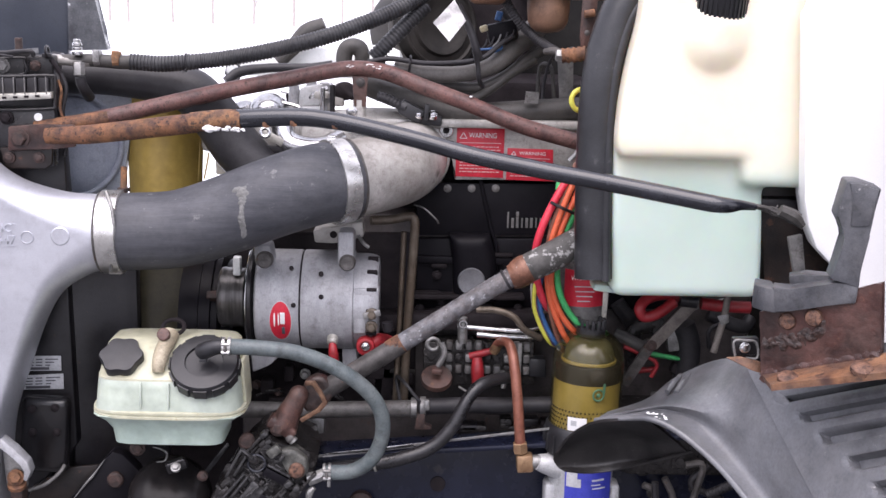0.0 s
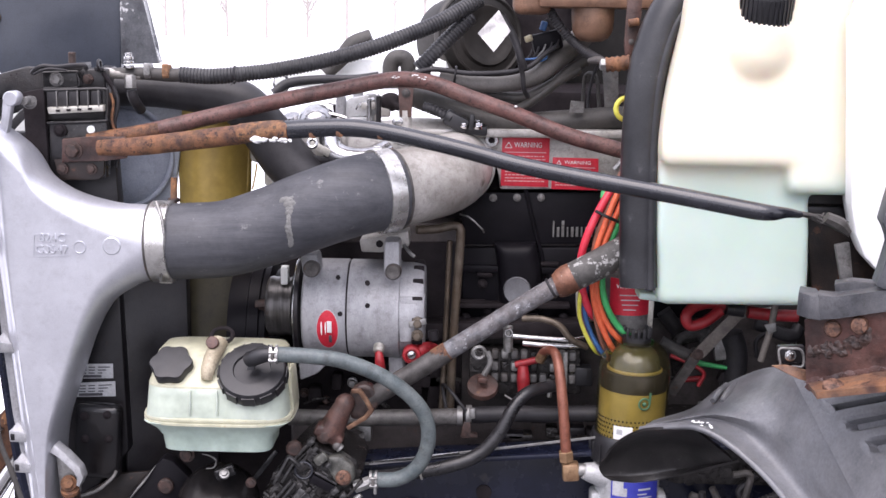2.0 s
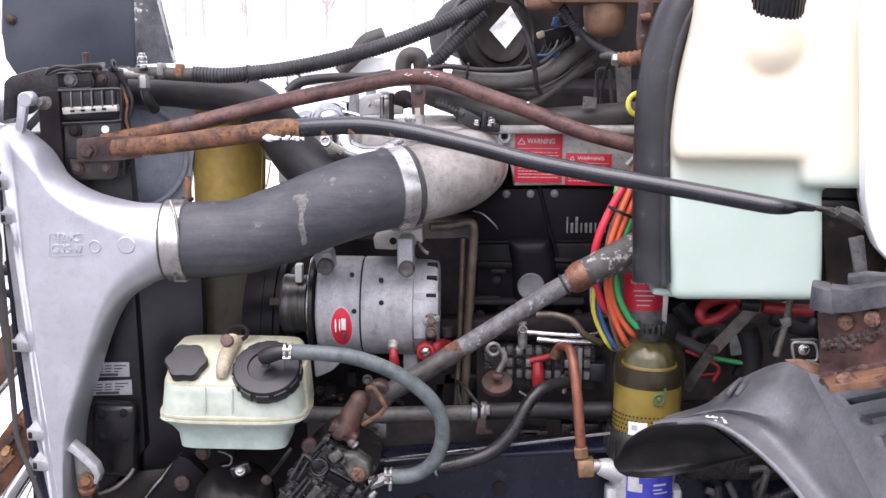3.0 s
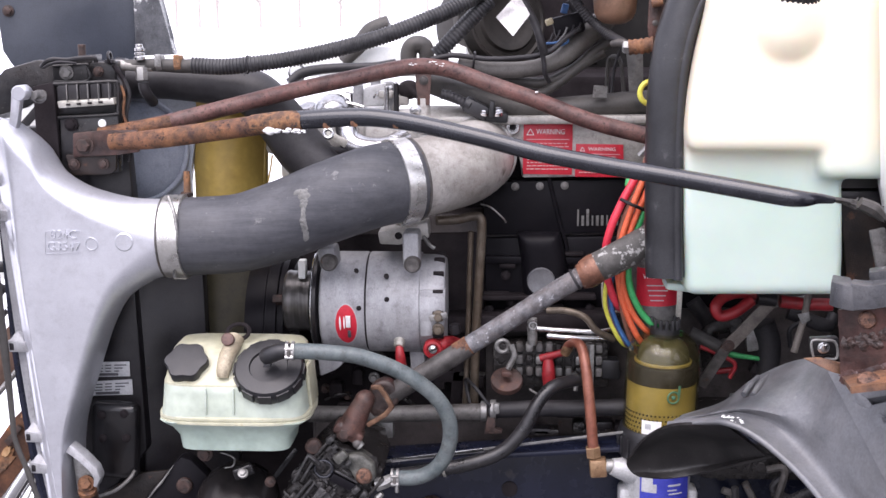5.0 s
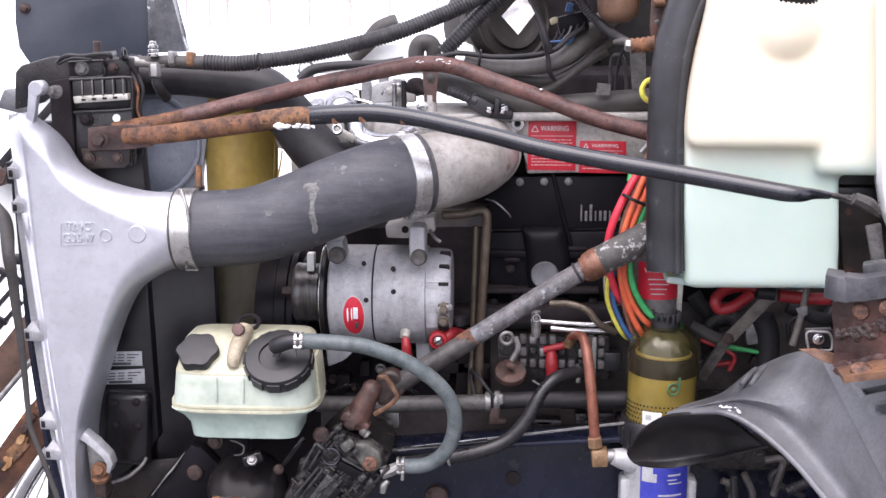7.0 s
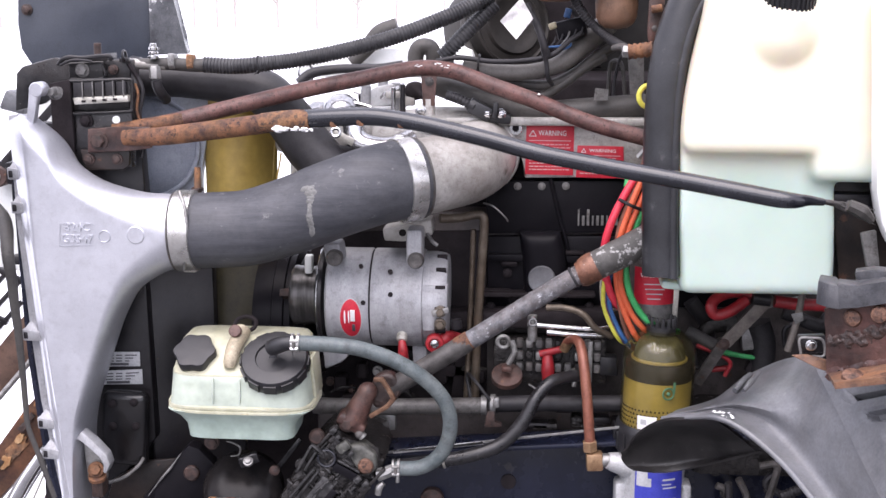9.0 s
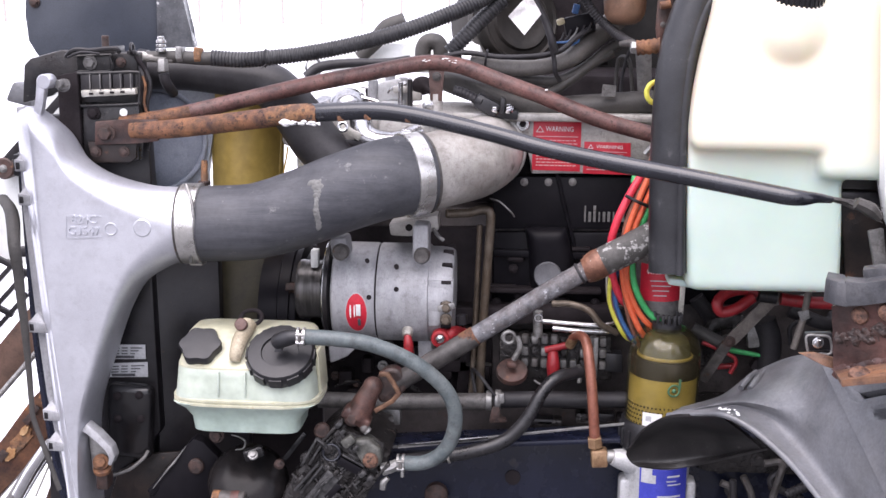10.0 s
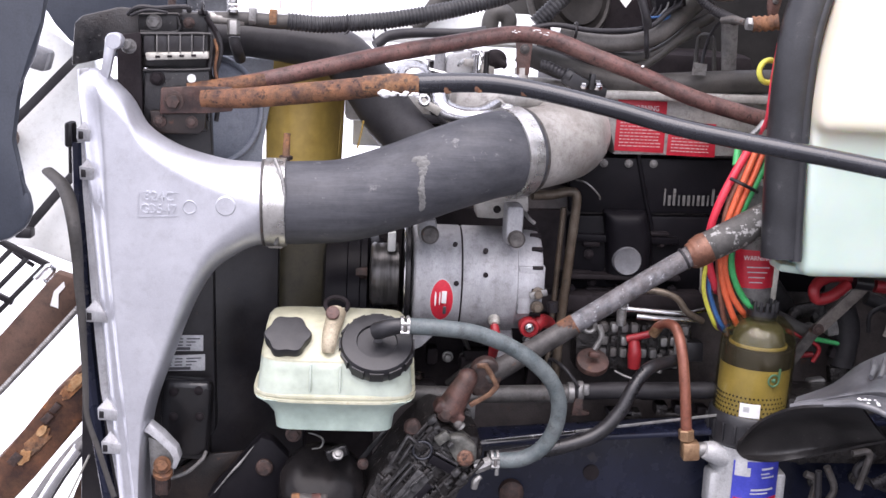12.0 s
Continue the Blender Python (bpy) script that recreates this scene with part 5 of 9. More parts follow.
# ---- stay bars ----
def build_stays():
    u = thing("upper_stay_bar", (-0.663, -0.05, 1.574), "bent red-brown oxidised steel stay bar across the bay", "stay bar")
    part("bar", tube([(-0.659, -0.045, 1.573), (-0.576, -0.03, 1.588), (-0.471, -0.005, 1.613), (-0.364, 0.02, 1.639), (-0.265, 0.04, 1.659), (-0.201, 0.05, 1.672), (-0.158, 0.055, 1.676), (-0.113, 0.05, 1.67), (-0.052, 0.04, 1.649), (0.022, 0.03, 1.624), (0.104, 0.02, 1.593), (0.185, 0.01, 1.572), (0.265, 0.0, 1.554)], 0.0131, 20, 6), red_oxide, u)
    part("rust_end", tube([(-0.658, -0.047, 1.573), (-0.619, -0.04, 1.58), (-0.584, -0.033, 1.586), (-0.549, -0.026, 1.593)], [0.0134, 0.0135, 0.0134, 0.0129], 20, 6), rusty_pipe, u, "brown rusted end of the bar")
    m = bmesh.new()
    rng = random.Random(6)
    for p, n_ in (((-0.172, 0.036, 1.68), 5), ((-0.141, 0.036, 1.682), 7), ((-0.126, 0.034, 1.679), 4)):
        for _ in range(n_):
            ball(V(p) + V((rng.uniform(-0.006, 0.006), rng.uniform(-0.001, 0.001), rng.uniform(-0.003, 0.003))), rng.uniform(0.0006, 0.0014), (2.2, 0.5, 0.6), m, 6)
    tagged(part("chalk_mark", m, white_ink, u, "white painted marks"), kind="stuff")
    part("hanger", slab([(-0.171, 0.05, 1.664), (-0.145, 0.05, 1.664), (-0.148, 0.05, 1.614), (-0.167, 0.05, 1.614)], (0, 0.005, 0), 0.001), rust_plate, u, "small brown hanger strap")
    part("hanger_bolt", bolt((-0.157, 0.047, 1.654), FACE, 0.0055, 0.004), grimy_shaft, u)
    part("hanger_post", cyl((-0.159, 0.06, 1.625), (-0.158, 0.06, 1.597), 0.011), raw_alu, u)
    part("pin", ball((0.023, 0.019, 1.637), 0.0022, (1.2, 1, 0.8)), white_ink, u)

    b = thing("lower_stay_bar", (-0.632, -0.06, 1.567), "long black stay bar with a flaking rusty end", "stay bar")
    path = [(-0.357, -0.11, 1.601), (-0.303, -0.125, 1.607), (-0.24, -0.14, 1.611), (-0.196, -0.15, 1.609), (-0.144, -0.165, 1.602), (-0.06, -0.19, 1.586), (0.022, -0.215, 1.568), (0.117, -0.25, 1.554), (0.208, -0.28, 1.542), (0.295, -0.31, 1.53), (0.34, -0.328, 1.524), (0.363, -0.33, 1.522), (0.381, -0.325, 1.522), (0.404, -0.31, 1.518)]
    part("bar", tube(path, [0.0150, 0.0142, 0.0136, 0.0132, 0.0128] + [0.0124] * 5 + [0.0121, 0.0104, 0.0072, 0.0051], 20, 6), black_bar, b)
    rng = random.Random(15)
    frayed = tube([(0.395, -0.315, 1.521), (0.43, -0.28, 1.511), (0.468, -0.235, 1.496), (0.509, -0.195, 1.481)], [0.0045, 0.0055, 0.0050, 0.0040], 10, 8, None, 0.8)
    for k in range(16):
        a_, b_ = V((0.400, -0.312, 1.520)).lerp(V((0.43, -0.285, 1.511)), rng.random()), V((0.445, -0.262, 1.505)).lerp(V((0.500, -0.215, 1.483)), rng.random())
        tube([a_, a_.lerp(b_, 0.5) + V((0, rng.uniform(-0.004, 0), rng.uniform(-0.005, 0.006))), b_ + V((0.004, -0.004, rng.uniform(-0.012, 0.010)))], [0.0020, 0.0019, 0.0007], 5, 4, frayed)
    part("strap_end", frayed, grimy_shaft, b, "frayed grimy strap end")
    part("rust_end", tube([(-0.636, -0.06, 1.566), (-0.574, -0.07, 1.57), (-0.507, -0.08, 1.579), (-0.44, -0.095, 1.589), (-0.395, -0.105, 1.596)], [0.0129, 0.0148, 0.0152, 0.0152, 0.0152], 20, 8), rusty_pipe, b, "brown rusted tube end")
    part("flaking_sleeve", tube([(-0.403, -0.104, 1.596), (-0.375, -0.11, 1.6), (-0.348, -0.116, 1.603), (-0.325, -0.12, 1.603)], [0.0152, 0.0153, 0.0152, 0.0150], 20, 6), flaking_pipe, b, "orange flaking rust patch")
    w = bmesh.new()
    rng = random.Random(8)
    for k in range(46):
        u_ = rng.random() ** 1.3
        p = V((-0.378, -0.126, 1.589)).lerp(V((-0.318, -0.14, 1.590)), u_)
        ball(p + V((rng.uniform(-0.002, 0.002), rng.uniform(-0.002, 0.002), rng.uniform(-0.003, 0.003))), rng.uniform(0.0012, 0.0040) * (1.2 - 0.7 * u_), (1.4, 1, 0.8), w, 8)
    tagged(part("white_residue", w, white_ink, b, "crusty white residue"), kind="stuff")
    for p in ((-0.289, -0.1405, 1.599), (-0.247, -0.1505, 1.603), (-0.184, -0.1640, 1.602)):
        part("rust_chip", moulded(ball(p, 0.0036, (1.0, 0.35, 1.5), ball(V(p) + V((0.003, 0.0004, -0.003)), 0.0030, (1.5, 0.35, 0.9))), 0.0008, 1), rusty_pipe, b, "chipped rusty spot")
    t = thing("stay_bracket", (-0.67, -0.06, 1.544), "rusted flat bracket bolted to the radiator frame", "bracket")
    part("strap", slab([(-0.694, -0.065, 1.579), (-0.652, -0.065, 1.583), (-0.593, -0.065, 1.584), (-0.592, -0.065, 1.55), (-0.622, -0.065, 1.546), (-0.696, -0.065, 1.541)], (0, 0.010, 0), 0.002), rust_plate, t)
    part("bracket_bolt", bolt((-0.676, -0.066, 1.561), FACE, 0.011, 0.012), bolt_rust, t, "rusted hexagon bolt")
    part("gusset", slab([(-0.712, -0.055, 1.545), (-0.630, -0.055, 1.547), (-0.632, -0.055, 1.521), (-0.642, -0.055, 1.513), (-0.704, -0.055, 1.512)], (0, 0.008, 0), 0.002), stained_plate, t, "rust-stained lower plate")
    for p in ((-0.697, -0.057, 1.530), (-0.651, -0.057, 1.531)):
        part("plate_bolt", bolt(p, FACE, 0.0068, 0.005), bolt_rust, t)


build_stays()


# ---- radiator side ----
def build_radiator_side():
    r = thing("radiator", (-0.669, 0.0, 0.915), "black radiator side frame with two pale data labels", "radiator")
    part("side_plate", slab([(-0.817, 0.01, 1.581), (-0.634, 0.01, 1.584), (-0.629, 0.01, 1.462), (-0.628, 0.01, 1.327), (-0.616, 0.01, 0.785), (-0.833, 0.01, 0.775)], (0, 0.03, 0), 0.003), black_paint, r)
    part("side_channel", slab([(-0.69, -0.03, 1.334), (-0.621, -0.03, 1.336), (-0.614, -0.03, 1.052), (-0.656, -0.03, 1.0), (-0.697, -0.03, 0.967), (-0.744, -0.03, 0.798), (-0.785, -0.03, 0.796)], (0, 0.05, 0), 0.004), black_paint, r)
    part("shroud_wall", slab([(-0.626, -0.01, 1.361), (-0.526, 0.05, 1.351), (-0.531, 0.05, 1.099), (-0.48, 0.06, 1.046), (-0.486, 0.06, 0.756), (-0.61, -0.01, 0.784), (-0.62, -0.01, 0.794), (-0.626, -0.01, 0.794)], (0, 0.02, 0), 0.004), black_paint, r)
    part("cover_box", box((-0.656, -0.055, 1.079), (0.078, 0.03, 0.13), 0.014, (0, 3, 0), None, 4), gloss_black, r, "grimy black rounded cover")
    for p in ((-0.673, -0.071, 1.125), (-0.636, -0.071, 1.128), (-0.673, -0.071, 1.086), (-0.634, -0.071, 1.087)):
        part("cover_bolt", bolt(p, FACE, 0.005), engine_black, r)
    for pts in (((-0.696, -0.036, 1.203), (-0.634, -0.036, 1.205), (-0.634, -0.036, 1.18), (-0.699, -0.036, 1.178)), ((-0.701, -0.036, 1.17), (-0.631, -0.036, 1.175), (-0.631, -0.036, 1.149), (-0.704, -0.036, 1.146))):
        lb = part("data_label", slab(pts, (0, 0.001, 0), 0.0003), pale_label, r, "pale grey data label with small print")
        tl, tr, br, bl = [V(p) for p in pts]
        ink = bmesh.new()
        for k in range(3):
            a = tl.lerp(bl, 0.22 + 0.2 * k)
            b = tr.lerp(br, 0.22 + 0.2 * k)
            for u0, u1 in ((0.06, 0.3), (0.36, 0.52), (0.6, 0.92 - 0.1 * k)):
                span(a.lerp(b, u0) + V((0, -0.0006, 0)), a.lerp(b, u1) + V((0, -0.0006, 0)), 0.0018, 0.0004, 0, FACE, ink)
        span(tl.lerp(bl, 0.84).lerp(tr.lerp(br, 0.84), 0.15) + V((0, -0.0006, 0)), tl.lerp(bl, 0.84).lerp(tr.lerp(br, 0.84), 0.7) + V((0, -0.0006, 0)), 0.0045, 0.0004, 0, FACE, ink)
        tagged(part("printed_line", ink, dark_ink, lb), kind="stuff")
    part("stained_bracket", slab([(-0.688, -0.04, 0.98), (-0.63, -0.04, 1.015), (-0.564, -0.04, 1.022), (-0.572, -0.04, 0.915), (-0.711, -0.04, 0.909)], (0, 0.006, 0), 0.002), stained_plate, r, "rust-stained black bracket")
    part("drain_wire", tube([(-0.675, -0.1, 0.998), (-0.65, -0.09, 1.005), (-0.629, -0.08, 1.022), (-0.624, -0.07, 1.031)], 0.003, 8), grey_pipe, r)
    part("lower_arm", span((-0.613, -0.1, 0.969), (-0.54, -0.07, 1.054), 0.012, 0.012, 0.002), cover_black, r)
    # Pale strip painted in for the highlight on the glossy plate's edge.
    part("arm_edge", tube([(-0.607, -0.104, 0.979), (-0.582, -0.104, 1.012), (-0.570, -0.104, 1.026), (-0.557, -0.104, 1.044), (-0.549, -0.104, 1.055)], [0.0006, 0.0018, 0.0022, 0.0010, 0.0005], 6), dull_steel, r, "pale strip standing in for an edge highlight")
    part("bent_wire", tube([(-0.468, -0.125, 1.085), (-0.456, -0.125, 1.082), (-0.446, -0.125, 1.075), (-0.449, -0.125, 1.063), (-0.462, -0.125, 1.060)], [0.0008, 0.0014, 0.0018, 0.0012, 0.0008], 6), dull_steel, r, "twisted bright wire end")

    m = thing("radiator_mount", (-0.676, -0.04, 1.56), "black stacked rubber radiator mount with bolted plates", "radiator mount")
    part("top_plate", slab([(-0.732, -0.035, 1.683), (-0.674, -0.035, 1.686), (-0.675, -0.035, 1.657), (-0.731, -0.035, 1.655)], (0, 0.03, 0), 0.003), worn_black, m)
    part("mount_bolt", bolt((-0.708, -0.037, 1.671), FACE, 0.0085, 0.008), grey_pipe, m, "grey hexagon bolt")
    part("top_block", slab([(-0.676, -0.03, 1.688), (-0.631, -0.03, 1.688), (-0.633, -0.03, 1.654), (-0.677, -0.03, 1.654)], (0, 0.05, 0), 0.004), worn_black, m)
    part("mount_bolt", bolt((-0.659, -0.033, 1.672), FACE, 0.006), bolt_rust, m)
    for k in range(5):
        p0 = V((-0.722, -0.045, 1.652)).lerp(V((-0.634, -0.045, 1.655)), k / 5)
        part("rubber_block", box(p0 + V((0.0085, 0.012, -0.013)), (0.0165, 0.03, 0.028), 0.003), rubber_plain, m)
    part("mount_frame", slab([(-0.73, -0.038, 1.657), (-0.63, -0.038, 1.658), (-0.63, -0.038, 1.606), (-0.731, -0.038, 1.605)], (0, 0.03, 0), 0.003), worn_black, m)
    tray = part("tray", slab([(-0.717, -0.062, 1.628), (-0.628, -0.062, 1.633), (-0.627, -0.062, 1.623), (-0.715, -0.062, 1.617)], (0, 0.03, 0), 0.002), zinc, m, "pale slotted metal tray")
    for k in range(4):
        p = V((-0.699, -0.063, 1.623)).lerp(V((-0.648, -0.063, 1.627)), k / 3)
        part("tray_slot", box(p, (0.007, 0.002, 0.0035), 0.0008), engine_black, tray)
    part("lower_plate", slab([(-0.721, -0.045, 1.605), (-0.628, -0.045, 1.61), (-0.627, -0.045, 1.584), (-0.63, -0.045, 1.516), (-0.723, -0.045, 1.511)], (0, 0.02, 0), 0.003), worn_black, m)
    for p, r_, mt in (((-0.702, -0.047, 1.591), 0.008, engine_black), ((-0.7, -0.047, 1.529), 0.008, bolt_rust), ((-0.654, -0.047, 1.53), 0.008, bolt_rust)):
        part("mount_bolt", bolt(p, FACE, r_), mt, m)
    # White disc in place of a hole that shows daylight.
    part("daylit_hole_disc", lathe((-0.653, -0.046, 1.593), FACE, [(0.0064, -0.004), (0.0064, 0.001), (0.0048, 0.0015), (0.0046, 0.0008), (0.001, 0.0008)], 18), hood_white, m, "white disc standing in for a daylit hole")
    part("rust_stud", cyl((-0.684, -0.03, 1.695), (-0.684, -0.03, 1.714), 0.006, bev=0.001), bolt_rust, m, "rusted stud")
    part("lid", slab([(-0.739, -0.03, 1.69), (-0.669, -0.03, 1.698), (-0.669, -0.03, 1.684), (-0.732, -0.03, 1.681)], (0, 0.05, 0), 0.002), worn_black, m)
    part("hood_lead", tube([(-0.744, -0.045, 1.68), (-0.735, -0.05, 1.688), (-0.723, -0.05, 1.692), (-0.703, -0.05, 1.691), (-0.677, -0.05, 1.694), (-0.659, -0.05, 1.694), (-0.657, -0.045, 1.688)], 0.0036, 8, 6), rubber_plain, m, "black lead lying over the mount")
    part("hood_lead", tube([(-0.739, -0.05, 1.679), (-0.725, -0.055, 1.685), (-0.711, -0.055, 1.688), (-0.687, -0.05, 1.686)], 0.0022, 8, 6), rubber_plain, m)
    part("lead_clip", ring((-0.639, -0.035, 1.694), (1, 0, 0.1), 0.0085, 0.0022, 18, 6), black_paint, m)
    part("lead_clip", box((-0.639, -0.035, 1.688), (0.014, 0.012, 0.006), 0.001), black_paint, m)
    part("drop_hose", tube([(-0.596, -0.01, 1.654), (-0.595, -0.008, 1.644), (-0.592, 0.0, 1.633), (-0.59, 0.02, 1.621)], 0.0085, 12), rubber_plain, m)
    part("plate_rim", tube([(-0.729, -0.037, 1.681), (-0.677, -0.037, 1.684), (-0.675, -0.037, 1.679), (-0.675, -0.037, 1.659), (-0.728, -0.037, 1.657)], 0.0018, 6, 4), worn_black, m)
    part("recess_rim", tube([(-0.727, -0.047, 1.654), (-0.678, -0.047, 1.656), (-0.631, -0.047, 1.658), (-0.625, -0.047, 1.652), (-0.627, -0.047, 1.614), (-0.635, -0.047, 1.607), (-0.722, -0.047, 1.602)], 0.0026, 8, 5), worn_black, m)
    for k in range(5):
        q = V((-0.7, -0.063, 1.654)).lerp(V((-0.634, -0.063, 1.657)), k / 4)
        part("block_web", span(q, q + V((0, 0, -0.026)), 0.0016, 0.003, 0.0004, FACE), grey_pipe, m)
    part("hook_bolt", bolt((-0.735, -0.085, 1.637), (0.55, -1, 0.1), 0.0078, 0.008), grey_pipe, m, "dull hexagon bolt through the hook")
    part("rust_streak", tube([(-0.622, -0.04, 1.651), (-0.617, -0.042, 1.634), (-0.62, -0.042, 1.61), (-0.617, -0.04, 1.592)], 0.0022, 6, 5), rusty_pipe, m, "rusted wire")
    part("loom", tube([(-0.62, -0.03, 1.661), (-0.613, -0.03, 1.636), (-0.62, -0.03, 1.6), (-0.615, -0.02, 1.574), (-0.619, -0.03, 1.531)], 0.0035, 8), rubber_plain, m)
    part("side_web", slab([(-0.759, -0.05, 1.65), (-0.725, -0.05, 1.657), (-0.722, -0.05, 1.506), (-0.74, -0.05, 1.505), (-0.758, -0.05, 1.569)], (0, 0.03, 0), 0.002), engine_black, m)
    part("ear", slab([(-0.825, -0.02, 1.664), (-0.814, -0.02, 1.675), (-0.761, -0.02, 1.69), (-0.728, -0.02, 1.688), (-0.728, -0.02, 1.62), (-0.747, -0.02, 1.62), (-0.764, -0.02, 1.63), (-0.779, -0.02, 1.616), (-0.83, -0.02, 1.602)], (0, 0.012, 0), 0.003), worn_black, m, "scuffed dark grey side ear")
    part("pivot_bolt", cyl((-0.735, -0.11, 1.64), (-0.739, -0.06, 1.639), 0.0065, bev=0.001), grey_pipe, m, "dull pivot bolt")
    part("loom", tube([(-0.633, -0.02, 1.677), (-0.624, -0.03, 1.642), (-0.631, -0.03, 1.606), (-0.626, -0.02, 1.582), (-0.629, -0.03, 1.551)], 0.005, 8), rubber_plain, m)
    part("loom", tube([(-0.635, -0.03, 1.682), (-0.618, -0.03, 1.651), (-0.631, -0.035, 1.619), (-0.635, -0.03, 1.587)], 0.004, 8), engine_black, m)

    s = thing("fan_shroud", (-0.589, 0.1, 1.479), "blue-grey moulded fan shroud around the radiator fan", "fan shroud")
    part("panel", slab([(-0.695, 0.12, 1.624), (-0.531, 0.12, 1.617), (-0.55, 0.12, 1.556), (-0.563, 0.12, 1.477), (-0.561, 0.12, 1.065), (-0.719, 0.12, 1.06)], (0, 0.02, 0), 0.004), blue_grey, s)
    part("opening_ring", ring((-0.653, 0.108, 1.533), (0.1, -1, 0.1), 0.088, 0.005, 56, 10), dusty_blue, s)
    part("opening", lathe((-0.653, 0.112, 1.533), (0.1, -1, 0.1), [(0.086, -0.01), (0.084, 0.004), (0.074, 0.012), (0.050, 0.018), (0.001, 0.020)], 56), dusty_blue, s, "dusty blue-grey domed fan hub")
    o = thing("fan_ring", (-0.496, 0.1, 1.22), "dusty olive yellow plastic fan ring", "fan ring")
    rows = []
    for k in range(13):
        u = k / 12
        row = []
        for j in range(9):
            v = j / 8
            p = V((-0.555, 0.12, 1.617)).lerp(V((-0.436, 0.12, 1.618)), v)
            low = V((-0.545, 0.1, 1.072)).lerp(V((-0.45, 0.1, 1.075)), v)
            q = p.lerp(low, u)
            q.y += 0.05 * (v - 0.45) ** 2 * 4 - 0.02
            row.append(q)
        rows.append(row)
    part("ring_wall", sheet(rows, 0.006), olive, o)
    # Sheet before the lower ring, coloured as if shaded.
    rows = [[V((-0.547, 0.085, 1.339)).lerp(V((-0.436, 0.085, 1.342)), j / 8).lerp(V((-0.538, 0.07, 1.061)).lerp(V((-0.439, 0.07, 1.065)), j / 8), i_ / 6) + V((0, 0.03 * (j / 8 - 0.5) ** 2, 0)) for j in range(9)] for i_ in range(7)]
    part("shaded_lower_ring", sheet(rows, 0.005), olive_shade, o, "darker olive sheet standing in for shade on the lower ring")
    part("rim", tube([(-0.445, 0.16, 1.616), (-0.44, 0.15, 1.526), (-0.451, 0.14, 1.356), (-0.456, 0.13, 1.065)], 0.006, 8), olive, o)


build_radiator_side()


# ---- hoses at the top ----
def build_top_hoses():
    h = thing("corrugated_loom", (-0.507, 0.0, 1.678), "black corrugated conduit sagging across the bay", "conduit")
    part("conduit", corrugated([(-0.519, 0.0, 1.68), (-0.47, 0.0, 1.678), (-0.424, 0.0, 1.682), (-0.362, 0.01, 1.69), (-0.29, 0.02, 1.705), (-0.217, 0.03, 1.725), (-0.155, 0.05, 1.748), (-0.102, 0.07, 1.771), (-0.038, 0.1, 1.809)], 0.0135, 0.0055), loom_grey, h)
    part("sleeve_tie", ring((-0.431, 0.0, 1.681), (1, 0, 0.0), 0.0138, 0.0016, 24, 6), black_paint, h)
    part("tie_tail", tube([(-0.428, -0.012, 1.672), (-0.435, -0.014, 1.665)], 0.001, 6), black_paint, h)
    part("smooth_end", tube([(-0.638, 0.0, 1.681), (-0.582, 0.0, 1.681), (-0.535, 0.0, 1.679), (-0.509, 0.0, 1.68)], [0.0074, 0.0102, 0.0111, 0.0111], 16), grey_hose, h, "dull grey hose end")
    part("fitting", tube([(-0.652, 0.0, 1.681), (-0.617, 0.0, 1.68), (-0.582, -0.0, 1.68)], [0.0083, 0.0088, 0.0097], 14), raw_alu, h)
    for x, mt, lb in (((-0.57, -0.0, 1.684), dull_steel, "grey spring clip"), ((-0.54, 0.0, 1.683), rust_orange, "rusted spring clip")):
        c = part("spring_clip", band(x, (1, 0, -0.02), 0.0115, 0.011), mt, h, lb)
        part("clip_ear", box(V(x) + V((0, -0.012, 0.004)), (0.011, 0.006, 0.02), 0.002), mt, h)
    f = thing("bleed_fitting", (-0.603, 0.0, 1.658), "bright stacked hose fitting with a zinc nut", "fitting")
    for k, (r_, y0, y1) in enumerate(((6, 60, 70), (8.5, 66, 72), (9, 74, 79), (10, 81, 87))):
        part("washer", cyl(V((-0.599, -0.012, 1.677)) + V((0, 0, (100 - y1) * 0.00092)), V((-0.599, -0.012, 1.677)) + V((0, 0, (100 - y0) * 0.00092)), r_ * 0.00088, bev=0.0008), steel, f)
    part("nut", lathe((-0.597, -0.012, 1.656), (0, 0, 1), [(0.006, 0.0), (0.0095, 0.002), (0.0095, 0.02), (0.008, 0.022)], 6), dull_steel, f)

    k = thing("radiator_top_hose", (-0.536, 0.1, 1.597), "fat black radiator hose bending down behind the charge hose", "hose")
    part("hose", tube([(-0.668, 0.08, 1.653), (-0.578, 0.08, 1.652), (-0.491, 0.08, 1.644), (-0.438, 0.08, 1.630), (-0.396, 0.075, 1.587), (-0.361, 0.07, 1.54), (-0.312, 0.06, 1.49), (-0.263, 0.06, 1.433)], [0.0310, 0.0310, 0.0340, 0.0390, 0.0410, 0.0421, 0.0409, 0.0409], 28, 8), rubber_plain, k)
    part("belt_strand", tube([(-0.402, 0.03, 1.535), (-0.405, 0.03, 1.516), (-0.41, 0.03, 1.492)], 0.0016, 6), olive, k, "yellow strand")
    part("hose_end", tube([(-0.67, 0.08, 1.646), (-0.656, 0.08, 1.644)], 0.0451, 28), black_paint, k)


build_top_hoses()


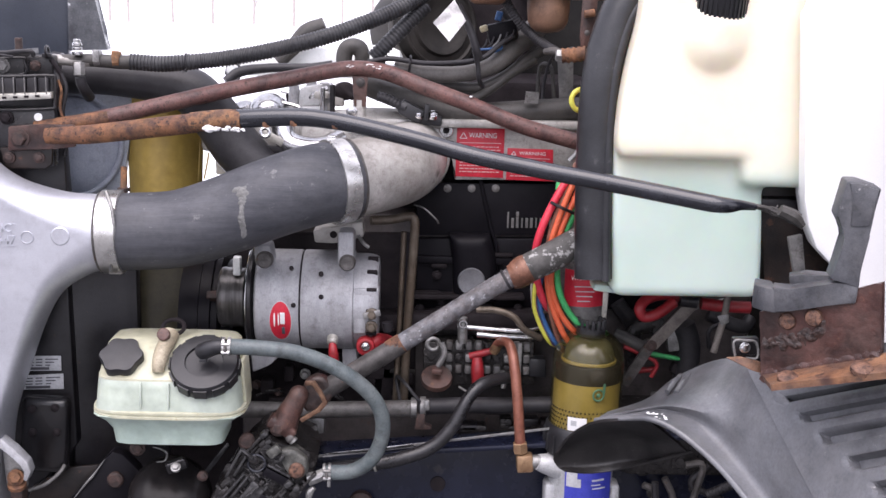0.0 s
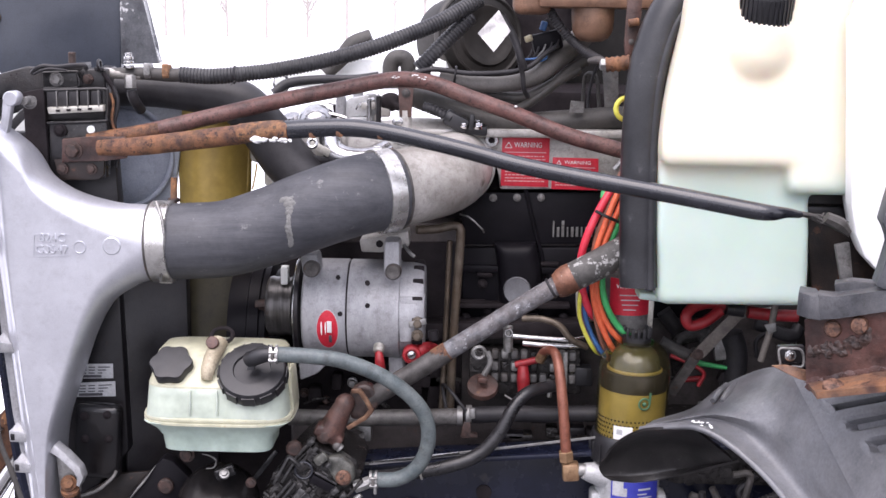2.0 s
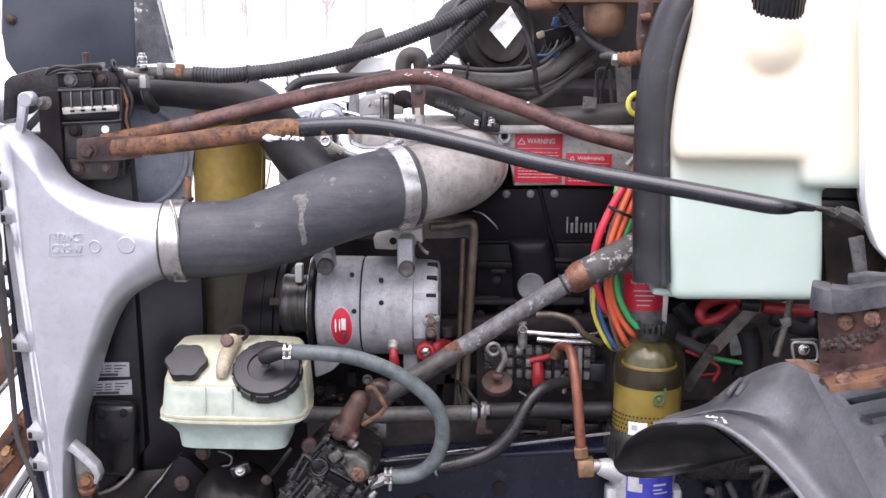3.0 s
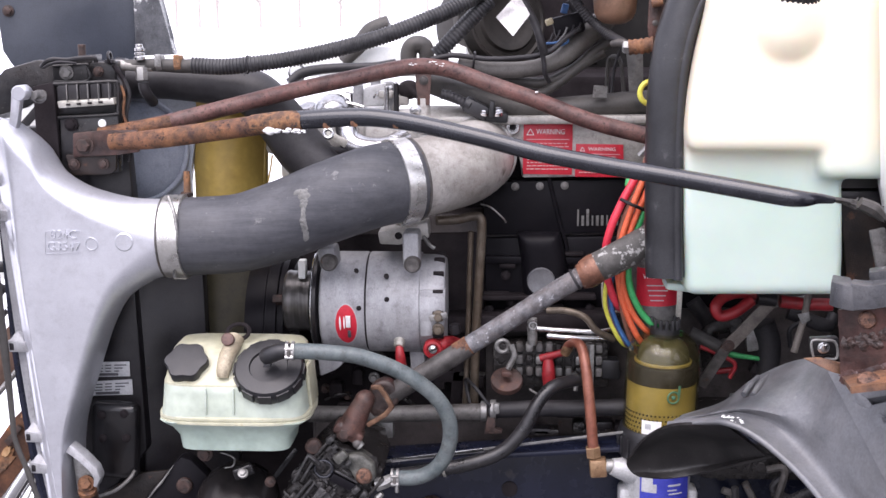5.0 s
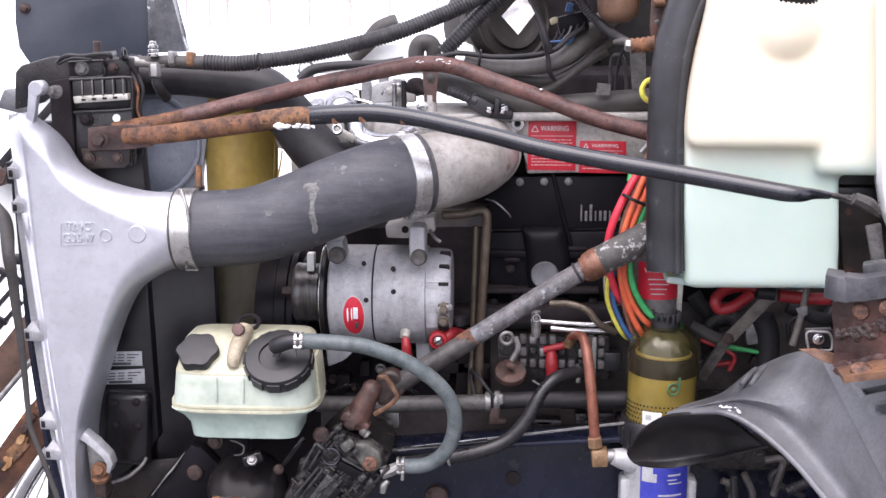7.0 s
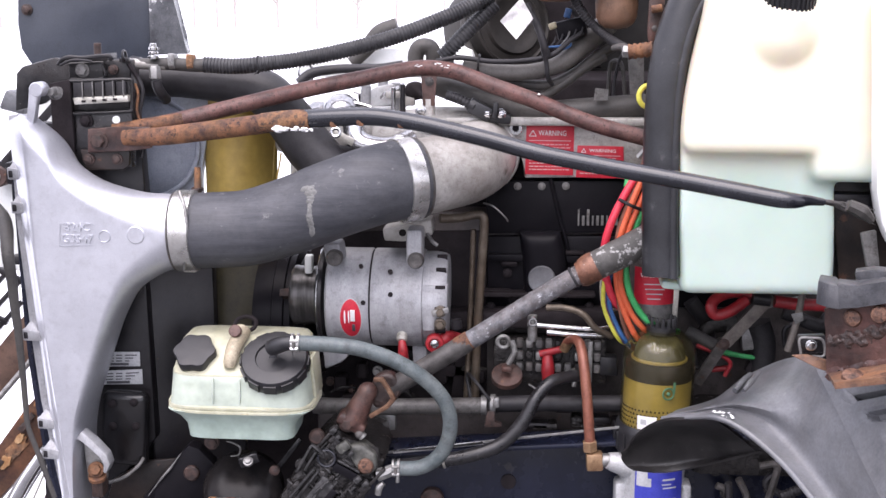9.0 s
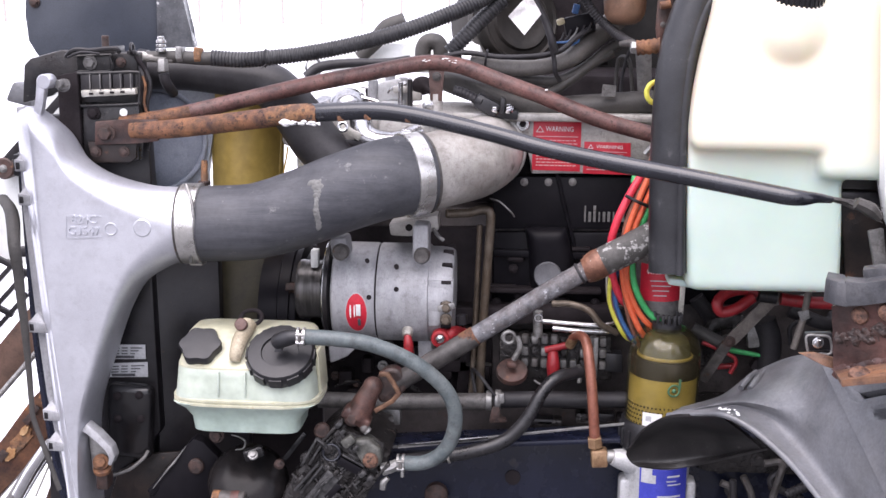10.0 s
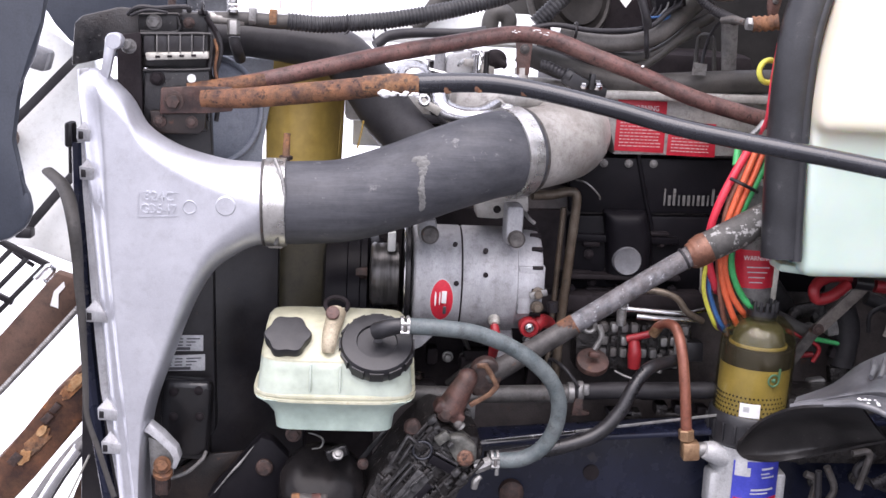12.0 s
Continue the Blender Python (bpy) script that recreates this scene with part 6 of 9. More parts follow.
def build_engine_top():
    t = thing("cylinder_head", (-0.277, 0.2, 1.574), "bright aluminium engine top with fuel rail fittings and caps", "cylinder head")
    part("deck", box((-0.282, 0.24, 1.555), (0.30, 0.24, 0.06), 0.01), raw_alu, t)
    part("cap_neck", lathe((-0.321, 0.17, 1.588), (0, -0.3, 1), [(0.034, -0.04), (0.034, 0.0), (0.034, 0.012), (0.029, 0.024), (0.018, 0.033), (0.004, 0.036)], 28), polished, t, "bright domed cap")
    part("cap_ring", ring((-0.321, 0.17, 1.584), (0, -0.3, 1), 0.037, 0.003, 28, 8), polished, t)
    part("side_cap", lathe((-0.368, 0.19, 1.592), (-0.25, -0.3, 1), [(0.021, -0.03), (0.021, 0.004), (0.017, 0.012), (0.008, 0.016), (0.001, 0.0165)], 28), polished, t, "small bright cap")
    part("silver_bend", tube([(-0.288, 0.08, 1.579), (-0.279, 0.07, 1.554), (-0.254, 0.065, 1.542), (-0.217, 0.07, 1.542), (-0.19, 0.09, 1.556)], [0.019, 0.020, 0.021, 0.021, 0.020], 22), polished, t, "polished silver pipe bend")
    for x, h_ in (((-0.279, 0.18, 1.615), 0.05), ((-0.249, 0.18, 1.62), 0.06), ((-0.226, 0.18, 1.618), 0.055)):
        part("post", cyl(V(x) - V((0, 0, h_ / 2)), V(x) + V((0, 0, h_ / 2)), 0.011, 0.009, 16, None, 0.002), alt_alu, t)
    part("bright_pin", cyl((-0.2245, 0.12, 1.600), (-0.2245, 0.12, 1.640), 0.0042, 0.0042, 14, None, 0.001), polished, t, "bright steel pin")
    # Black plate painted in for the shaded gaps between the fittings.
    part("dark_gap_plate", slab([(-0.296, 0.19, 1.624), (-0.216, 0.19, 1.633), (-0.215, 0.19, 1.585), (-0.291, 0.19, 1.582)], (0, 0.06, 0), 0.004), engine_black, t, "black plate standing in for dark gaps behind the fuel rail")
    part("rail_housing", slab([(-0.268, 0.16, 1.636), (-0.228, 0.16, 1.644), (-0.226, 0.16, 1.606), (-0.270, 0.16, 1.602)], (0, 0.04, 0), 0.006), pale_cast, t, "pale cast housing")
    part("rail_housing", slab([(-0.276, 0.15, 1.603), (-0.222, 0.15, 1.606), (-0.222, 0.15, 1.596), (-0.276, 0.15, 1.592)], (0, 0.04, 0), 0.003), pale_cast, t)
    part("black_post", cyl((-0.208, 0.12, 1.595), (-0.208, 0.12, 1.645), 0.0045, 0.0045, 14, None, 0.001), black_paint, t)
    part("rag", moulded(ball((-0.190, 0.16, 1.632), 1.0, (0.020, 0.010, 0.017), span((-0.200, 0.16, 1.640), (-0.172, 0.15, 1.620), 0.014, 0.01, 0.002), 16), 0.003, 1), engine_black, t, "crumpled dark scrap")
    rng = random.Random(31)
    for k in range(16):
        q = V((-0.287, 0.165, 1.586)).lerp(V((-0.198, 0.165, 1.627)), rng.random()) + V((0, rng.uniform(-0.01, 0.03), rng.uniform(-0.02, 0.02)))
        if k % 3 == 0:
            part("rail_nut", bolt(q, (0, -0.6, 0.8), rng.uniform(0.006, 0.011), 0.014), steel, t)
        elif k % 3 == 1:
            part("rail_pipe", tube([q, q + V((rng.uniform(-0.02, 0.02), -0.01, 0.02)), q + V((rng.uniform(-0.04, 0.04), 0, 0.03))], 0.004, 8), steel, t)
        else:
            part("rail_block", box(q, (rng.uniform(0.012, 0.03), 0.02, rng.uniform(0.01, 0.022)), 0.003), raw_alu, t)
    part("pipe_eye", ring((-0.31, 0.03, 1.57), (0, -1, 0.2), 0.007, 0.003, 20, 8), steel, t)
    part("clip_bracket", slab([(-0.317, 0.05, 1.576), (-0.28, 0.05, 1.556), (-0.287, 0.05, 1.545), (-0.323, 0.05, 1.565)], (0, 0.004, 0), 0.001), zinc, t)
    part("arm", span((-0.378, 0.06, 1.546), (-0.277, 0.06, 1.538), 0.01, 0.012, 0.002), black_paint, t)
    # pale hose stub and white rocker cover in the distance
    part("vent_stub", tube([(-0.194, 0.22, 1.663), (-0.195, 0.22, 1.691), (-0.187, 0.22, 1.705), (-0.171, 0.22, 1.705), (-0.164, 0.22, 1.693), (-0.165, 0.22, 1.678)], [0.014, 0.0145, 0.015, 0.015, 0.014, 0.012], 16), grey_hose, t, "dull grey breather stub")
    part("breather", tube([(-0.32, 0.3, 1.673), (-0.295, 0.3, 1.698), (-0.269, 0.3, 1.727), (-0.236, 0.3, 1.741)], [0.012, 0.014, 0.017, 0.016], 14), grey_hose, t, "grey breather hose")
    part("rocker_cover", box((-0.262, 0.42, 1.675), (0.34, 0.2, 0.06), 0.02), hood_white, t, "pale painted rocker cover")
    part("dark_lead", tube([(-0.388, 0.12, 1.646), (-0.365, 0.13, 1.662), (-0.318, 0.14, 1.669), (-0.249, 0.14, 1.672), (-0.21, 0.14, 1.678)], [0.008, 0.009, 0.008, 0.007, 0.007], 12), rubber_plain, t)
    part("clip_ring", ring((-0.38, 0.15, 1.662), (0.6, -0.6, 0.2), 0.016, 0.0025, 24, 6), steel, t)
    # White box put in for the bright snow showing below the stay.
    part("snow_stand_in", box((-0.359, 0.2, 1.522), (0.12, 0.02, 0.09), 0.004), hood_white, t)

    c = thing("coolant_pipes", (-0.036, 0.1, 1.661), "grey coolant hoses and cables clipped together along the engine", "hose")
    part("hose", tube([(-0.133, 0.07, 1.682), (-0.091, 0.08, 1.676), (-0.045, 0.085, 1.669), (0.011, 0.09, 1.67), (0.058, 0.1, 1.683), (0.095, 0.12, 1.713), (0.128, 0.14, 1.741), (0.152, 0.16, 1.765)], [0.0125, 0.0125, 0.0134, 0.0134, 0.0145, 0.0175, 0.0194, 0.0194], 18, 6), dusty_hose, c, "dusty grey coolant hose")
    part("hose", tube([(-0.074, 0.11, 1.655), (-0.017, 0.11, 1.65), (0.04, 0.11, 1.647), (0.087, 0.12, 1.669), (0.124, 0.13, 1.698), (0.157, 0.14, 1.716)], 0.0092, 14, 6), grey_hose, c)
    part("hose", tube([(-0.035, 0.1, 1.619), (0.022, 0.1, 1.626), (0.059, 0.11, 1.645), (0.096, 0.12, 1.673), (0.134, 0.13, 1.695)], 0.0082, 14, 6), grey_hose, c)
    part("cable", tube([(-0.146, 0.06, 1.687), (-0.109, 0.06, 1.693), (-0.054, 0.065, 1.687), (0.002, 0.07, 1.689), (0.043, 0.07, 1.698), (0.07, 0.08, 1.72), (0.093, 0.09, 1.735)], 0.0043, 10, 6), rubber_plain, c)
    part("clamp_band", band((-0.11, 0.072, 1.682), (1, 0, -0.1), 0.0134, 0.016), steel, c)
    part("cable_tie", ring((-0.077, 0.07, 1.684), (1, 0, -0.1), 0.0134, 0.0022, 20, 6), black_paint, c)
    part("cable_tie", tube([(0.027, 0.055, 1.713), (0.034, 0.06, 1.687), (0.037, 0.065, 1.664), (0.045, 0.09, 1.649)], 0.004, 8), rubber_plain, c)
    part("main_pipe", tube([(-0.159, 0.11, 1.648), (-0.101, 0.105, 1.63), (-0.034, 0.1, 1.61), (0.022, 0.1, 1.602), (0.098, 0.1, 1.607), (0.181, 0.1, 1.614), (0.302, 0.1, 1.621)], [0.0165, 0.0194, 0.0194, 0.0194, 0.0194, 0.0194, 0.0194], 22, 6), grey_hose, c, "long dark coolant pipe")
    part("pipe_tab", slab([(0.116, 0.07, 1.645), (0.138, 0.07, 1.643), (0.137, 0.07, 1.625), (0.114, 0.07, 1.625)], (0, 0.003, 0), 0), grey_pipe, c)


build_engine_top()


def build_harness_top():
    h = thing("wiring_harness", (-0.039, 0.2, 1.734), "black wiring harness with taped branches and a white tag", "wiring")
    part("branch", corrugated([(-0.138, 0.08, 1.693), (-0.111, 0.08, 1.721), (-0.084, 0.09, 1.749), (-0.052, 0.1, 1.781)], 0.0134, 0.006), loom_grey, h)
    part("branch", tube([(-0.001, 0.06, 1.781), (0.019, 0.06, 1.745), (0.03, 0.055, 1.714), (0.036, 0.06, 1.696)], 0.0067, 10), rubber_plain, h)
    part("branch", corrugated([(0.070, 0.05, 1.800), (0.092, 0.05, 1.766), (0.116, 0.05, 1.741), (0.140, 0.03, 1.722), (0.157, 0.0, 1.712)], 0.0080, 0.0045), rubber_plain, h)
    part("branch", tube([(0.074, 0.13, 1.778), (0.099, 0.13, 1.746), (0.112, 0.13, 1.732)], 0.0068, 10), rubber_plain, h)
    part("cable_end", tube([(0.14, 0.02, 1.712), (0.152, 0.0, 1.714), (0.164, -0.02, 1.711)], [0.005, 0.0065, 0.005], 10), grimy_shaft, h)
    sheet_rows = []
    for i in range(9):
        row = []
        for j in range(9):
            top = V((-0.041, 0.004, 1.753)).lerp(V((-0.008, 0.016, 1.790)), j / 8)
            q = top.lerp(V((-0.015, 0.0, 1.724)).lerp(V((0.011, 0.012, 1.757)), j / 8), i / 8)
            row.append(q + V((0, 0.008 * noise.noise(q * 70), 0)))
        sheet_rows.append(row)
    part("tag", sheet(sheet_rows, 0.0006), paper, h, "crumpled white paper tag")
    part("yellow_plug", box((0.044, 0.095, 1.745), (0.014, 0.012, 0.011), 0.003, (0, -20, 0)), aged_poly, h, "pale yellow plug")
    part("connector", box((0.075, 0.105, 1.741), (0.050, 0.03, 0.032), 0.004, (0, -14, 0)), cover_black, h)
    part("connector", box((0.069, 0.11, 1.766), (0.011, 0.012, 0.016), 0.002, (0, 14, 0)), wire_blue, h, "small blue plug")
    for k in range(5):
        q = V((0.050, 0.088, 1.728)).lerp(V((0.094, 0.088, 1.744)), k / 4)
        part("lead", tube([q, q + V((-0.004, -0.004, -0.010)), q + V((-0.014, -0.002, -0.022))], 0.0016, 6), (rubber_plain, rubber_plain, dull_steel, rubber_plain, rubber_plain)[k], h)
    part("blue_wire", tube([(0.038, 0.08, 1.711), (0.056, 0.08, 1.713), (0.07, 0.085, 1.72), (0.073, 0.085, 1.713), (0.055, 0.085, 1.705)], 0.002, 6), wire_blue, h)
    part("loop", tube([(0.143, 0.16, 1.618), (0.144, 0.16, 1.661), (0.148, 0.16, 1.685), (0.163, 0.14, 1.681), (0.171, 0.14, 1.624)], 0.0036, 8), grey_hose, h)
    part("loop", tube([(0.151, 0.15, 1.618), (0.153, 0.15, 1.655), (0.160, 0.14, 1.690), (0.170, 0.12, 1.712)], 0.0030, 8), rubber_plain, h)
    part("bracket", slab([(0.17, 0.12, 1.71), (0.197, 0.12, 1.719), (0.201, 0.12, 1.626), (0.178, 0.12, 1.626)], (0, 0.006, 0), 0.001), grey_pipe, h, "dull grey bracket plate")

    b = thing("brown_reservoir", (0.145, 0.05, 1.738), "aged brown plastic reservoir hanging off the bulkhead", "reservoir")
    part("body", lathe((0.145, 0.05, 1.747), (0, 0, 1), [(0.004, -0.006), (0.018, -0.004), (0.027, 0.002), (0.0325, 0.012), (0.0345, 0.03), (0.036, 0.10), (0.030, 0.115)], 36), brown_plastic, b)
    part("flange", box((0.160, 0.055, 1.808), (0.21, 0.09, 0.026), 0.007), brown_plastic, b, "broad moulded flange")
    part("side_chamber", box((0.046, 0.055, 1.814), (0.062, 0.06, 0.060), 0.014, (0, 0, 0), None, 4), brown_plastic, b, "small second chamber")
    part("hanger", slab([(0.128, 0.09, 1.86), (0.162, 0.09, 1.86), (0.162, 0.09, 1.815), (0.128, 0.09, 1.815)], (0, 0.46, 0), 0.004), rubber_plain, b)
    f = thing("rusty_fitting", (0.172, -0.08, 1.706), "rusted threaded brake line fitting on a bracket", "fitting")
    part("spring", corrugated([(0.156, -0.08, 1.709), (0.175, -0.083, 1.711), (0.192, -0.087, 1.714)], 0.0120, 0.0085), rusty_pipe, f)
    part("hex", lathe((0.156, -0.08, 1.709), (-1, 0.1, 0.05), [(0.010, -0.004), (0.010, 0.008), (0.006, 0.01)], 6), dull_steel, f)
    part("bracket", slab([(0.190, -0.05, 1.86), (0.212, -0.05, 1.86), (0.210, -0.05, 1.761), (0.203, -0.05, 1.726), (0.189, -0.05, 1.718), (0.186, -0.05, 1.738)], (0, 0.006, 0), 0.001), rust_plate, f)
    part("bracket_bolt", bolt((0.197, -0.050, 1.744), FACE, 0.0034, 0.002), grimy_shaft, f)
    part("pin", cyl((0.190, -0.06, 1.772), (0.206, -0.06, 1.775), 0.006, bev=0.001), rusty_pipe, f)


build_harness_top()


# ---- power steering reservoir ----
def build_reservoir():
    c = V((-0.430, -0.139, 1.1755))
    R = thing("power_steering_reservoir", c - V((0, 0, 0.072)), "cream plastic power steering reservoir, green fluid showing, black caps", "reservoir")
    W, D = 0.2290, 0.15

    def loft(levels, n=40, power=4.0):
        """Rounded-square rings: rows of z, half width, half depth, shift back."""
        b = bmesh.new()
        rings = []
        for z, hx, hy, back in levels:
            row = []
            for k in range(n):
                a = 2 * math.pi * k / n
                ca, sa = math.cos(a), math.sin(a)
                f = (abs(ca) ** power + abs(sa) ** power) ** (-1 / power)
                row.append(b.verts.new((c.x + hx * f * ca, c.y + back + hy * f * sa, c.z + z)))
            rings.append(row)
        for p, q in zip(rings, rings[1:]):
            for k in range(n):
                b.faces.new((p[k], p[(k + 1) % n], q[(k + 1) % n], q[k]))
        b.faces.new(rings[0][::-1])
        b.faces.new(rings[-1])
        return b

    zl = 0.00087
    low = loft([(-72 * zl, W * 0.345, D * 0.34, 0.0), (-70 * zl, W * 0.362, D * 0.36, 0.0), (-45 * zl, W * 0.375, D * 0.38, 0.0), (-28 * zl, W * 0.42, D * 0.43, 0.0), (-17 * zl, W * 0.475, D * 0.49, 0.0), (-14 * zl, W * 0.49, D * 0.5, 0)], 56, 7.0)
    part("lower_bowl", low, fluid_poly, R, "pale green fluid-filled lower bowl")
    seam = loft([(-17 * zl, W * 0.49, D * 0.5, 0), (-16 * zl, W * 0.505, D * 0.52, 0), (-12 * zl, W * 0.507, D * 0.52, 0), (-11 * zl, W * 0.498, D * 0.51, 0), (-9 * zl, W * 0.498, D * 0.51, 0), (-8 * zl, W * 0.507, D * 0.52, 0), (-4 * zl, W * 0.503, D * 0.52, 0), (-2 * zl, W * 0.485, D * 0.5, 0)])
    part("weld_seam", seam, poly, R, "doubled weld seam rim")
    wall = loft([(-4 * zl, W * 0.485, D * 0.5, 0), (6 * zl, W * 0.478, D * 0.49, 0), (0.030, W * 0.468, D * 0.475, 0), (0.043, W * 0.463, D * 0.467, 0.0), (0.046, W * 0.45, D * 0.45, 0.0)], 56, 5.0)
    part("lower_wall", wall, wet_poly, R, "wall with pale green fluid behind it")
    mid = loft([(0.040, W * 0.455, D * 0.455, 0.0), (0.0425, W * 0.463, D * 0.467, 0.0), (0.046, W * 0.462, D * 0.465, 0.0), (0.052, W * 0.456, D * 0.43, 0.004), (0.064, W * 0.45, 0.058, 0.010), (0.0745, W * 0.445, 0.052, 0.017), (0.0835, W * 0.435, 0.045, 0.023), (0.0895, W * 0.41, 0.038, 0.026), (0.0915, W * 0.36, 0.026, 0.028)], 56, 5.0)
    part("upper_shell", mid, poly, R)
    for dx in (-1, 1):
        part("front_rib", box(c + V((-0.014 + dx * 0.0206, -D * 0.466, 0.022)), (0.003, 0.012, 0.0395), 0.0014, (-4, 0, 0)), wet_poly, R)
    slope = V((0, -0.61, 0.79))
    # small star cap
    p = V((-0.498, c.y - 0.043, c.z + 0.0705))
    b = bmesh.new()
    n, m = 48, basis(slope)
    rings = []
    for rr, h in ((0.026, -0.012), (0.030, -0.010), (0.0315, 0.008), (0.030, 0.011), (0.020, 0.012), (0.002, 0.012)):
        rings.append([b.verts.new(p + m @ V((rr * (1 + 0.07 * math.cos(6 * a)) * math.cos(a), rr * (1 + 0.07 * math.cos(6 * a)) * math.sin(a), h))) for a in (2 * math.pi * k / n for k in range(n))])
    for u, v in zip(rings, rings[1:]):
        for k in range(n):
            b.faces.new((u[k], u[(k + 1) % n], v[(k + 1) % n], v[k]))
    b.faces.new(rings[-1])
    part("filler_cap", b, cap_plastic, R, "black six-lobed filler cap")
    # large return cap with ribs and spigot
    p = V((-0.373, c.y - 0.050, c.z + 0.0655))
    cap = lathe(p, slope, [(0.050, -0.018), (0.0515, -0.014), (0.0515, 0.004), (0.049, 0.008), (0.040, 0.0095), (0.0290, 0.0098), (0.0278, 0.0062), (0.020, 0.0058), (0.001, 0.006)], 48)
    big = part("return_cap", cap, cap_plastic, R, "large black ribbed return cap")
    for k in range(12):
        a = 2 * math.pi * k / 12
        q = p + m @ V((0.0515 * math.cos(a), 0.0515 * math.sin(a), -0.005))
        rb = bmesh.new()
        bmesh.ops.create_cube(rb, size=1.0, matrix=Matrix.Translation(q) @ m.to_4x4() @ Matrix.Rotation(a, 4, "Z") @ Matrix.Diagonal((0.0036, 0.019, 0.017, 1)))
        part("grip_rib", rb, cap_plastic, big)
    part("spigot", tube([(-0.375, -0.200, 1.264), (-0.363, -0.209, 1.271), (-0.348, -0.213, 1.276), (-0.329, -0.214, 1.277)], [0.0125, 0.0125, 0.0115, 0.011], 16), cap_plastic, big)
    part("fin", slab([(-0.374, -0.206, 1.262), (-0.366, -0.208, 1.261), (-0.367, -0.210, 1.250), (-0.379, -0.209, 1.250)], (0, 0.010, 0), 0.001), cap_plastic, big)
    # moulded bracket stalk
    part("stalk", tube([(-0.441, -0.199, 1.231), (-0.440, -0.196, 1.242), (-0.438, -0.184, 1.256), (-0.434, -0.165, 1.268), (-0.431, -0.150, 1.277)], [0.0085, 0.0105, 0.0118, 0.0130, 0.0136], 20), dirty_poly, R, "soiled moulded stalk")
    part("stalk_bolt", lathe((-0.4365, -0.176, 1.2825), (0.05, -1, 0.45), [(0.0098, -0.006), (0.0098, 0.003), (0.0085, 0.0045), (0.001, 0.005)], 18), rust_plate, R, "rust-brown bolt in the stalk")
    part("stalk_ring", ring((-0.432, -0.125, 1.281), (0.05, -0.6, 1), 0.0165, 0.0034, 24, 8), engine_black, R, "black rubber ring behind the stalk")
    part("side_flange", box((-0.3205, -0.128, 1.205), (0.006, 0.06, 0.066), 0.002, (0, -5, 0)), poly, R)

    h = thing("return_hose", (-0.195, -0.15, 1.059), "faded teal rubber return hose looping down to the steering gear", "hose")
    part("hose", tube([(-0.335, -0.214, 1.277), (-0.282, -0.21, 1.274), (-0.232, -0.205, 1.266), (-0.175, -0.195, 1.241), (-0.131, -0.185, 1.206), (-0.108, -0.175, 1.167), (-0.106, -0.168, 1.124), (-0.122, -0.16, 1.085), (-0.152, -0.152, 1.062), (-0.191, -0.145, 1.056)], 0.0117, 20, 7), turquoise, h)
    for at, ax, lb in (((-0.336, -0.214, 1.277), (1, 0.05, 0), "bright band clamp"), ((-0.191, -0.145, 1.057), (1, 0, 0.05), "band clamp with a screw")):
        along = V(ax).normalized() * 0.0042
        mt = worn_band if lb.startswith("bright") else dull_steel
        for side in (-1, 1):
            part("clamp_band", band(V(at) + along * side, ax, 0.0127, 0.0046, None, 28), mt, h, lb)
        part("clamp_lug", box(V(at) + V((0, -0.0125, 0.006)), (0.0125, 0.005, 0.005), 0.0012, (25, 0, 0)), mt, h)
        part("clamp_lug", box(V(at) + V((0, -0.0125, -0.006)), (0.0125, 0.005, 0.005), 0.0012, (-25, 0, 0)), mt, h)
        part("clamp_screw", cyl(V(at) + V((0, -0.0135, 0.0045)), V(at) + V((0, -0.0135, -0.0045)), 0.0028, 0.0028, 12), grimy_shaft, h)
    part("clamp_tail", cyl((-0.188, -0.155, 1.049), (-0.188, -0.155, 1.037), 0.003), dull_steel, h)


build_reservoir()


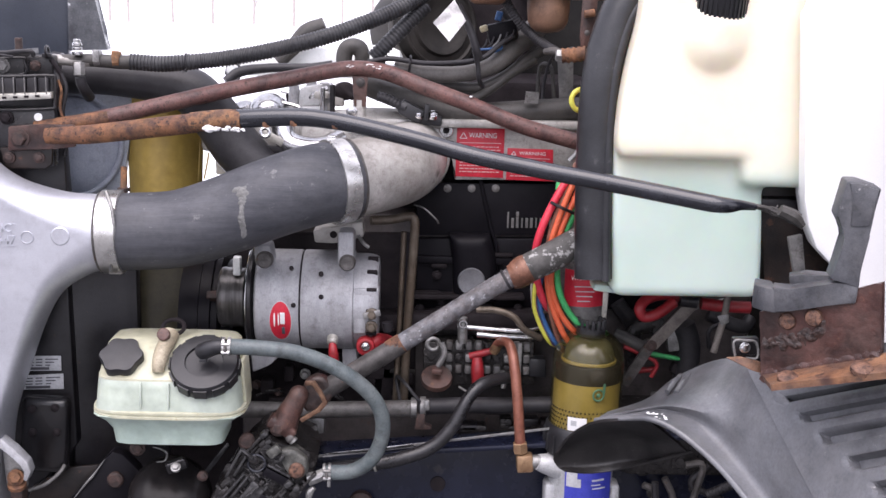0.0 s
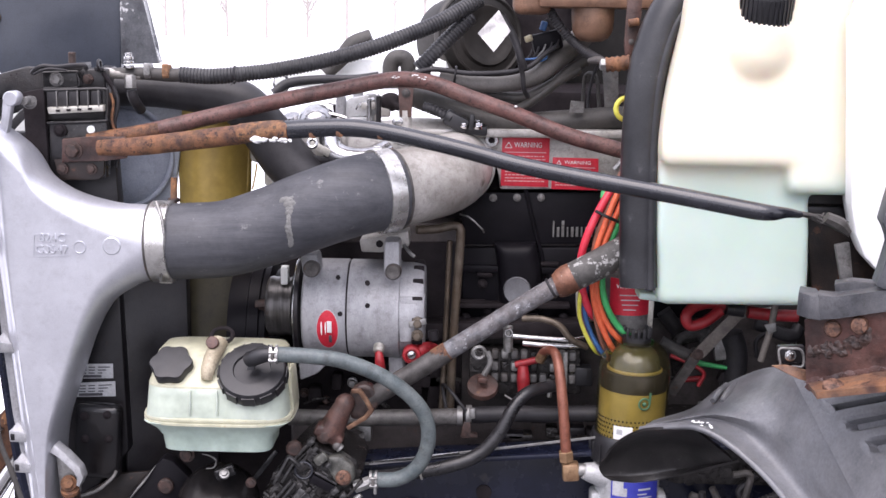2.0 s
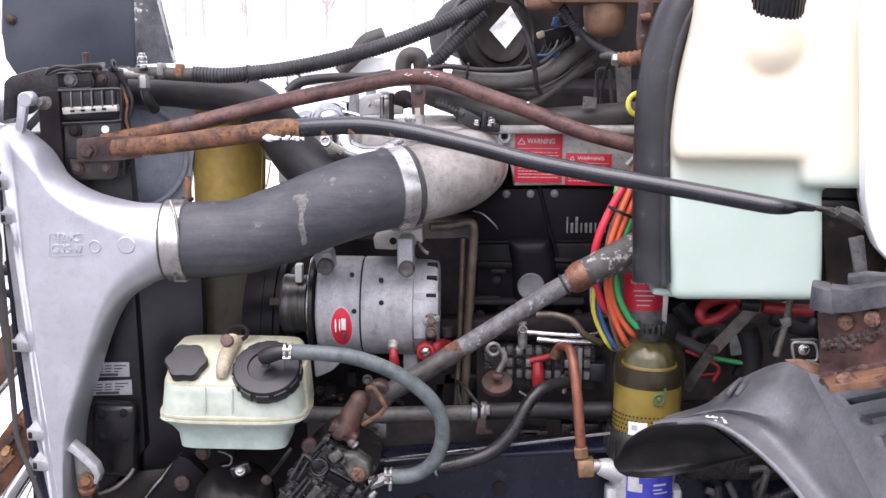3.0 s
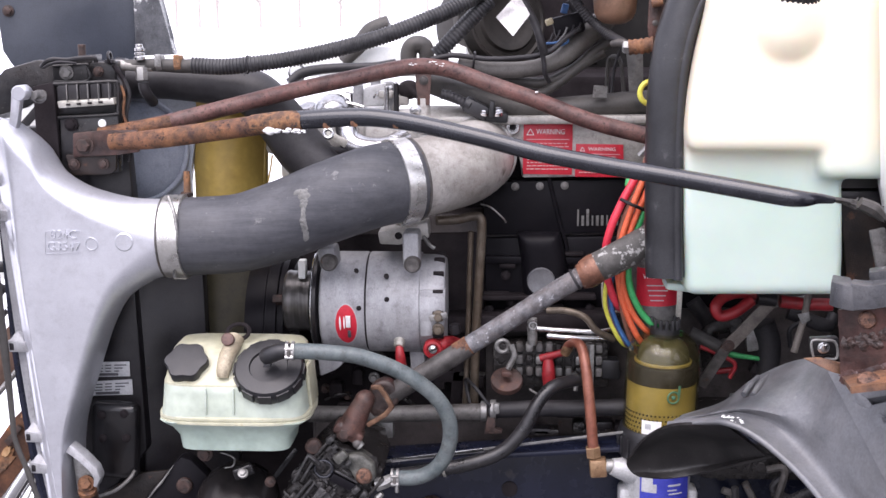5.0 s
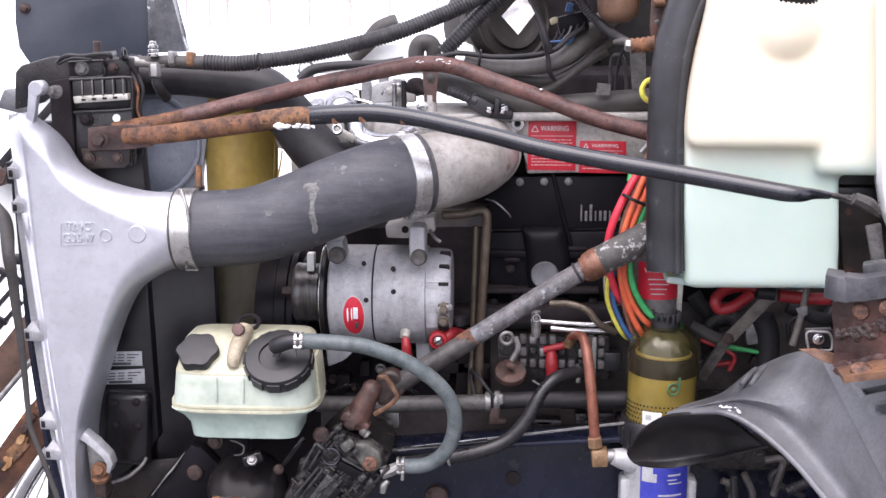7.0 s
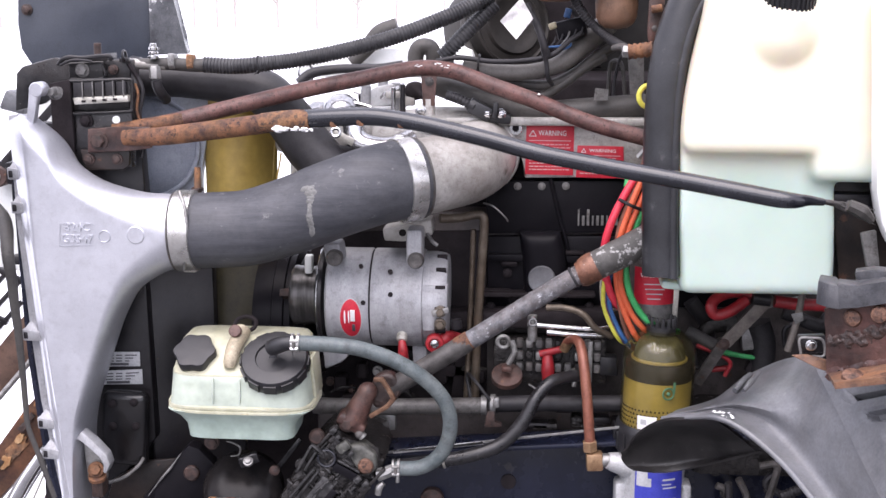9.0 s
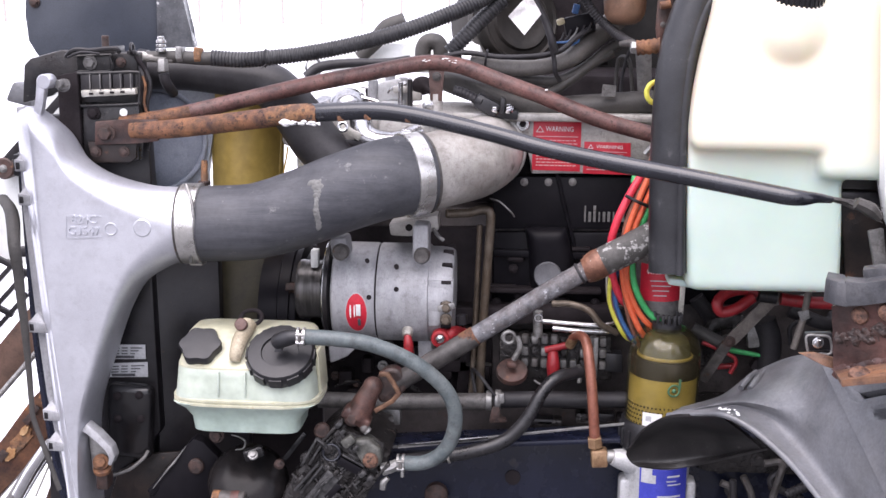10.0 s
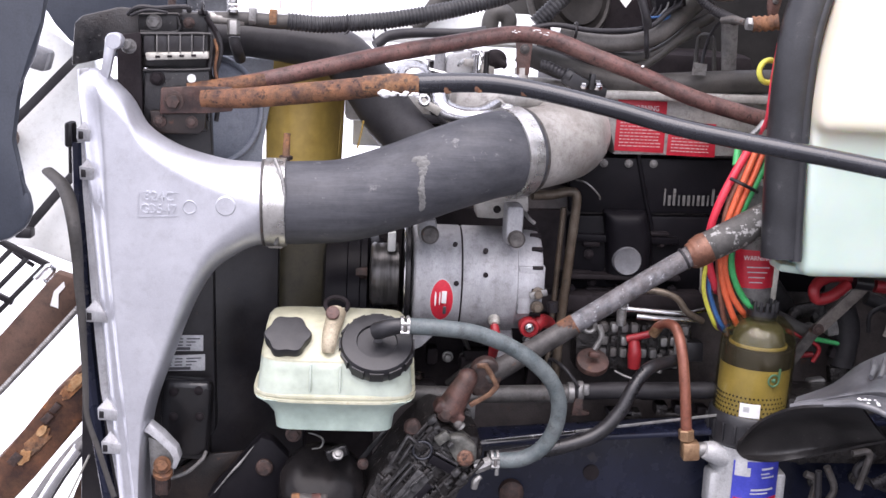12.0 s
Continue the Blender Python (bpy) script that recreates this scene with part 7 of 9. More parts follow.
# ---- steering shaft and gear ----
def build_steering():
    s = thing("steering_shaft", (-0.199, -0.12, 1.165), "corroded grey steering shaft with a rusty slip joint", "steering shaft")
    part("sleeve", tube([(0.108, -0.095, 1.376), (0.149, -0.095, 1.398), (0.191, -0.095, 1.422), (0.258, -0.095, 1.459)], [0.0228, 0.0236, 0.0236, 0.0236], 24), sleeve_grey, s, "flaking painted outer sleeve")
    part("rust_collar", tube([(0.089, -0.095, 1.365), (0.098, -0.095, 1.369), (0.11, -0.095, 1.377), (0.118, -0.095, 1.381)], [0.0184, 0.0225, 0.0240, 0.0228], 24), collar_rust, s, "coppery rusted collar")
    part("seal_ring", ring((0.082, -0.095, 1.361), V((0.108, -0.095, 1.376)) - V((0.063, -0.095, 1.35)), 0.0149, 0.0028, 28, 8), rubber_plain, s)
    part("shaft", tube([(0.098, -0.095, 1.37), (0.046, -0.098, 1.339), (-0.023, -0.102, 1.294), (-0.085, -0.107, 1.254)], [0.0158, 0.0149, 0.0149, 0.0149], 22), shaft_grey, s)
    part("lower_shaft", tube([(-0.08, -0.107, 1.257), (-0.111, -0.11, 1.237), (-0.155, -0.115, 1.21), (-0.208, -0.12, 1.176)], 0.0158, 22), stained_shaft, s, "dark stained lower shaft")
    part("rust_band", tube([(-0.078, -0.107, 1.259), (-0.098, -0.108, 1.246)], 0.0158, 22), rusty_pipe, s)
    j = thing("steering_yoke", (-0.252, -0.13, 1.115), "rusted universal joint yoke on the steering gear input", "joint")
    fork = cyl((-0.263, -0.138, 1.128), (-0.2385, -0.138, 1.177), 0.0220, 0.0150, 20)
    ball((-0.2375, -0.138, 1.179), 0.0160, (1, 1, 1), fork)
    span((-0.283, -0.138, 1.141), (-0.242, -0.138, 1.117), 0.034, 0.018, 0.003, (0, 0, 1), fork)
    part("yoke", moulded(fork, 0.0022, 2), rust_plate, j)
    hub = plate([(-0.229, 1.199), (-0.213, 1.209), (-0.198, 1.207), (-0.186, 1.193), (-0.185, 1.172), (-0.207, 1.151), (-0.228, 1.149), (-0.236, 1.172)], -0.134, -0.106, 0.006)
    part("joint_hub", moulded(hub, 0.0024, 2), greasy_brown, j, "dark greasy joint body")
    loop = [V(p) for p in ((-0.224, -0.150, 1.203), (-0.213, -0.151, 1.204), (-0.203, -0.151, 1.189), (-0.1945, -0.151, 1.173), (-0.205, -0.151, 1.160), (-0.231, -0.149, 1.143))]
    clip = bmesh.new()
    for a_, b_ in zip(loop, loop[1:]):
        over = (b_ - a_).normalized() * 0.0022
        span(a_ - over, b_ + over, 0.0075, 0.0060, 0.0014, FACE, clip)
    part("clip_wire", moulded(clip, 0.0012, 1), dark_clip, j, "worn coppery retaining clip")
    part("grease_nub", ball((-0.2485, -0.152, 1.1135), 0.0075, (1, 0.8, 1)), grimy_shaft, j)
    part("pinch_bolt", cyl((-0.249, -0.15, 1.115), (-0.243, -0.15, 1.108), 0.007), dull_steel, j)
    part("pinch_bolt", bolt((-0.268, -0.152, 1.129), FACE, 0.009), bolt_rust, j)

    g = thing("steering_gear", (-0.291, -0.12, 0.981), "oily black cast steering gear box with ribs and bolts", "steering gear")
    ax = V((0.62, 0, 0.78)).normalized()
    body = slab([(-0.325, -0.15, 1.088), (-0.285, -0.15, 1.124), (-0.224, -0.15, 1.081), (-0.204, -0.15, 1.072), (-0.249, -0.15, 0.993), (-0.286, -0.15, 0.945), (-0.405, -0.15, 0.94), (-0.376, -0.15, 1.009)], (0, 0.13, 0), 0.012)
    part("casting", body, oily, g)
    part("casting", lathe((-0.253, -0.12, 1.078), ax, [(0.034, -0.14), (0.036, -0.03), (0.034, -0.02), (0.034, 0.0), (0.03, 0.008)], 28), oily, g)
    rng = random.Random(21)
    u, v = V((0.72, 0, -0.69)), V((0.66, 0, 0.75))
    o = V((-0.294, -0.152, 1.037))
    ribs = [(-0.052, 0.02), (-0.040, 0.005), (-0.02, -0.02), (0.005, -0.03), (0.03, -0.01), (0.05, 0.02)]
    for a, k in ribs:
        part("rib", span(o + u * a + v * (k - 0.02), o + u * a + v * (k + 0.055), 0.006, 0.014, 0.002, FACE), oily, g)
    for k in range(5):
        q = o + v * (-0.05 + 0.027 * k)
        part("rib", span(q + u * -0.052, q + u * (0.046 - 0.012 * k), 0.005, 0.010, 0.002, FACE), oily, g)
    for k in range(16):
        q = o + u * rng.uniform(-0.055, 0.048) + v * rng.uniform(-0.05, 0.058) + V((0, -0.004, 0))
        if k % 3:
            part("boss", box(q, (rng.uniform(0.010, 0.022), 0.012, rng.uniform(0.008, 0.018)), 0.003, (0, -46, 0)), oily, g)
        else:
            part("gear_bolt", bolt(q, FACE, rng.uniform(0.006, 0.009)), oily, g)
    for k in range(34):
        q = o + u * rng.uniform(-0.050, 0.046) + v * rng.uniform(-0.055, 0.055) + V((0, -0.008, 0))
        part("fin", box(q, (rng.uniform(0.004, 0.018), rng.uniform(0.004, 0.010), rng.uniform(0.0012, 0.0034)), 0.0004, (rng.uniform(-15, 15), rng.choice((-46, 44, 44)) + rng.uniform(-9, 9), rng.uniform(-12, 12)), None, 1), rng.choice((oily, dull_cast, dull_cast)), g)
    for a_, b_ in (((-0.347, 1.053), (-0.322, 1.099)), ((-0.322, 1.099), (-0.305, 1.085)), ((-0.334, 1.056), (-0.316, 1.087)), ((-0.358, 1.011), (-0.318, 1.060)), ((-0.349, 1.007), (-0.312, 1.056)), ((-0.281, 1.075), (-0.247, 1.056))):
        part("edge_rib", span((a_[0], -0.164, a_[1]), (b_[0], -0.164, b_[1]), 0.0034, 0.009, 0.001, FACE), dull_cast, g, "pale grey edge of the casting")
    part("rack", slab([(-0.347, -0.163, 0.992), (-0.305, -0.163, 1.047), (-0.286, -0.163, 1.032), (-0.322, -0.163, 0.978)], (0, 0.014, 0), 0.002), dull_cast, g, "pitted cast strip")
    for k in range(11):
        q = V((-0.338, -0.165, 0.996)).lerp(V((-0.304, -0.165, 1.040)), k / 10)
        part("tooth", box(q + V((0.003 + 0.002 * math.sin(7 * k), 0, -0.004)), (0.0032, 0.006, 0.013 + 0.004 * math.sin(5 * k)), 0.001, (0, 40, 0), None, 1), dull_cast, g)
    # Raised black plates drawn in place of the dark recesses.
    part("recess", slab([(-0.284, -0.166, 1.070), (-0.248, -0.166, 1.051), (-0.257, -0.166, 1.040), (-0.292, -0.166, 1.058)], (0, 0.008, 0), 0.002), cover_black, g, "black plate standing in for a shaded recess")
    part("recess", slab([(-0.291, -0.164, 1.026), (-0.282, -0.164, 1.020), (-0.304, -0.164, 0.994), (-0.312, -0.164, 1.002)], (0, 0.008, 0), 0.002), cover_black, g)
    lump = plate([(-0.264, 1.099), (-0.242, 1.101), (-0.221, 1.084), (-0.219, 1.062), (-0.237, 1.046), (-0.252, 1.060), (-0.262, 1.080)], -0.166, -0.130, 0.005)
    part("knuckle", moulded(lump, 0.0026, 2), knuckle_cast, g, "dull grey-green cast lump")
    part("pad_face", box((-0.272, -0.166, 1.097), (0.022, 0.010, 0.015), 0.003, (0, -38, 0)), knuckle_cast, g, "worn bright pad")
    for p, w in (((-0.288, -0.164, 1.124), 0.012), ((-0.281, -0.164, 1.113), 0.010), ((-0.260, -0.167, 1.088), 0.009), ((-0.250, -0.166, 1.045), 0.013), ((-0.238, -0.166, 1.038), 0.011)):
        part("pad", box(p, (w, 0.012, w * 0.7), 0.002, (6, -42, 4)), dull_cast, g)
    part("cover_ring", ring((-0.3, -0.16, 1.075), FACE, 0.0135, 0.0022, 28, 8), black_bar, g)
    part("cover_bolt", lathe((-0.237, -0.166, 1.067), FACE, [(0.0125, -0.004), (0.0125, 0.003), (0.010, 0.0055), (0.001, 0.006)], 18), scabby, g, "rusted round bolt")
    part("cover_bolt", lathe((-0.316, -0.152, 1.108), FACE, [(0.0125, -0.004), (0.0125, 0.004), (0.009, 0.008), (0.001, 0.009)], 18), bolt_rust, g, "rusted round bolt")
    part("port_nut", tube([(-0.221, -0.148, 1.045), (-0.206, -0.147, 1.05), (-0.196, -0.146, 1.055)], [0.011, 0.010, 0.009], 8), dull_steel, g, "dull steel hose spigot")
    part("small_fitting", tube([(-0.22, -0.15, 1.013), (-0.218, -0.15, 1.025), (-0.211, -0.15, 1.033)], [0.005, 0.006, 0.004], 8), dull_steel, g)
    part("output_boss", lathe((-0.325, -0.13, 1.005), FACE, [(0.045, -0.06), (0.045, 0.015), (0.038, 0.022), (0.02, 0.022), (0.018, 0.028), (0.001, 0.028)], 28), oily, g)
    part("mount_arm", slab([(-0.616, -0.1, 0.95), (-0.616, -0.1, 0.975), (-0.55, -0.1, 1.055), (-0.539, -0.1, 1.067), (-0.522, -0.1, 1.062), (-0.496, -0.1, 1.035), (-0.505, -0.1, 1.005), (-0.514, -0.1, 0.95)], (0, 0.03, 0), 0.004), cover_black, g, "black mounting plate")
    part("mount_bolt", lathe((-0.533, -0.104, 1.021), FACE, [(0.013, -0.003), (0.013, 0.003), (0.010, 0.006), (0.001, 0.0065)], 18), bolt_rust, g, "rusted round bolt head")
    part("bearing_cap", lathe((-0.443, -0.125, 1.012), (0.08, -0.72, 0.72), [(0.066, -0.09), (0.066, -0.014), (0.0655, -0.008), (0.063, -0.002), (0.056, 0.006), (0.046, 0.012), (0.032, 0.0165), (0.016, 0.019), (0.001, 0.0195)], 48), drum_black, g, "oily black domed bearing cover")
    part("cover_lug", moulded(span((-0.440, -0.160, 1.062), (-0.410, -0.150, 1.072), 0.020, 0.014, 0.004, FACE), 0.002, 2), gloss_black, g)
    part("arm_edge", span((-0.389, -0.1, 1.035), (-0.352, -0.1, 1.084), 0.008, 0.006, 0.001, FACE), gloss_black, g)
    part("small_bolt", bolt((-0.489, -0.136, 1.087), FACE, 0.009), bolt_rust, g)
    part("cap_bolt", bolt((-0.423, -0.170, 1.070), (0.05, -0.75, 0.65), 0.0058, 0.006), dull_steel, g, "small bright nut")
    part("cap_bolt", bolt((-0.386, -0.148, 1.047), FACE, 0.006, 0.005), bolt_rust, g)
    part("drag_link", cyl((-0.489, -0.17, 0.992), (-0.436, -0.17, 0.9925), 0.0150, bev=0.002), grimy_shaft, g, "corroded grey link end")
    for x, w, mt in ((-0.482, 0.006, flaking_pipe), (-0.452, 0.007, red_oxide)):
        part("rust_band", cyl((x - w, -0.17, 0.9922), (x + w, -0.17, 0.9924), 0.0156, bev=0.001), mt, g, "rusted band")


build_steering()


# ---- pipes low on the engine ----
def build_low_pipes():
    p = thing("air_pipe", (-0.193, 0.0, 1.097), "grey steel pipe running low along the engine", "pipe")
    part("pipe", tube([(-0.347, -0.005, 1.11), (-0.25, -0.005, 1.11), (-0.155, -0.005, 1.114), (-0.054, -0.005, 1.118)], 0.0138, 20), dim_pipe, p)
    part("dark_hose", tube([(-0.051, -0.005, 1.12), (0.025, 0.0, 1.123), (0.081, 0.0, 1.124), (0.175, -0.0, 1.127)], 0.0138, 18), rubber_plain, p)
    for x in ((-0.058, -0.005, 1.119), (-0.043, -0.005, 1.121)):
        part("clamp_band", band(x, (1, 0, 0), 0.0152, 0.010, None, 28), black_paint if x[0] < -0.06 else dull_steel, p)
    part("clamp_screw", box((-0.037, -0.026, 1.131), (0.010, 0.010, 0.018), 0.003), dull_steel, p)
    part("hanger", slab([(-0.052, -0.02, 1.113), (-0.039, -0.02, 1.114), (-0.04, -0.02, 1.094), (-0.028, -0.02, 1.092), (-0.028, -0.02, 1.086), (-0.057, -0.02, 1.085)], (0, 0.01, 0), 0.001), bolt_rust, p)
    part("bracket", slab([(-0.256, 0.0, 1.1), (-0.208, 0.0, 1.094), (-0.208, 0.0, 1.068), (-0.256, -0.0, 1.066)], (0, 0.02, 0), 0.002), dull_steel, p)
    part("wire", tube([(-0.082, 0.02, 1.124), (-0.089, 0.03, 1.161), (-0.074, -0.01, 1.163), (-0.058, -0.02, 1.146), (-0.048, -0.02, 1.133)], 0.003, 8), rubber_plain, p)
    d = thing("dipstick_tube", (-0.077, 0.05, 1.115), "tarnished dipstick tube bent over the engine", "tube")
    part("tube", tube([(-0.136, 0.02, 1.431), (-0.104, 0.03, 1.431), (-0.076, 0.03, 1.437), (-0.065, 0.03, 1.433), (-0.063, 0.03, 1.414), (-0.067, 0.035, 1.337), (-0.073, 0.04, 1.228), (-0.076, 0.045, 1.116)], 0.0075, 14), old_tube, d)
    part("tube", tube([(-0.081, 0.04, 1.41), (-0.083, 0.045, 1.334), (-0.087, 0.05, 1.205), (-0.091, 0.05, 1.114)], 0.0047, 10), old_tube, d)
    part("wire_loop", tube([(-0.065, 0.04, 1.455), (-0.048, 0.03, 1.451), (-0.029, 0.03, 1.434), (-0.024, 0.04, 1.425)], 0.0014, 6), dull_steel, d)
    h = thing("coolant_hose", (-0.111, -0.08, 1.05), "worn black hose drooping under the fuel lines", "hose")
    part("hose", tube([(-0.2, -0.11, 1.046), (-0.146, -0.1, 1.05), (-0.083, -0.095, 1.061), (-0.028, -0.09, 1.081), (0.007, -0.085, 1.118), (0.029, -0.075, 1.158), (0.055, -0.06, 1.181), (0.107, -0.02, 1.182)], [0.0105, 0.0109, 0.0114, 0.0114, 0.0109, 0.0105, 0.0101, 0.0099], 18), oily_hose, h)
    part("tie", ring((-0.119, -0.098, 1.055), (1, 0, 0.2), 0.0123, 0.0022, 20, 6), zinc, h)
    k = thing("fuel_lines", (0.032, 0.05, 1.233), "bright steel fuel lines over the injection pump", "pipe", "")
    part("line", tube([(0.012, 0.03, 1.251), (0.069, 0.03, 1.248), (0.125, 0.03, 1.246), (0.163, 0.04, 1.251)], 0.0047, 10), steel, k)
    part("line", tube([(0.045, 0.02, 1.241), (0.088, 0.02, 1.238), (0.154, 0.03, 1.235)], 0.0047, 10), steel, k)
    part("line", tube([(0.044, 0.03, 1.281), (0.077, 0.02, 1.283), (0.105, 0.01, 1.275), (0.124, 0.01, 1.253), (0.153, 0.02, 1.236)], 0.0056, 12), old_tube, k, "brown tarnished line")
    part("tee", tube([(0.02, 0.02, 1.27), (0.021, 0.02, 1.226)], 0.008, 10), dull_steel, k)
    part("banjo", ring((0.021, 0.01, 1.261), FACE, 0.006, 0.0022, 18, 6), steel, k)
    i = thing("injection_pump", (0.034, 0.05, 1.149), "greasy black injection pump with rows of nuts", "pump")
    part("pump_body", slab([(-0.045, 0.05, 1.218), (0.146, 0.05, 1.222), (0.149, 0.05, 1.144), (-0.043, 0.05, 1.141)], (0, 0.05, 0), 0.004), oily, i)
    rng = random.Random(5)
    plug = box((0, 0, 0), (0.0118, 0.016, 0.0155), 0.0032)
    for rr in range(3):
        for cc in range(9):
            if (rr, cc) in ((1, 3), (2, 3), (0, 5), (1, 5)):
                continue
            q = V((-0.0, 0.045, 1.215)).lerp(V((0.131, 0.045, 1.215)), cc / 8) + V((0, rng.uniform(-0.003, 0.003), -0.0205 * rr))
            b_ = plug.copy()
            bmesh.ops.transform(b_, matrix=Matrix.Translation(q), verts=b_.verts)
            part("pump_plug", b_, rng.choice((dull_steel, grey_pipe, grimy_shaft, oily)), i)
    for cc in range(8):
        q = V((0.007, 0.044, 1.219)).lerp(V((0.123, 0.044, 1.219)), cc / 7)
        part("pump_rib", span(q, q + V((0, 0, -0.055)), 0.002, 0.006, 0.0006, FACE), oily, i)
    part("strip", span((0.119, 0.035, 1.223), (0.119, 0.035, 1.152), 0.008, 0.004, 0.001, FACE), dull_steel, i)
    part("pump_pipe", tube([(0.09, 0.03, 1.176), (0.094, 0.03, 1.162), (0.093, 0.03, 1.145)], 0.004, 8), dull_steel, i)
    part("eye_lug", ring((-0.028, 0.03, 1.22), FACE, 0.010, 0.0035, 24, 8), dull_steel, i)
    part("lever", tube([(-0.014, 0.025, 1.224), (-0.009, 0.02, 1.206), (-0.019, 0.02, 1.184)], 0.005, 8), dull_steel, i)
    part("cap", lathe((-0.021, 0.018, 1.165), (0, -0.55, 0.85), [(0.018, -0.010), (0.0262, -0.007), (0.0268, 0.0), (0.0255, 0.003), (0.016, 0.004), (0.001, 0.004)], 28), rust_plate, i, "rusted flat pump cap")
    part("cap_clip", box((-0.021, 0.008, 1.179), (0.018, 0.012, 0.010), 0.003, (0, 6, 0)), rust_plate, i)
    part("red_handle", tube([(0.047, 0.03, 1.198), (0.048, 0.025, 1.177), (0.049, 0.028, 1.154)], [0.0085, 0.0115, 0.010], 14), red_rubber, i, "red plastic primer handle")
    part("red_lever", tube([(0.034, 0.03, 1.2), (0.051, 0.028, 1.205), (0.07, 0.025, 1.211)], 0.006, 10), red_rubber, i)
    part("lead", tube([(0.017, 0.02, 1.149), (0.029, 0.01, 1.145), (0.048, 0.0, 1.141)], 0.002, 6), dull_steel, i)
    part("black_box", slab([(0.135, 0.04, 1.195), (0.165, 0.04, 1.194), (0.167, 0.04, 1.161), (0.136, 0.04, 1.163)], (0, 0.03, 0), 0.003), cap_plastic, i)


build_low_pipes()


# ---- fuel filter ----
def build_filter():
    base = V((0.2225, -0.045, 1.109))
    R = 0.0560
    f = thing("fuel_filter", V(base) - V((0, 0, 0.22)), "clear-domed fuel filter with a gold cartridge on a pale cast base", "fuel filter")
    up = V((0.025, 0, 1)).normalized()
    hz = 0.00092
    part("cartridge", lathe(base, up, [(R * 0.96, 0), (R * 0.97, 0.003), (R * 0.965, 88 * hz)], 48), gold, f, "gold perforated filter cartridge")
    part("black_band", lathe(base, up, [(R * 0.965, 88 * hz), (R * 0.97, 89 * hz), (R * 0.955, 116 * hz), (R * 0.93, 118.5 * hz), (R * 0.78, 120 * hz)], 48), engine_black, f)
    part("gold_cap", lathe(base, up, [(R * 0.79, 118 * hz), (R * 0.80, 119 * hz), (R * 0.80, 124 * hz), (R * 0.765, 125 * hz), (R * 0.74, 122 * hz)], 48), gold, f)
    part("lid", lathe(base, up, [(R * 0.76, 123.5 * hz), (R * 0.6, 124.5 * hz), (R * 0.001, 125 * hz)], 40), dark_gold, f, "dark top of the cartridge")
    dome = lathe(base, up, [(R * 1.03, 0.0), (R * 1.045, 60 * hz), (R * 1.04, 118 * hz), (R * 1.0, 138 * hz), (R * 0.88, 156 * hz), (R * 0.66, 168 * hz), (R * 0.45, 172 * hz), (R * 0.43, 170 * hz), (R * 0.64, 166 * hz), (R * 0.86, 154 * hz), (R * 0.98, 137 * hz), (R * 1.02, 118 * hz), (R * 1.025, 60 * hz), (R * 1.01, 0.0)], 48)
    d = part("dome", dome, clear, f, "clear polycarbonate dome")
    d.visible_shadow = False
    part("inner_cone", lathe(base, up, [(R * 0.72, 124.2 * hz), (R * 0.70, 140 * hz), (R * 0.60, 153 * hz), (R * 0.40, 162 * hz), (R * 0.001, 164 * hz)], 40), inner_olive, f, "olive inner top of the filter")
    part("vent_cap", lathe(base, up, [(R * 0.42, 166 * hz), (R * 0.42, 180 * hz), (R * 0.38, 182 * hz), (R * 0.3, 182 * hz)], 28), cap_plastic, f)
    m = basis(up)
    for k in range(14):
        a = 2 * math.pi * k / 14
        q = base + m @ V((R * 0.38 * math.cos(a), R * 0.38 * math.sin(a), 187 * hz))
        part("cap_tooth", box(q, (0.005, 0.005, 0.018), 0.001), cap_plastic, f)
    # perforations, in a band that dips to one side
    holes = bmesh.new()
    for row in range(5):
        for k in range(52):
            a = 2 * math.pi * (k + 0.5 * (row % 2)) / 52
            ca, sa = math.cos(a), math.sin(a)
            if sa > 0.35:
                continue
            q = base + V((0, 0, (36 - 8 * row + 3) * hz)) + V((R * 0.969 * ca, R * 0.969 * sa, 0))
            lathe(q, (ca, sa, 0), [(0.0017, -0.0008), (0.0017, 0.0004), (0.0003, 0.0004)], 6, holes)
    tagged(part("perforation", holes, engine_black, f), kind="stuff")

    def wrap(ang, z, da, dz, lift, mat_, name, label=""):
        """A small sticker bent round the cartridge."""
        rows = []
        for i in range(3):
            zz = z + dz * (i / 2 - 0.5)
            rows.append([base + V(((R + lift) * math.cos(radians(ang + da * (j / 6 - 0.5))), (R + lift) * math.sin(radians(ang + da * (j / 6 - 0.5))), zz)) for j in range(7)])
        return part(name, sheet(rows, 0.0006), mat_, f, label)

    wrap(251, 20 * hz, 30, 24 * hz, 0.0035, white_ink, "paper_label", "small smudged white paper label")
    wrap(246, 22 * hz, 9, 9 * hz, 0.0041, pale_label, "label_smudge")
    part("green_logo", ring(base + V((0.013, -R * 1.015, 74 * hz)), (0.25, -1, 0), 0.0090, 0.0015, 24, 6), green_ink, f, "round green emblem")
    part("green_logo", span(base + V((0.0215, -R * 0.975, 74 * hz)), base + V((0.0225, -R * 0.972, 94 * hz)), 0.004, 0.001, 0, (0.4, -1, 0)), green_ink, f)
    part("green_logo", ball(base + V((0.013, -R * 1.015, 74 * hz)), 0.0035, (1, 0.4, 1)), green_ink, f)
    # collar
    col = lathe(base, up, [(R * 1.0, -52 * hz), (R * 1.12, -46 * hz), (R * 1.14, -12 * hz), (R * 1.12, 2 * hz), (R * 1.06, 6 * hz), (R * 1.0, 4 * hz)], 48)
    cr = part("collar", col, cap_plastic, f, "black ribbed screw collar")
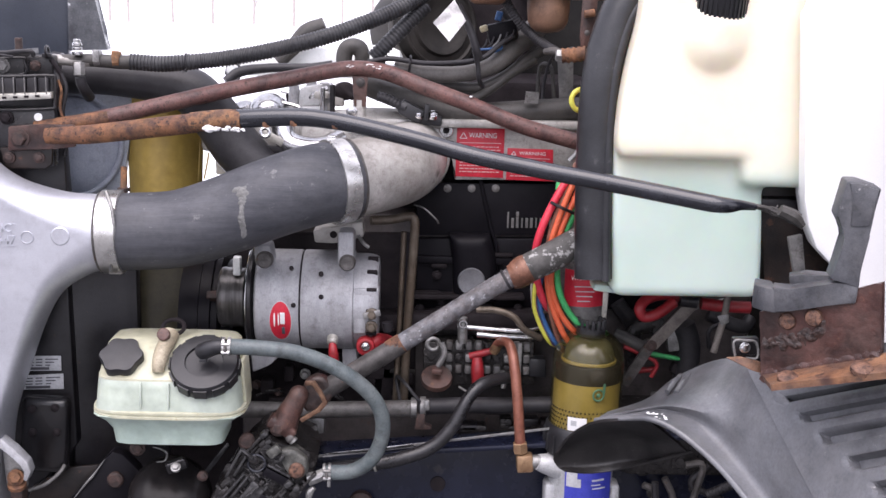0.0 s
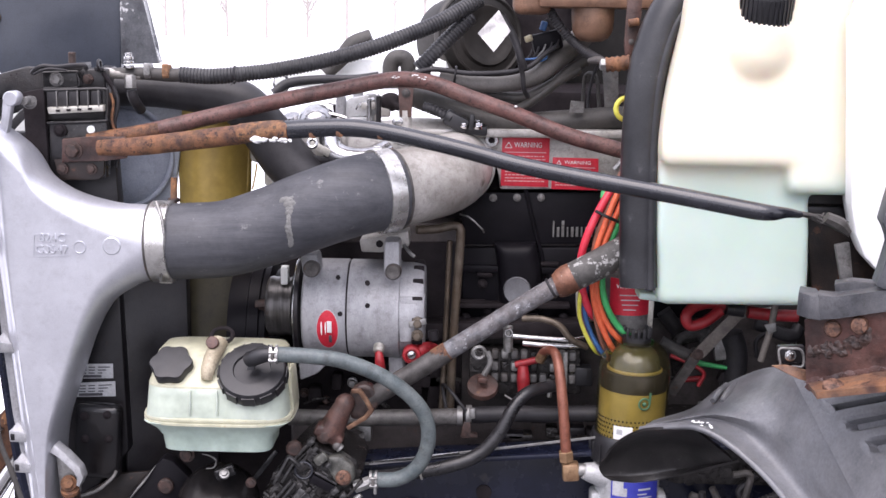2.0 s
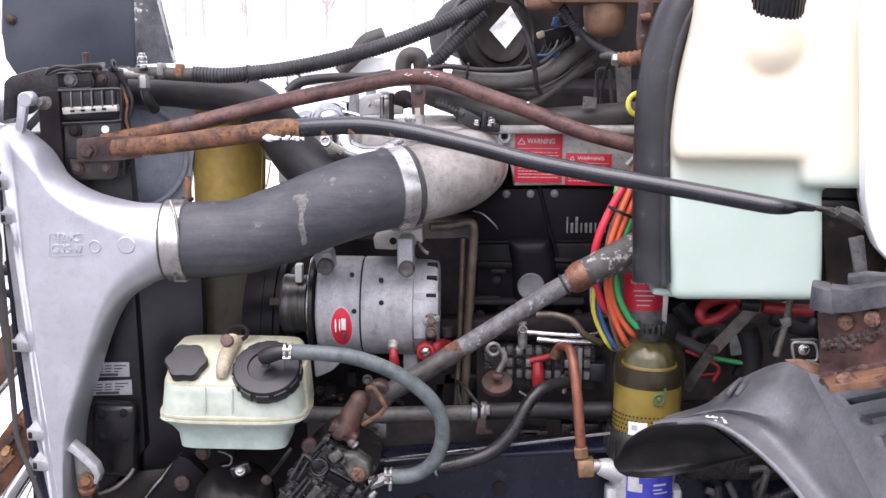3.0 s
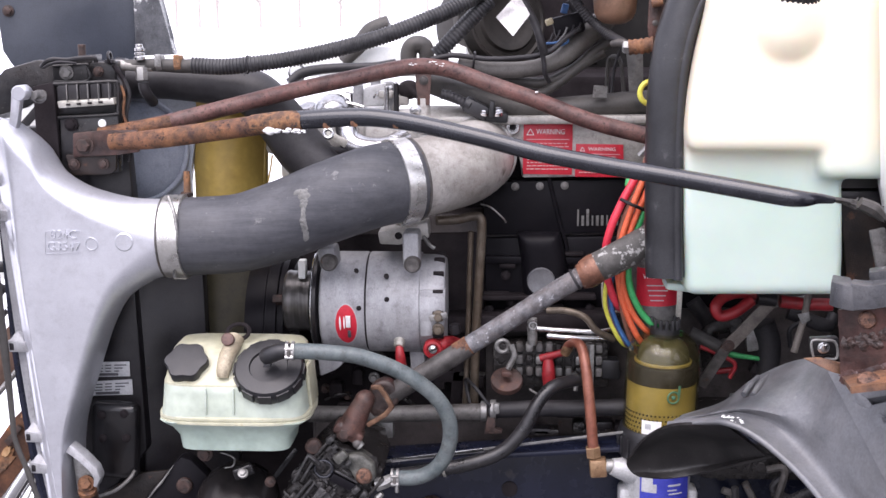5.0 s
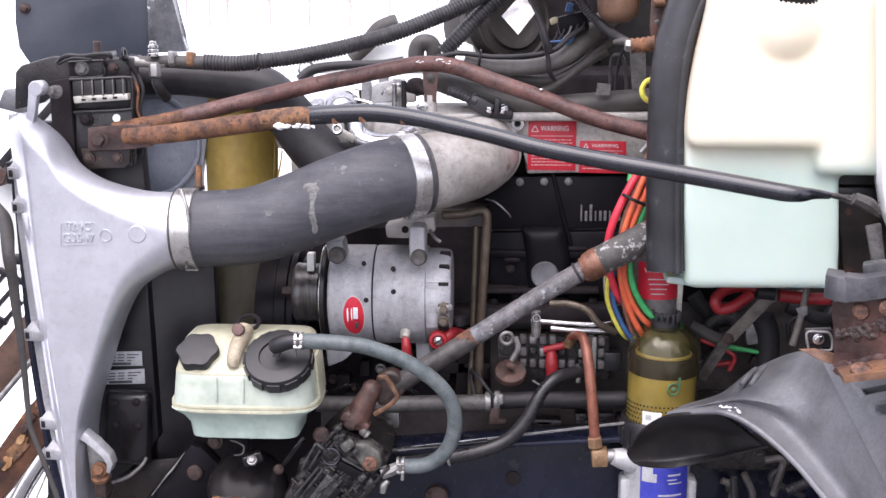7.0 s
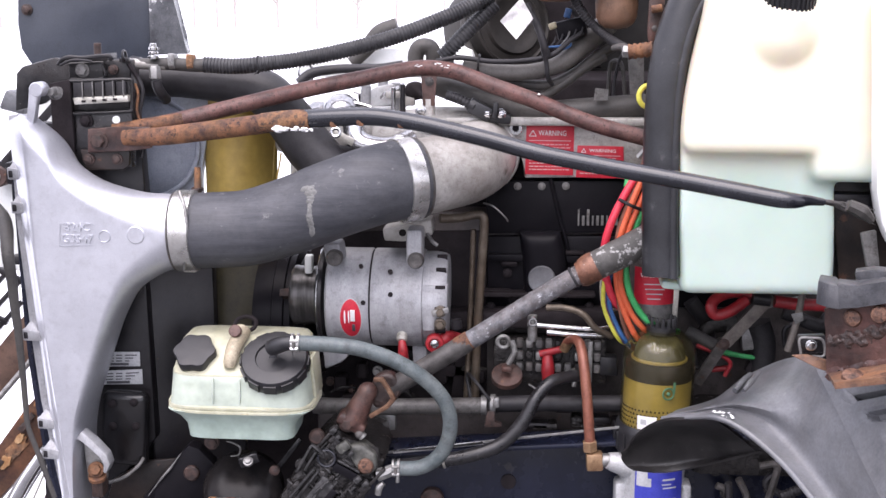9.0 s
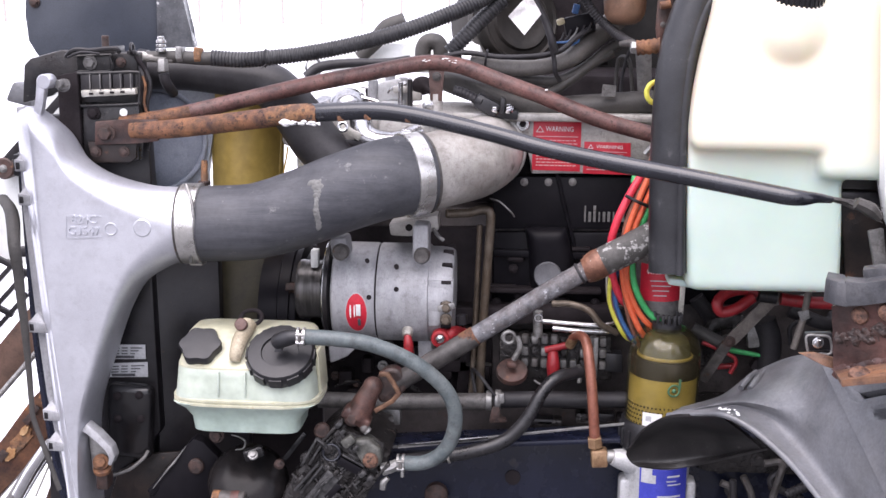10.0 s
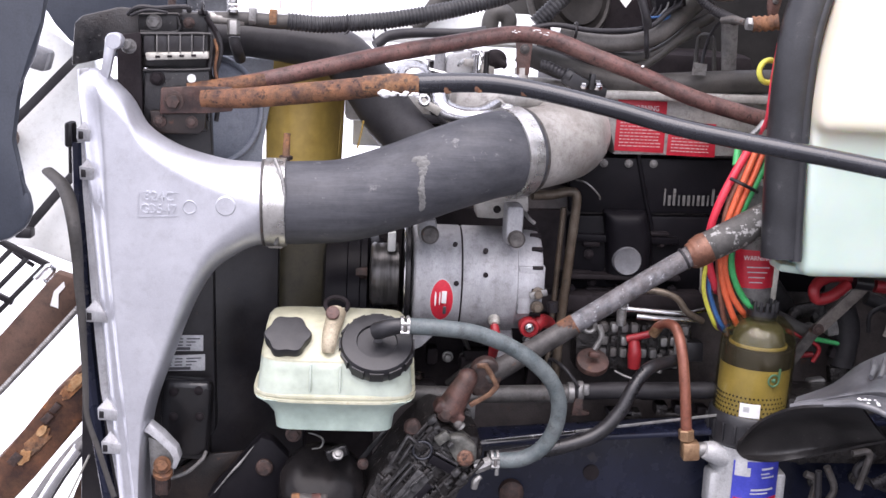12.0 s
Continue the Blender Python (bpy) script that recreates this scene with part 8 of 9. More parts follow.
    for k in range(20):
        a = 2 * math.pi * k / 20
        q = base + V((R * 1.14 * math.cos(a), R * 1.14 * math.sin(a), -24 * hz))
        part("collar_rib", box(q, (0.006, 0.005, 32 * hz), 0.0015, (0, 0, math.degrees(a))), cap_plastic, cr)
    # pale base
    low = base - up * 52 * hz
    part("base_housing", lathe(low, up, [(R * 0.7, -0.19), (R * 0.92, -0.18), (R * 0.95, -0.03), (R * 1.0, -0.01), (R * 1.02, 0.0)], 40), pale_cast, f, "pale grey cast base housing")
    for dx, w in ((-R * 0.95, 0.018), (R * 0.95, 0.018)):
        part("base_lug", box(low + V((dx, -0.01, -0.075)), (w, 0.04, 0.06), 0.007), pale_cast, f)
    part("port", tube([low + V((-R * 0.7, -0.02, -0.018)), low + V((-R * 1.1, -0.025, -0.012)), low + V((-R * 1.35, -0.028, -0.008))], [0.021, 0.017, 0.013], 20), pale_cast, f)
    rows = []
    for i in range(7):
        rows.append([low + V((R * 1.01 * math.cos(radians(236 + 84 * j / 12)), R * 1.01 * math.sin(radians(236 + 84 * j / 12)), -0.016 - 0.078 * i / 6)) for j in range(13)])
    lb = part("base_label", sheet(rows, 0.0008), blue_ink, f, "torn blue and white base label")
    ink = bmesh.new()
    for a0, z0, da, dz in ((248, -0.026, 18, 0.028), (259, -0.033, 8, 0.014), (292, -0.028, 22, 0.003), (288, -0.036, 16, 0.002), (294, -0.042, 24, 0.002), (286, -0.062, 40, 0.003), (280, -0.068, 30, 0.002)):
        r2 = []
        for i in range(3):
            r2.append([low + V((R * 1.025 * math.cos(radians(a0 + da * (j / 4 - 0.5))), R * 1.025 * math.sin(radians(a0 + da * (j / 4 - 0.5))), z0 + dz * (0.5 - i / 2))) for j in range(5)])
        sheet(r2, 0.0005, ink)
    part("label_tear", ink, pale_label, lb)
    r3 = [[low + V((R * 1.024 * math.cos(radians(240 + 78 * j / 8)), R * 1.024 * math.sin(radians(240 + 78 * j / 8)), -0.076 - 0.008 * i)) for j in range(9)] for i in range(3)]
    part("label_stripe", sheet(r3, 0.0005), red_label, lb)

    e = thing("copper_fuel_line", (0.118, -0.07, 1.055), "reddish copper fuel line with brass fittings", "pipe")
    part("pipe", tube([(0.073, 0.02, 1.216), (0.08, 0.01, 1.229), (0.09, -0.01, 1.238), (0.099, -0.03, 1.233), (0.105, -0.05, 1.201), (0.111, -0.062, 1.147), (0.117, -0.07, 1.079)], [0.0060, 0.0069, 0.0078, 0.0083, 0.0086, 0.0086, 0.0086], 16), copper, e)
    part("ferrule", cyl((0.074, 0.02, 1.212), (0.081, 0.012, 1.228), 0.0085, 0.0085, 12), brass, e)
    part("brass_nut", cyl((0.116, -0.07, 1.085), (0.118, -0.07, 1.067), 0.0125, 0.0125, 6, None, 0.0015), brass, e, "pale brass compression nut")
    part("elbow", box((0.125, -0.07, 1.051), (0.027, 0.024, 0.030), 0.004, (0, -4, 0)), brass, e, "brass elbow")
    part("elbow_arm", cyl((0.127, -0.07, 1.052), (0.156, -0.07, 1.053), 0.011, 0.011, 16), dull_steel, e)


build_filter()


def build_wires():
    w = thing("cable_bundle", (0.168, -0.03, 1.244), "bundle of coloured battery cables tied with black ties", "cables")
    def run(name, mat_, r, pts):
        last, before = V(pts[-1]), V(pts[-2])
        if last.z < 1.312:
            pts = pts + [last + (last - before).normalized() * 0.018 + V((0.010, 0.022, -0.002)), last + V((0.050, 0.070, -0.030))]
        part(name, tube(pts, r * 0.78, 12, 7), mat_, w)
    run("red_cable", wire_red, 0.0081, [(0.181, -0.04, 1.52), (0.159, -0.05, 1.483), (0.139, -0.055, 1.438), (0.131, -0.05, 1.396), (0.136, -0.04, 1.349), (0.151, -0.03, 1.31)])
    run("brown_cable", wire_brown, 0.0054, [(0.192, -0.03, 1.539), (0.173, -0.045, 1.487), (0.155, -0.05, 1.438), (0.15, -0.05, 1.397), (0.153, -0.035, 1.339), (0.165, -0.03, 1.282), (0.184, -0.01, 1.23)])
    run("orange_cable", wire_orange, 0.0063, [(0.2, -0.04, 1.54), (0.179, -0.056, 1.493), (0.16, -0.062, 1.44), (0.151, -0.06, 1.399), (0.152, -0.05, 1.351), (0.163, -0.045, 1.304), (0.185, -0.04, 1.257)])
    run("orange_cable", wire_orange, 0.0063, [(0.21, -0.04, 1.536), (0.19, -0.054, 1.488), (0.169, -0.06, 1.435), (0.159, -0.058, 1.389), (0.159, -0.05, 1.342), (0.174, -0.045, 1.3), (0.195, -0.04, 1.271)])
    run("green_cable", wire_green, 0.0068, [(0.168, -0.03, 1.52), (0.164, -0.04, 1.497)] )
    run("green_cable", wire_green, 0.0068, [(0.215, -0.04, 1.514), (0.193, -0.052, 1.47), (0.175, -0.055, 1.425), (0.166, -0.052, 1.379), (0.172, -0.05, 1.333), (0.191, -0.048, 1.296), (0.212, -0.045, 1.276)])
    run("yellow_cable", wire_yellow, 0.0045, [(0.148, -0.04, 1.386), (0.135, -0.04, 1.349), (0.133, -0.035, 1.31), (0.141, -0.03, 1.281), (0.159, -0.02, 1.246)])
    run("blue_cable", wire_blue, 0.0050, [(0.153, -0.035, 1.38), (0.142, -0.032, 1.342), (0.143, -0.03, 1.305), (0.155, -0.025, 1.271), (0.173, -0.02, 1.24)])
    run("violet_cable", violet, 0.0042, [(0.150, -0.03, 1.384), (0.139, -0.03, 1.348), (0.1385, -0.028, 1.307), (0.149, -0.022, 1.272), (0.166, -0.015, 1.242)])
    run("white_cable", zinc, 0.0027, [(0.145, -0.03, 1.384), (0.13, -0.03, 1.351), (0.131, -0.028, 1.309)])
    for a, b, c in (((0.151, -0.062, 1.48), (0.168, -0.075, 1.473), (0.194, -0.062, 1.461)), ((0.127, -0.062, 1.384), (0.138, -0.07, 1.38), (0.152, -0.06, 1.373))):
        part("cable_tie", tube([a, b, c], 0.0028, 8), black_paint, w)
    part("pink_lead", tube([(0.196, -0.09, 1.685), (0.193, -0.085, 1.632), (0.194, -0.075, 1.573), (0.19, -0.06, 1.55)], 0.0038, 8), wire_red, w)
    part("lug", tube([(0.178, -0.06, 1.546), (0.189, -0.062, 1.559), (0.195, -0.06, 1.567)], 0.005, 8), dull_steel, w)
    part("yellow_ring", ring((0.19, -0.072, 1.642), (0.3, -1, 0), 0.0165, 0.0042, 28, 10), wire_yellow, w, "yellow plastic ring")
    c = thing("starting_fluid_canister", (0.215, 0.0, 1.266), "grey canister with a red warning sticker", "canister")
    cc = V((0.215, 0.0, 1.266))
    part("can", lathe(cc, (0, 0, 1), [(0.036, 0.0), (0.038, 0.004), (0.038, 0.185), (0.03, 0.2), (0.012, 0.206)], 36), grey_pipe, c)
    st = []
    for i in range(3):
        st.append([cc + V((0.0388 * math.cos(radians(215 + 110 * j / 12)), 0.0388 * math.sin(radians(215 + 110 * j / 12)), 0.040 + 0.06 * i / 2)) for j in range(13)])
    lab = part("warning_sticker", sheet(st, 0.0006), red_label, c, "red warning sticker with white lettering")
    words("title", "WARNING", 0.0105, (cc.x - 0.024, cc.y - 0.0405, cc.z + 0.083), (90, 0, 0), white_ink, lab, 0.0003, 0.044)
    ink = bmesh.new()
    for k in range(4):
        span(cc + V((-0.018 + 0.002 * k, -0.0402, 0.074 - 0.008 * k)), cc + V((0.018 - 0.003 * k, -0.0402, 0.074 - 0.008 * k)), 0.0016, 0.0005, 0, FACE, ink)
    tagged(part("printed_line", ink, pale_label, lab), kind="stuff")
    part("bracket_strap", span((0.251, -0.02, 1.338), (0.249, -0.02, 1.272), 0.01, 0.004, 0.001, FACE), zinc, c)


build_wires()


# ---- washer tank ----
def build_washer_tank():
    t = thing("washer_fluid_tank", (0.365, -0.08, 1.341), "large translucent white washer tank half full of pale aqua fluid", "fluid tank")
    shell = plate([(0.266, 1.87), (0.254, 1.76), (0.241, 1.698), (0.233, 1.649), (0.229, 1.599), (0.231, 1.567), (0.534, 1.567), (0.537, 1.60), (0.515, 1.87)], -0.197, 0.0, 0.012)
    plate([(0.410, 1.66), (0.416, 1.528), (0.534, 1.528), (0.536, 1.66)], -0.1965, 0.0, 0.014, shell)
    plate([(0.2285, 1.62), (0.2335, 1.461), (0.2375, 1.352), (0.4665, 1.354), (0.461, 1.45), (0.452, 1.62)], -0.165, 0.0, 0.012, shell)
    ball((0.363, -0.176, 1.745), 1.0, (0.056, 0.042, 0.060), shell, 24)
    cyl((0.364, -0.168, 1.735), (0.370, -0.180, 1.782), 0.050, 0.042, 28, shell)
    part("shell", moulded(shell, 0.0042, 24), tank_full, t, "one-piece translucent shell, aqua fluid in the lower half")
    part("neck", lathe((0.374, -0.165, 1.774), (0, -0.30, 1), [(0.036, -0.005), (0.034, 0.006), (0.032, 0.02)], 32), tank_full, t)
    cp = V((0.368, -0.178, 1.783))
    cap = lathe(cp, (0, -0.30, 1), [(0.038, -0.012), (0.0395, -0.010), (0.0395, 0.036), (0.038, 0.039), (0.034, 0.040), (0.001, 0.0405)], 40)
    c = part("cap", cap, cap_plastic, t, "black ribbed screw cap")
    m = basis((0, -0.30, 1)).to_4x4()
    for k in range(36):
        rib = bmesh.new()
        bmesh.ops.create_cube(rib, size=1.0, matrix=Matrix.Translation(cp) @ m @ Matrix.Rotation(2 * math.pi * k / 36, 4, "Z") @ Matrix.Translation((0.0395, 0, 0.0130)) @ Matrix.Diagonal((0.0030, 0.0036, 0.043, 1)))
        part("cap_rib", rib, cap_plastic, c)
    part("outlet", box((0.239, -0.11, 1.358), (0.05, 0.05, 0.012), 0.005, (0, 6, 0)), tank_full, t)
    part("foot_strip", box((0.482, -0.1, 1.497), (0.09, 0.1, 0.02), 0.004), black_paint, t)
    s = thing("bulkhead_seal", (0.215, -0.13, 1.379), "thick dark rubber hood seal curving down beside the tank", "seal")
    line = [(0.295, -0.1, 1.847), (0.257, -0.11, 1.806), (0.234, -0.115, 1.765), (0.218, -0.12, 1.708), (0.211, -0.125, 1.641), (0.2095, -0.128, 1.56), (0.2105, -0.133, 1.47), (0.213, -0.14, 1.377)]
    part("seal_strip", tube(line, [0.0315, 0.0315, 0.0315, 0.0315, 0.0312, 0.0308, 0.0304, 0.0298], 32, 8), seal_rubber, s)
    part("seal_bead", tube([V(p) + V((0.014, -0.0245, 0)) for p in line[1:]], 0.0072, 12, 8), seal_rubber, s)


build_washer_tank()


def build_under_tank():
    k = thing("red_battery_cable", (0.363, -0.03, 1.297), "thick red battery cable looped under the washer tank", "cable")
    part("cable", tube([(0.484, -0.04, 1.312), (0.44, -0.04, 1.313), (0.404, -0.04, 1.317)], 0.0099, 14), red_rubber, k)
    part("cable", tube([(0.375, -0.03, 1.323), (0.344, -0.03, 1.328), (0.316, -0.04, 1.322), (0.303, -0.05, 1.309), (0.311, -0.05, 1.295), (0.333, -0.05, 1.301), (0.36, -0.04, 1.318)], 0.0090, 14), red_rubber, k)
    part("tape", tube([(0.368, -0.045, 1.323), (0.396, -0.045, 1.32)], 0.0108, 12), black_paint, k)
    part("low_cable", tube([(0.293, 0.02, 1.225), (0.321, 0.02, 1.214), (0.35, 0.02, 1.197), (0.342, 0.02, 1.173)], 0.0036, 10), red_rubber, k)
    part("low_cable", tube([(0.300, 0.05, 1.218), (0.312, 0.05, 1.214), (0.347, 0.05, 1.205), (0.398, 0.05, 1.197)], [0.0045, 0.0055, 0.005, 0.0035], 10), wire_green, k, "green insulated lead")
    part("low_cable", tube([(0.325, 0.05, 1.175), (0.352, 0.05, 1.178)], 0.0050, 10), red_rubber, k)
    a = thing("support_arm", (0.333, -0.01, 1.238), "flat grey steel support arm with a pivot bolt", "arm")
    part("arm", span((0.335, -0.005, 1.235), (0.401, -0.03, 1.324), 0.021, 0.006, 0.002, FACE), arm_steel, a)
    part("arm", span((0.337, 0.0, 1.239), (0.296, 0.02, 1.159), 0.018, 0.006, 0.001, FACE), grimy_shaft, a)
    part("pivot_bolt", bolt((0.333, -0.01, 1.236), FACE, 0.007), bolt_rust, a)
    part("rod", tube([(0.427, -0.05, 1.238), (0.434, -0.05, 1.268), (0.440, -0.05, 1.294), (0.446, -0.05, 1.345)], 0.0056, 12), arm_steel, a, "pale steel rod")
    part("rod_tab", slab([(0.428, -0.056, 1.300), (0.446, -0.056, 1.304), (0.448, -0.056, 1.290), (0.436, -0.056, 1.284)], (0, 0.003, 0), 0.001), dull_steel, a)
    d = thing("dark_components", (0.392, 0.1, 1.186), "unlit black hoses and castings under the washer tank", "hoses")
    part("hose", tube([(0.399, 0.06, 1.256), (0.411, 0.06, 1.217), (0.407, 0.06, 1.158)], 0.0209, 16), rubber_plain, d)
    part("hose", tube([(0.291, 0.1, 1.283), (0.322, 0.1, 1.234), (0.316, 0.1, 1.163)], 0.0136, 14), rubber_plain, d)
    part("casting", box((0.385, 0.02, 1.071), (0.2, 0.1, 0.12), 0.02), oily, d)
    rng = random.Random(12)
    for n_ in range(14):
        q = V((0.377, -0.04, 1.024)) + V((rng.uniform(-0.05, 0.12), rng.uniform(-0.02, 0.05), rng.uniform(-0.05, 0.05)))
        if n_ % 2:
            part("fitting", tube([q, q + V((rng.uniform(-0.03, 0.03), 0, rng.uniform(-0.04, 0.0))), q + V((rng.uniform(-0.03, 0.04), 0, -0.06))], 0.006, 8), grimy_shaft if n_ % 4 == 1 else rubber_plain, d)
        else:
            part("fitting", bolt(q, FACE, rng.uniform(0.006, 0.012)), oily, d)
    part("spring_tube", corrugated([(0.43, -0.06, 0.995), (0.473, -0.06, 1.016), (0.526, -0.06, 1.033)], 0.009, 0.006), rubber_plain, d)


build_under_tank()


def build_low_clutter():
    """Dim hoses, leads and brackets deep in the bay."""
    rng = random.Random(77)
    d = thing("deep_hoses", (0.364, 0.08, 1.11), "dim hoses, leads and brackets deep in the bay", "hoses")
    a, b, c = V((0.271, 0.06, 1.292)), V((0.517, 0.06, 1.298)), V((0.288, 0.06, 0.95))
    for k in range(22):
        p = a + (b - a) * rng.random() + (c - a) * rng.random() + V((0, rng.uniform(-0.03, 0.03), 0))
        q = p + V((rng.uniform(-0.08, 0.08), rng.uniform(-0.02, 0.02), rng.uniform(-0.10, 0.02)))
        m = p.lerp(q, 0.5) + V((rng.uniform(-0.03, 0.03), -0.01, rng.uniform(-0.02, 0.03)))
        part("hose", tube([p, m, q], rng.choice((0.004, 0.006, 0.009, 0.012)), 10, 8), rng.choice((rubber_plain, rubber_plain, grey_hose, dull_steel, oily)), d)
    for k in range(12):
        p = a + (b - a) * rng.random() + (c - a) * rng.random()
        part("bracket", box(p, (rng.uniform(0.015, 0.05), 0.02, rng.uniform(0.01, 0.04)), 0.003, (0, rng.uniform(-40, 40), 0)), rng.choice((engine_black, oily, dull_steel)), d)
    e = thing("block_fittings", (-0.222, 0.08, 1.1), "greasy bosses, bolts and leads on the engine block", "fittings")
    a, b, c = V((-0.363, 0.09, 1.175)), V((-0.065, 0.09, 1.184)), V((-0.364, 0.09, 1.092))
    for k in range(26):
        p = a + (b - a) * rng.random() + (c - a) * rng.random()
        if k % 3 == 0:
            part("block_bolt", bolt(p, FACE, rng.uniform(0.005, 0.009), 0.01), rng.choice((oily, dull_steel, bolt_rust)), e)
        elif k % 3 == 1:
            part("boss", box(p, (rng.uniform(0.015, 0.05), 0.03, rng.uniform(0.012, 0.03)), 0.005), engine_black, e)
        else:
            q = p + V((rng.uniform(-0.07, 0.07), 0.0, rng.uniform(-0.05, 0.05)))
            part("lead", tube([p, p.lerp(q, 0.5) + V((0, -0.015, 0.01)), q], rng.uniform(0.003, 0.006), 8), rng.choice((rubber_plain, grey_hose, oily)), e)
    a, b, c = V((-0.049, 0.1, 1.373)), V((0.124, 0.1, 1.377)), V((-0.047, 0.1, 1.253))
    for k in range(14):
        p = a + (b - a) * rng.random() + (c - a) * rng.random()
        if k % 2:
            part("block_bolt", bolt(p, FACE, 0.0055, 0.006), engine_black, e)
        else:
            part("boss", box(p, (rng.uniform(0.02, 0.06), 0.014, rng.uniform(0.006, 0.02)), 0.004), engine_black, e)
    a, b, c = V((0.006, 0.03, 1.124)), V((0.167, 0.03, 1.129)), V((0.007, 0.03, 1.069))
    for k in range(12):
        p = a + (b - a) * rng.random() + (c - a) * rng.random()
        part("boss", box(p, (rng.uniform(0.015, 0.05), 0.03, rng.uniform(0.008, 0.02)), 0.004), rng.choice((engine_black, oily, black_paint)), e)


build_low_clutter()


# ---- wheel arch liner and cab mount ----
def build_liner():
    f = thing("wheel_arch_liner", (0.386, -0.3, 1.067), "dark grey moulded plastic wheel arch liner with pressed ribs", "wheel arch")
    back = [(0.241, -0.19, 1.18), (0.308, -0.15, 1.19), (0.345, -0.17, 1.233), (0.399, -0.24, 1.282), (0.411, -0.394, 1.303), (0.435, -0.48, 1.275), (0.456, -0.566, 1.231), (0.474, -0.645, 1.187)]
    upper = [(0.229, -0.215, 1.185), (0.274, -0.22, 1.199), (0.325, -0.25, 1.24), (0.379, -0.31, 1.271), (0.402, -0.406, 1.272), (0.426, -0.48, 1.249), (0.448, -0.562, 1.211), (0.466, -0.634, 1.175)]
    ridge = [(0.219, -0.235, 1.188), (0.254, -0.272, 1.209), (0.306, -0.31, 1.233), (0.357, -0.352, 1.236), (0.383, -0.396, 1.223), (0.402, -0.445, 1.201), (0.426, -0.515, 1.169), (0.447, -0.575, 1.118)]
    lip = [(0.206, -0.256, 1.186), (0.236, -0.3, 1.206), (0.273, -0.333, 1.218), (0.309, -0.357, 1.208), (0.348, -0.4, 1.184), (0.375, -0.45, 1.16), (0.404, -0.515, 1.127), (0.427, -0.57, 1.078)]
    trough = [(V(p) + V(q)) / 2 + V((0.004, 0.026 * k, -0.006 * k)) for p, q, k in zip(lip, ridge, (0.15, 0.4, 0.8, 1, 1, 1, 1, 1))]
    part("arch_shell", sheet(smooth_rows([lip, [V(p) + V((0.003, 0.010, 0.003)) for p in lip], trough, ridge, upper, back, [V(p) + V((0.024, 0.010, -0.022)) for p in back]], 5, 8), 0.004), grey_plastic, f)
    part("lip_bead", tube(lip[1:], [0.003] + [0.0045] * (len(lip) - 2), 10, 8), grey_plastic, f)
    # ribbed outer top
    tl, tr, bl, br = V((0.397, -0.37, 1.303)), V((0.552, -0.59, 1.415)), V((0.447, -0.59, 1.176)), V((0.526, -0.77, 1.287))
    rows = []
    out = (bl - tl).cross(tr - tl).normalized()
    out = out if out.y < 0 else -out
    slots = ((0.11, 0.238, 11, 7), (0.195, 0.366, 16, 11), (0.265, 0.518, 18, 12), (0.37, 0.69, 18, 12), (0.46, 0.86, 18, 12))
    for i in range(131):
        v = i / 130
        row = []
        for j in range(71):
            u = j / 70
            p = tl.lerp(tr, u).lerp(bl.lerp(br, u), v)
            sink = 0.0
            for u0, v0, w_out, w_in in slots:
                d = math.hypot(max(0.0, u0 - u) * 340, (v - v0) * 300)
                g = min(1.0, max(0.0, (w_out - d) / (w_out - w_in)))
                sink = max(sink, g * g * (3 - 2 * g))
            row.append(p - out * (0.016 * sink))
        rows.append(row)
    part("ribbed_top", sheet(rows, 0.004), grey_plastic, f)
    for a, c, b in (((0.307, -0.277, 1.24), (0.321, -0.254, 1.247), (0.341, -0.205, 1.243)), ((0.319, -0.28, 1.24), (0.333, -0.257, 1.248), (0.354, -0.215, 1.25))):
        part("stiffening_rib", tube([a, c, b], [0.004, 0.005, 0.004], 12), grey_plastic, f)
    w = bmesh.new()
    rng = random.Random(17)
    for k in range(16):
        p = V((0.269, -0.332, 1.221)).lerp(V((0.295, -0.343, 1.222)), rng.random())
        ball(p + V((0, 0.004, rng.uniform(-0.003, 0.006))), rng.uniform(0.0008, 0.002), (1.5, 1, 0.6), w, 6)
    tagged(part("white_scuff", w, white_ink, f, "flecks of white residue"), kind="stuff")
    flap = [[(0.160, -0.190, 1.112), (0.178, -0.215, 1.152), (0.206, -0.256, 1.187), (0.236, -0.3, 1.207), (0.274, -0.332, 1.218)], [(0.158, -0.186, 1.100), (0.190, -0.185, 1.122), (0.238, -0.20, 1.143), (0.282, -0.23, 1.158), (0.322, -0.28, 1.172)], [(0.166, -0.184, 1.087), (0.200, -0.176, 1.090), (0.248, -0.18, 1.102), (0.300, -0.21, 1.118), (0.345, -0.27, 1.150)], [(0.177, -0.190, 1.082), (0.212, -0.186, 1.078), (0.251, -0.19, 1.085), (0.296, -0.22, 1.109), (0.350, -0.28, 1.150)]]
    part("nose_flap", sheet(smooth_rows(flap, 5, 6), 0.004), scuffed_flap, f, "curled scuffed black front edge")


build_liner()


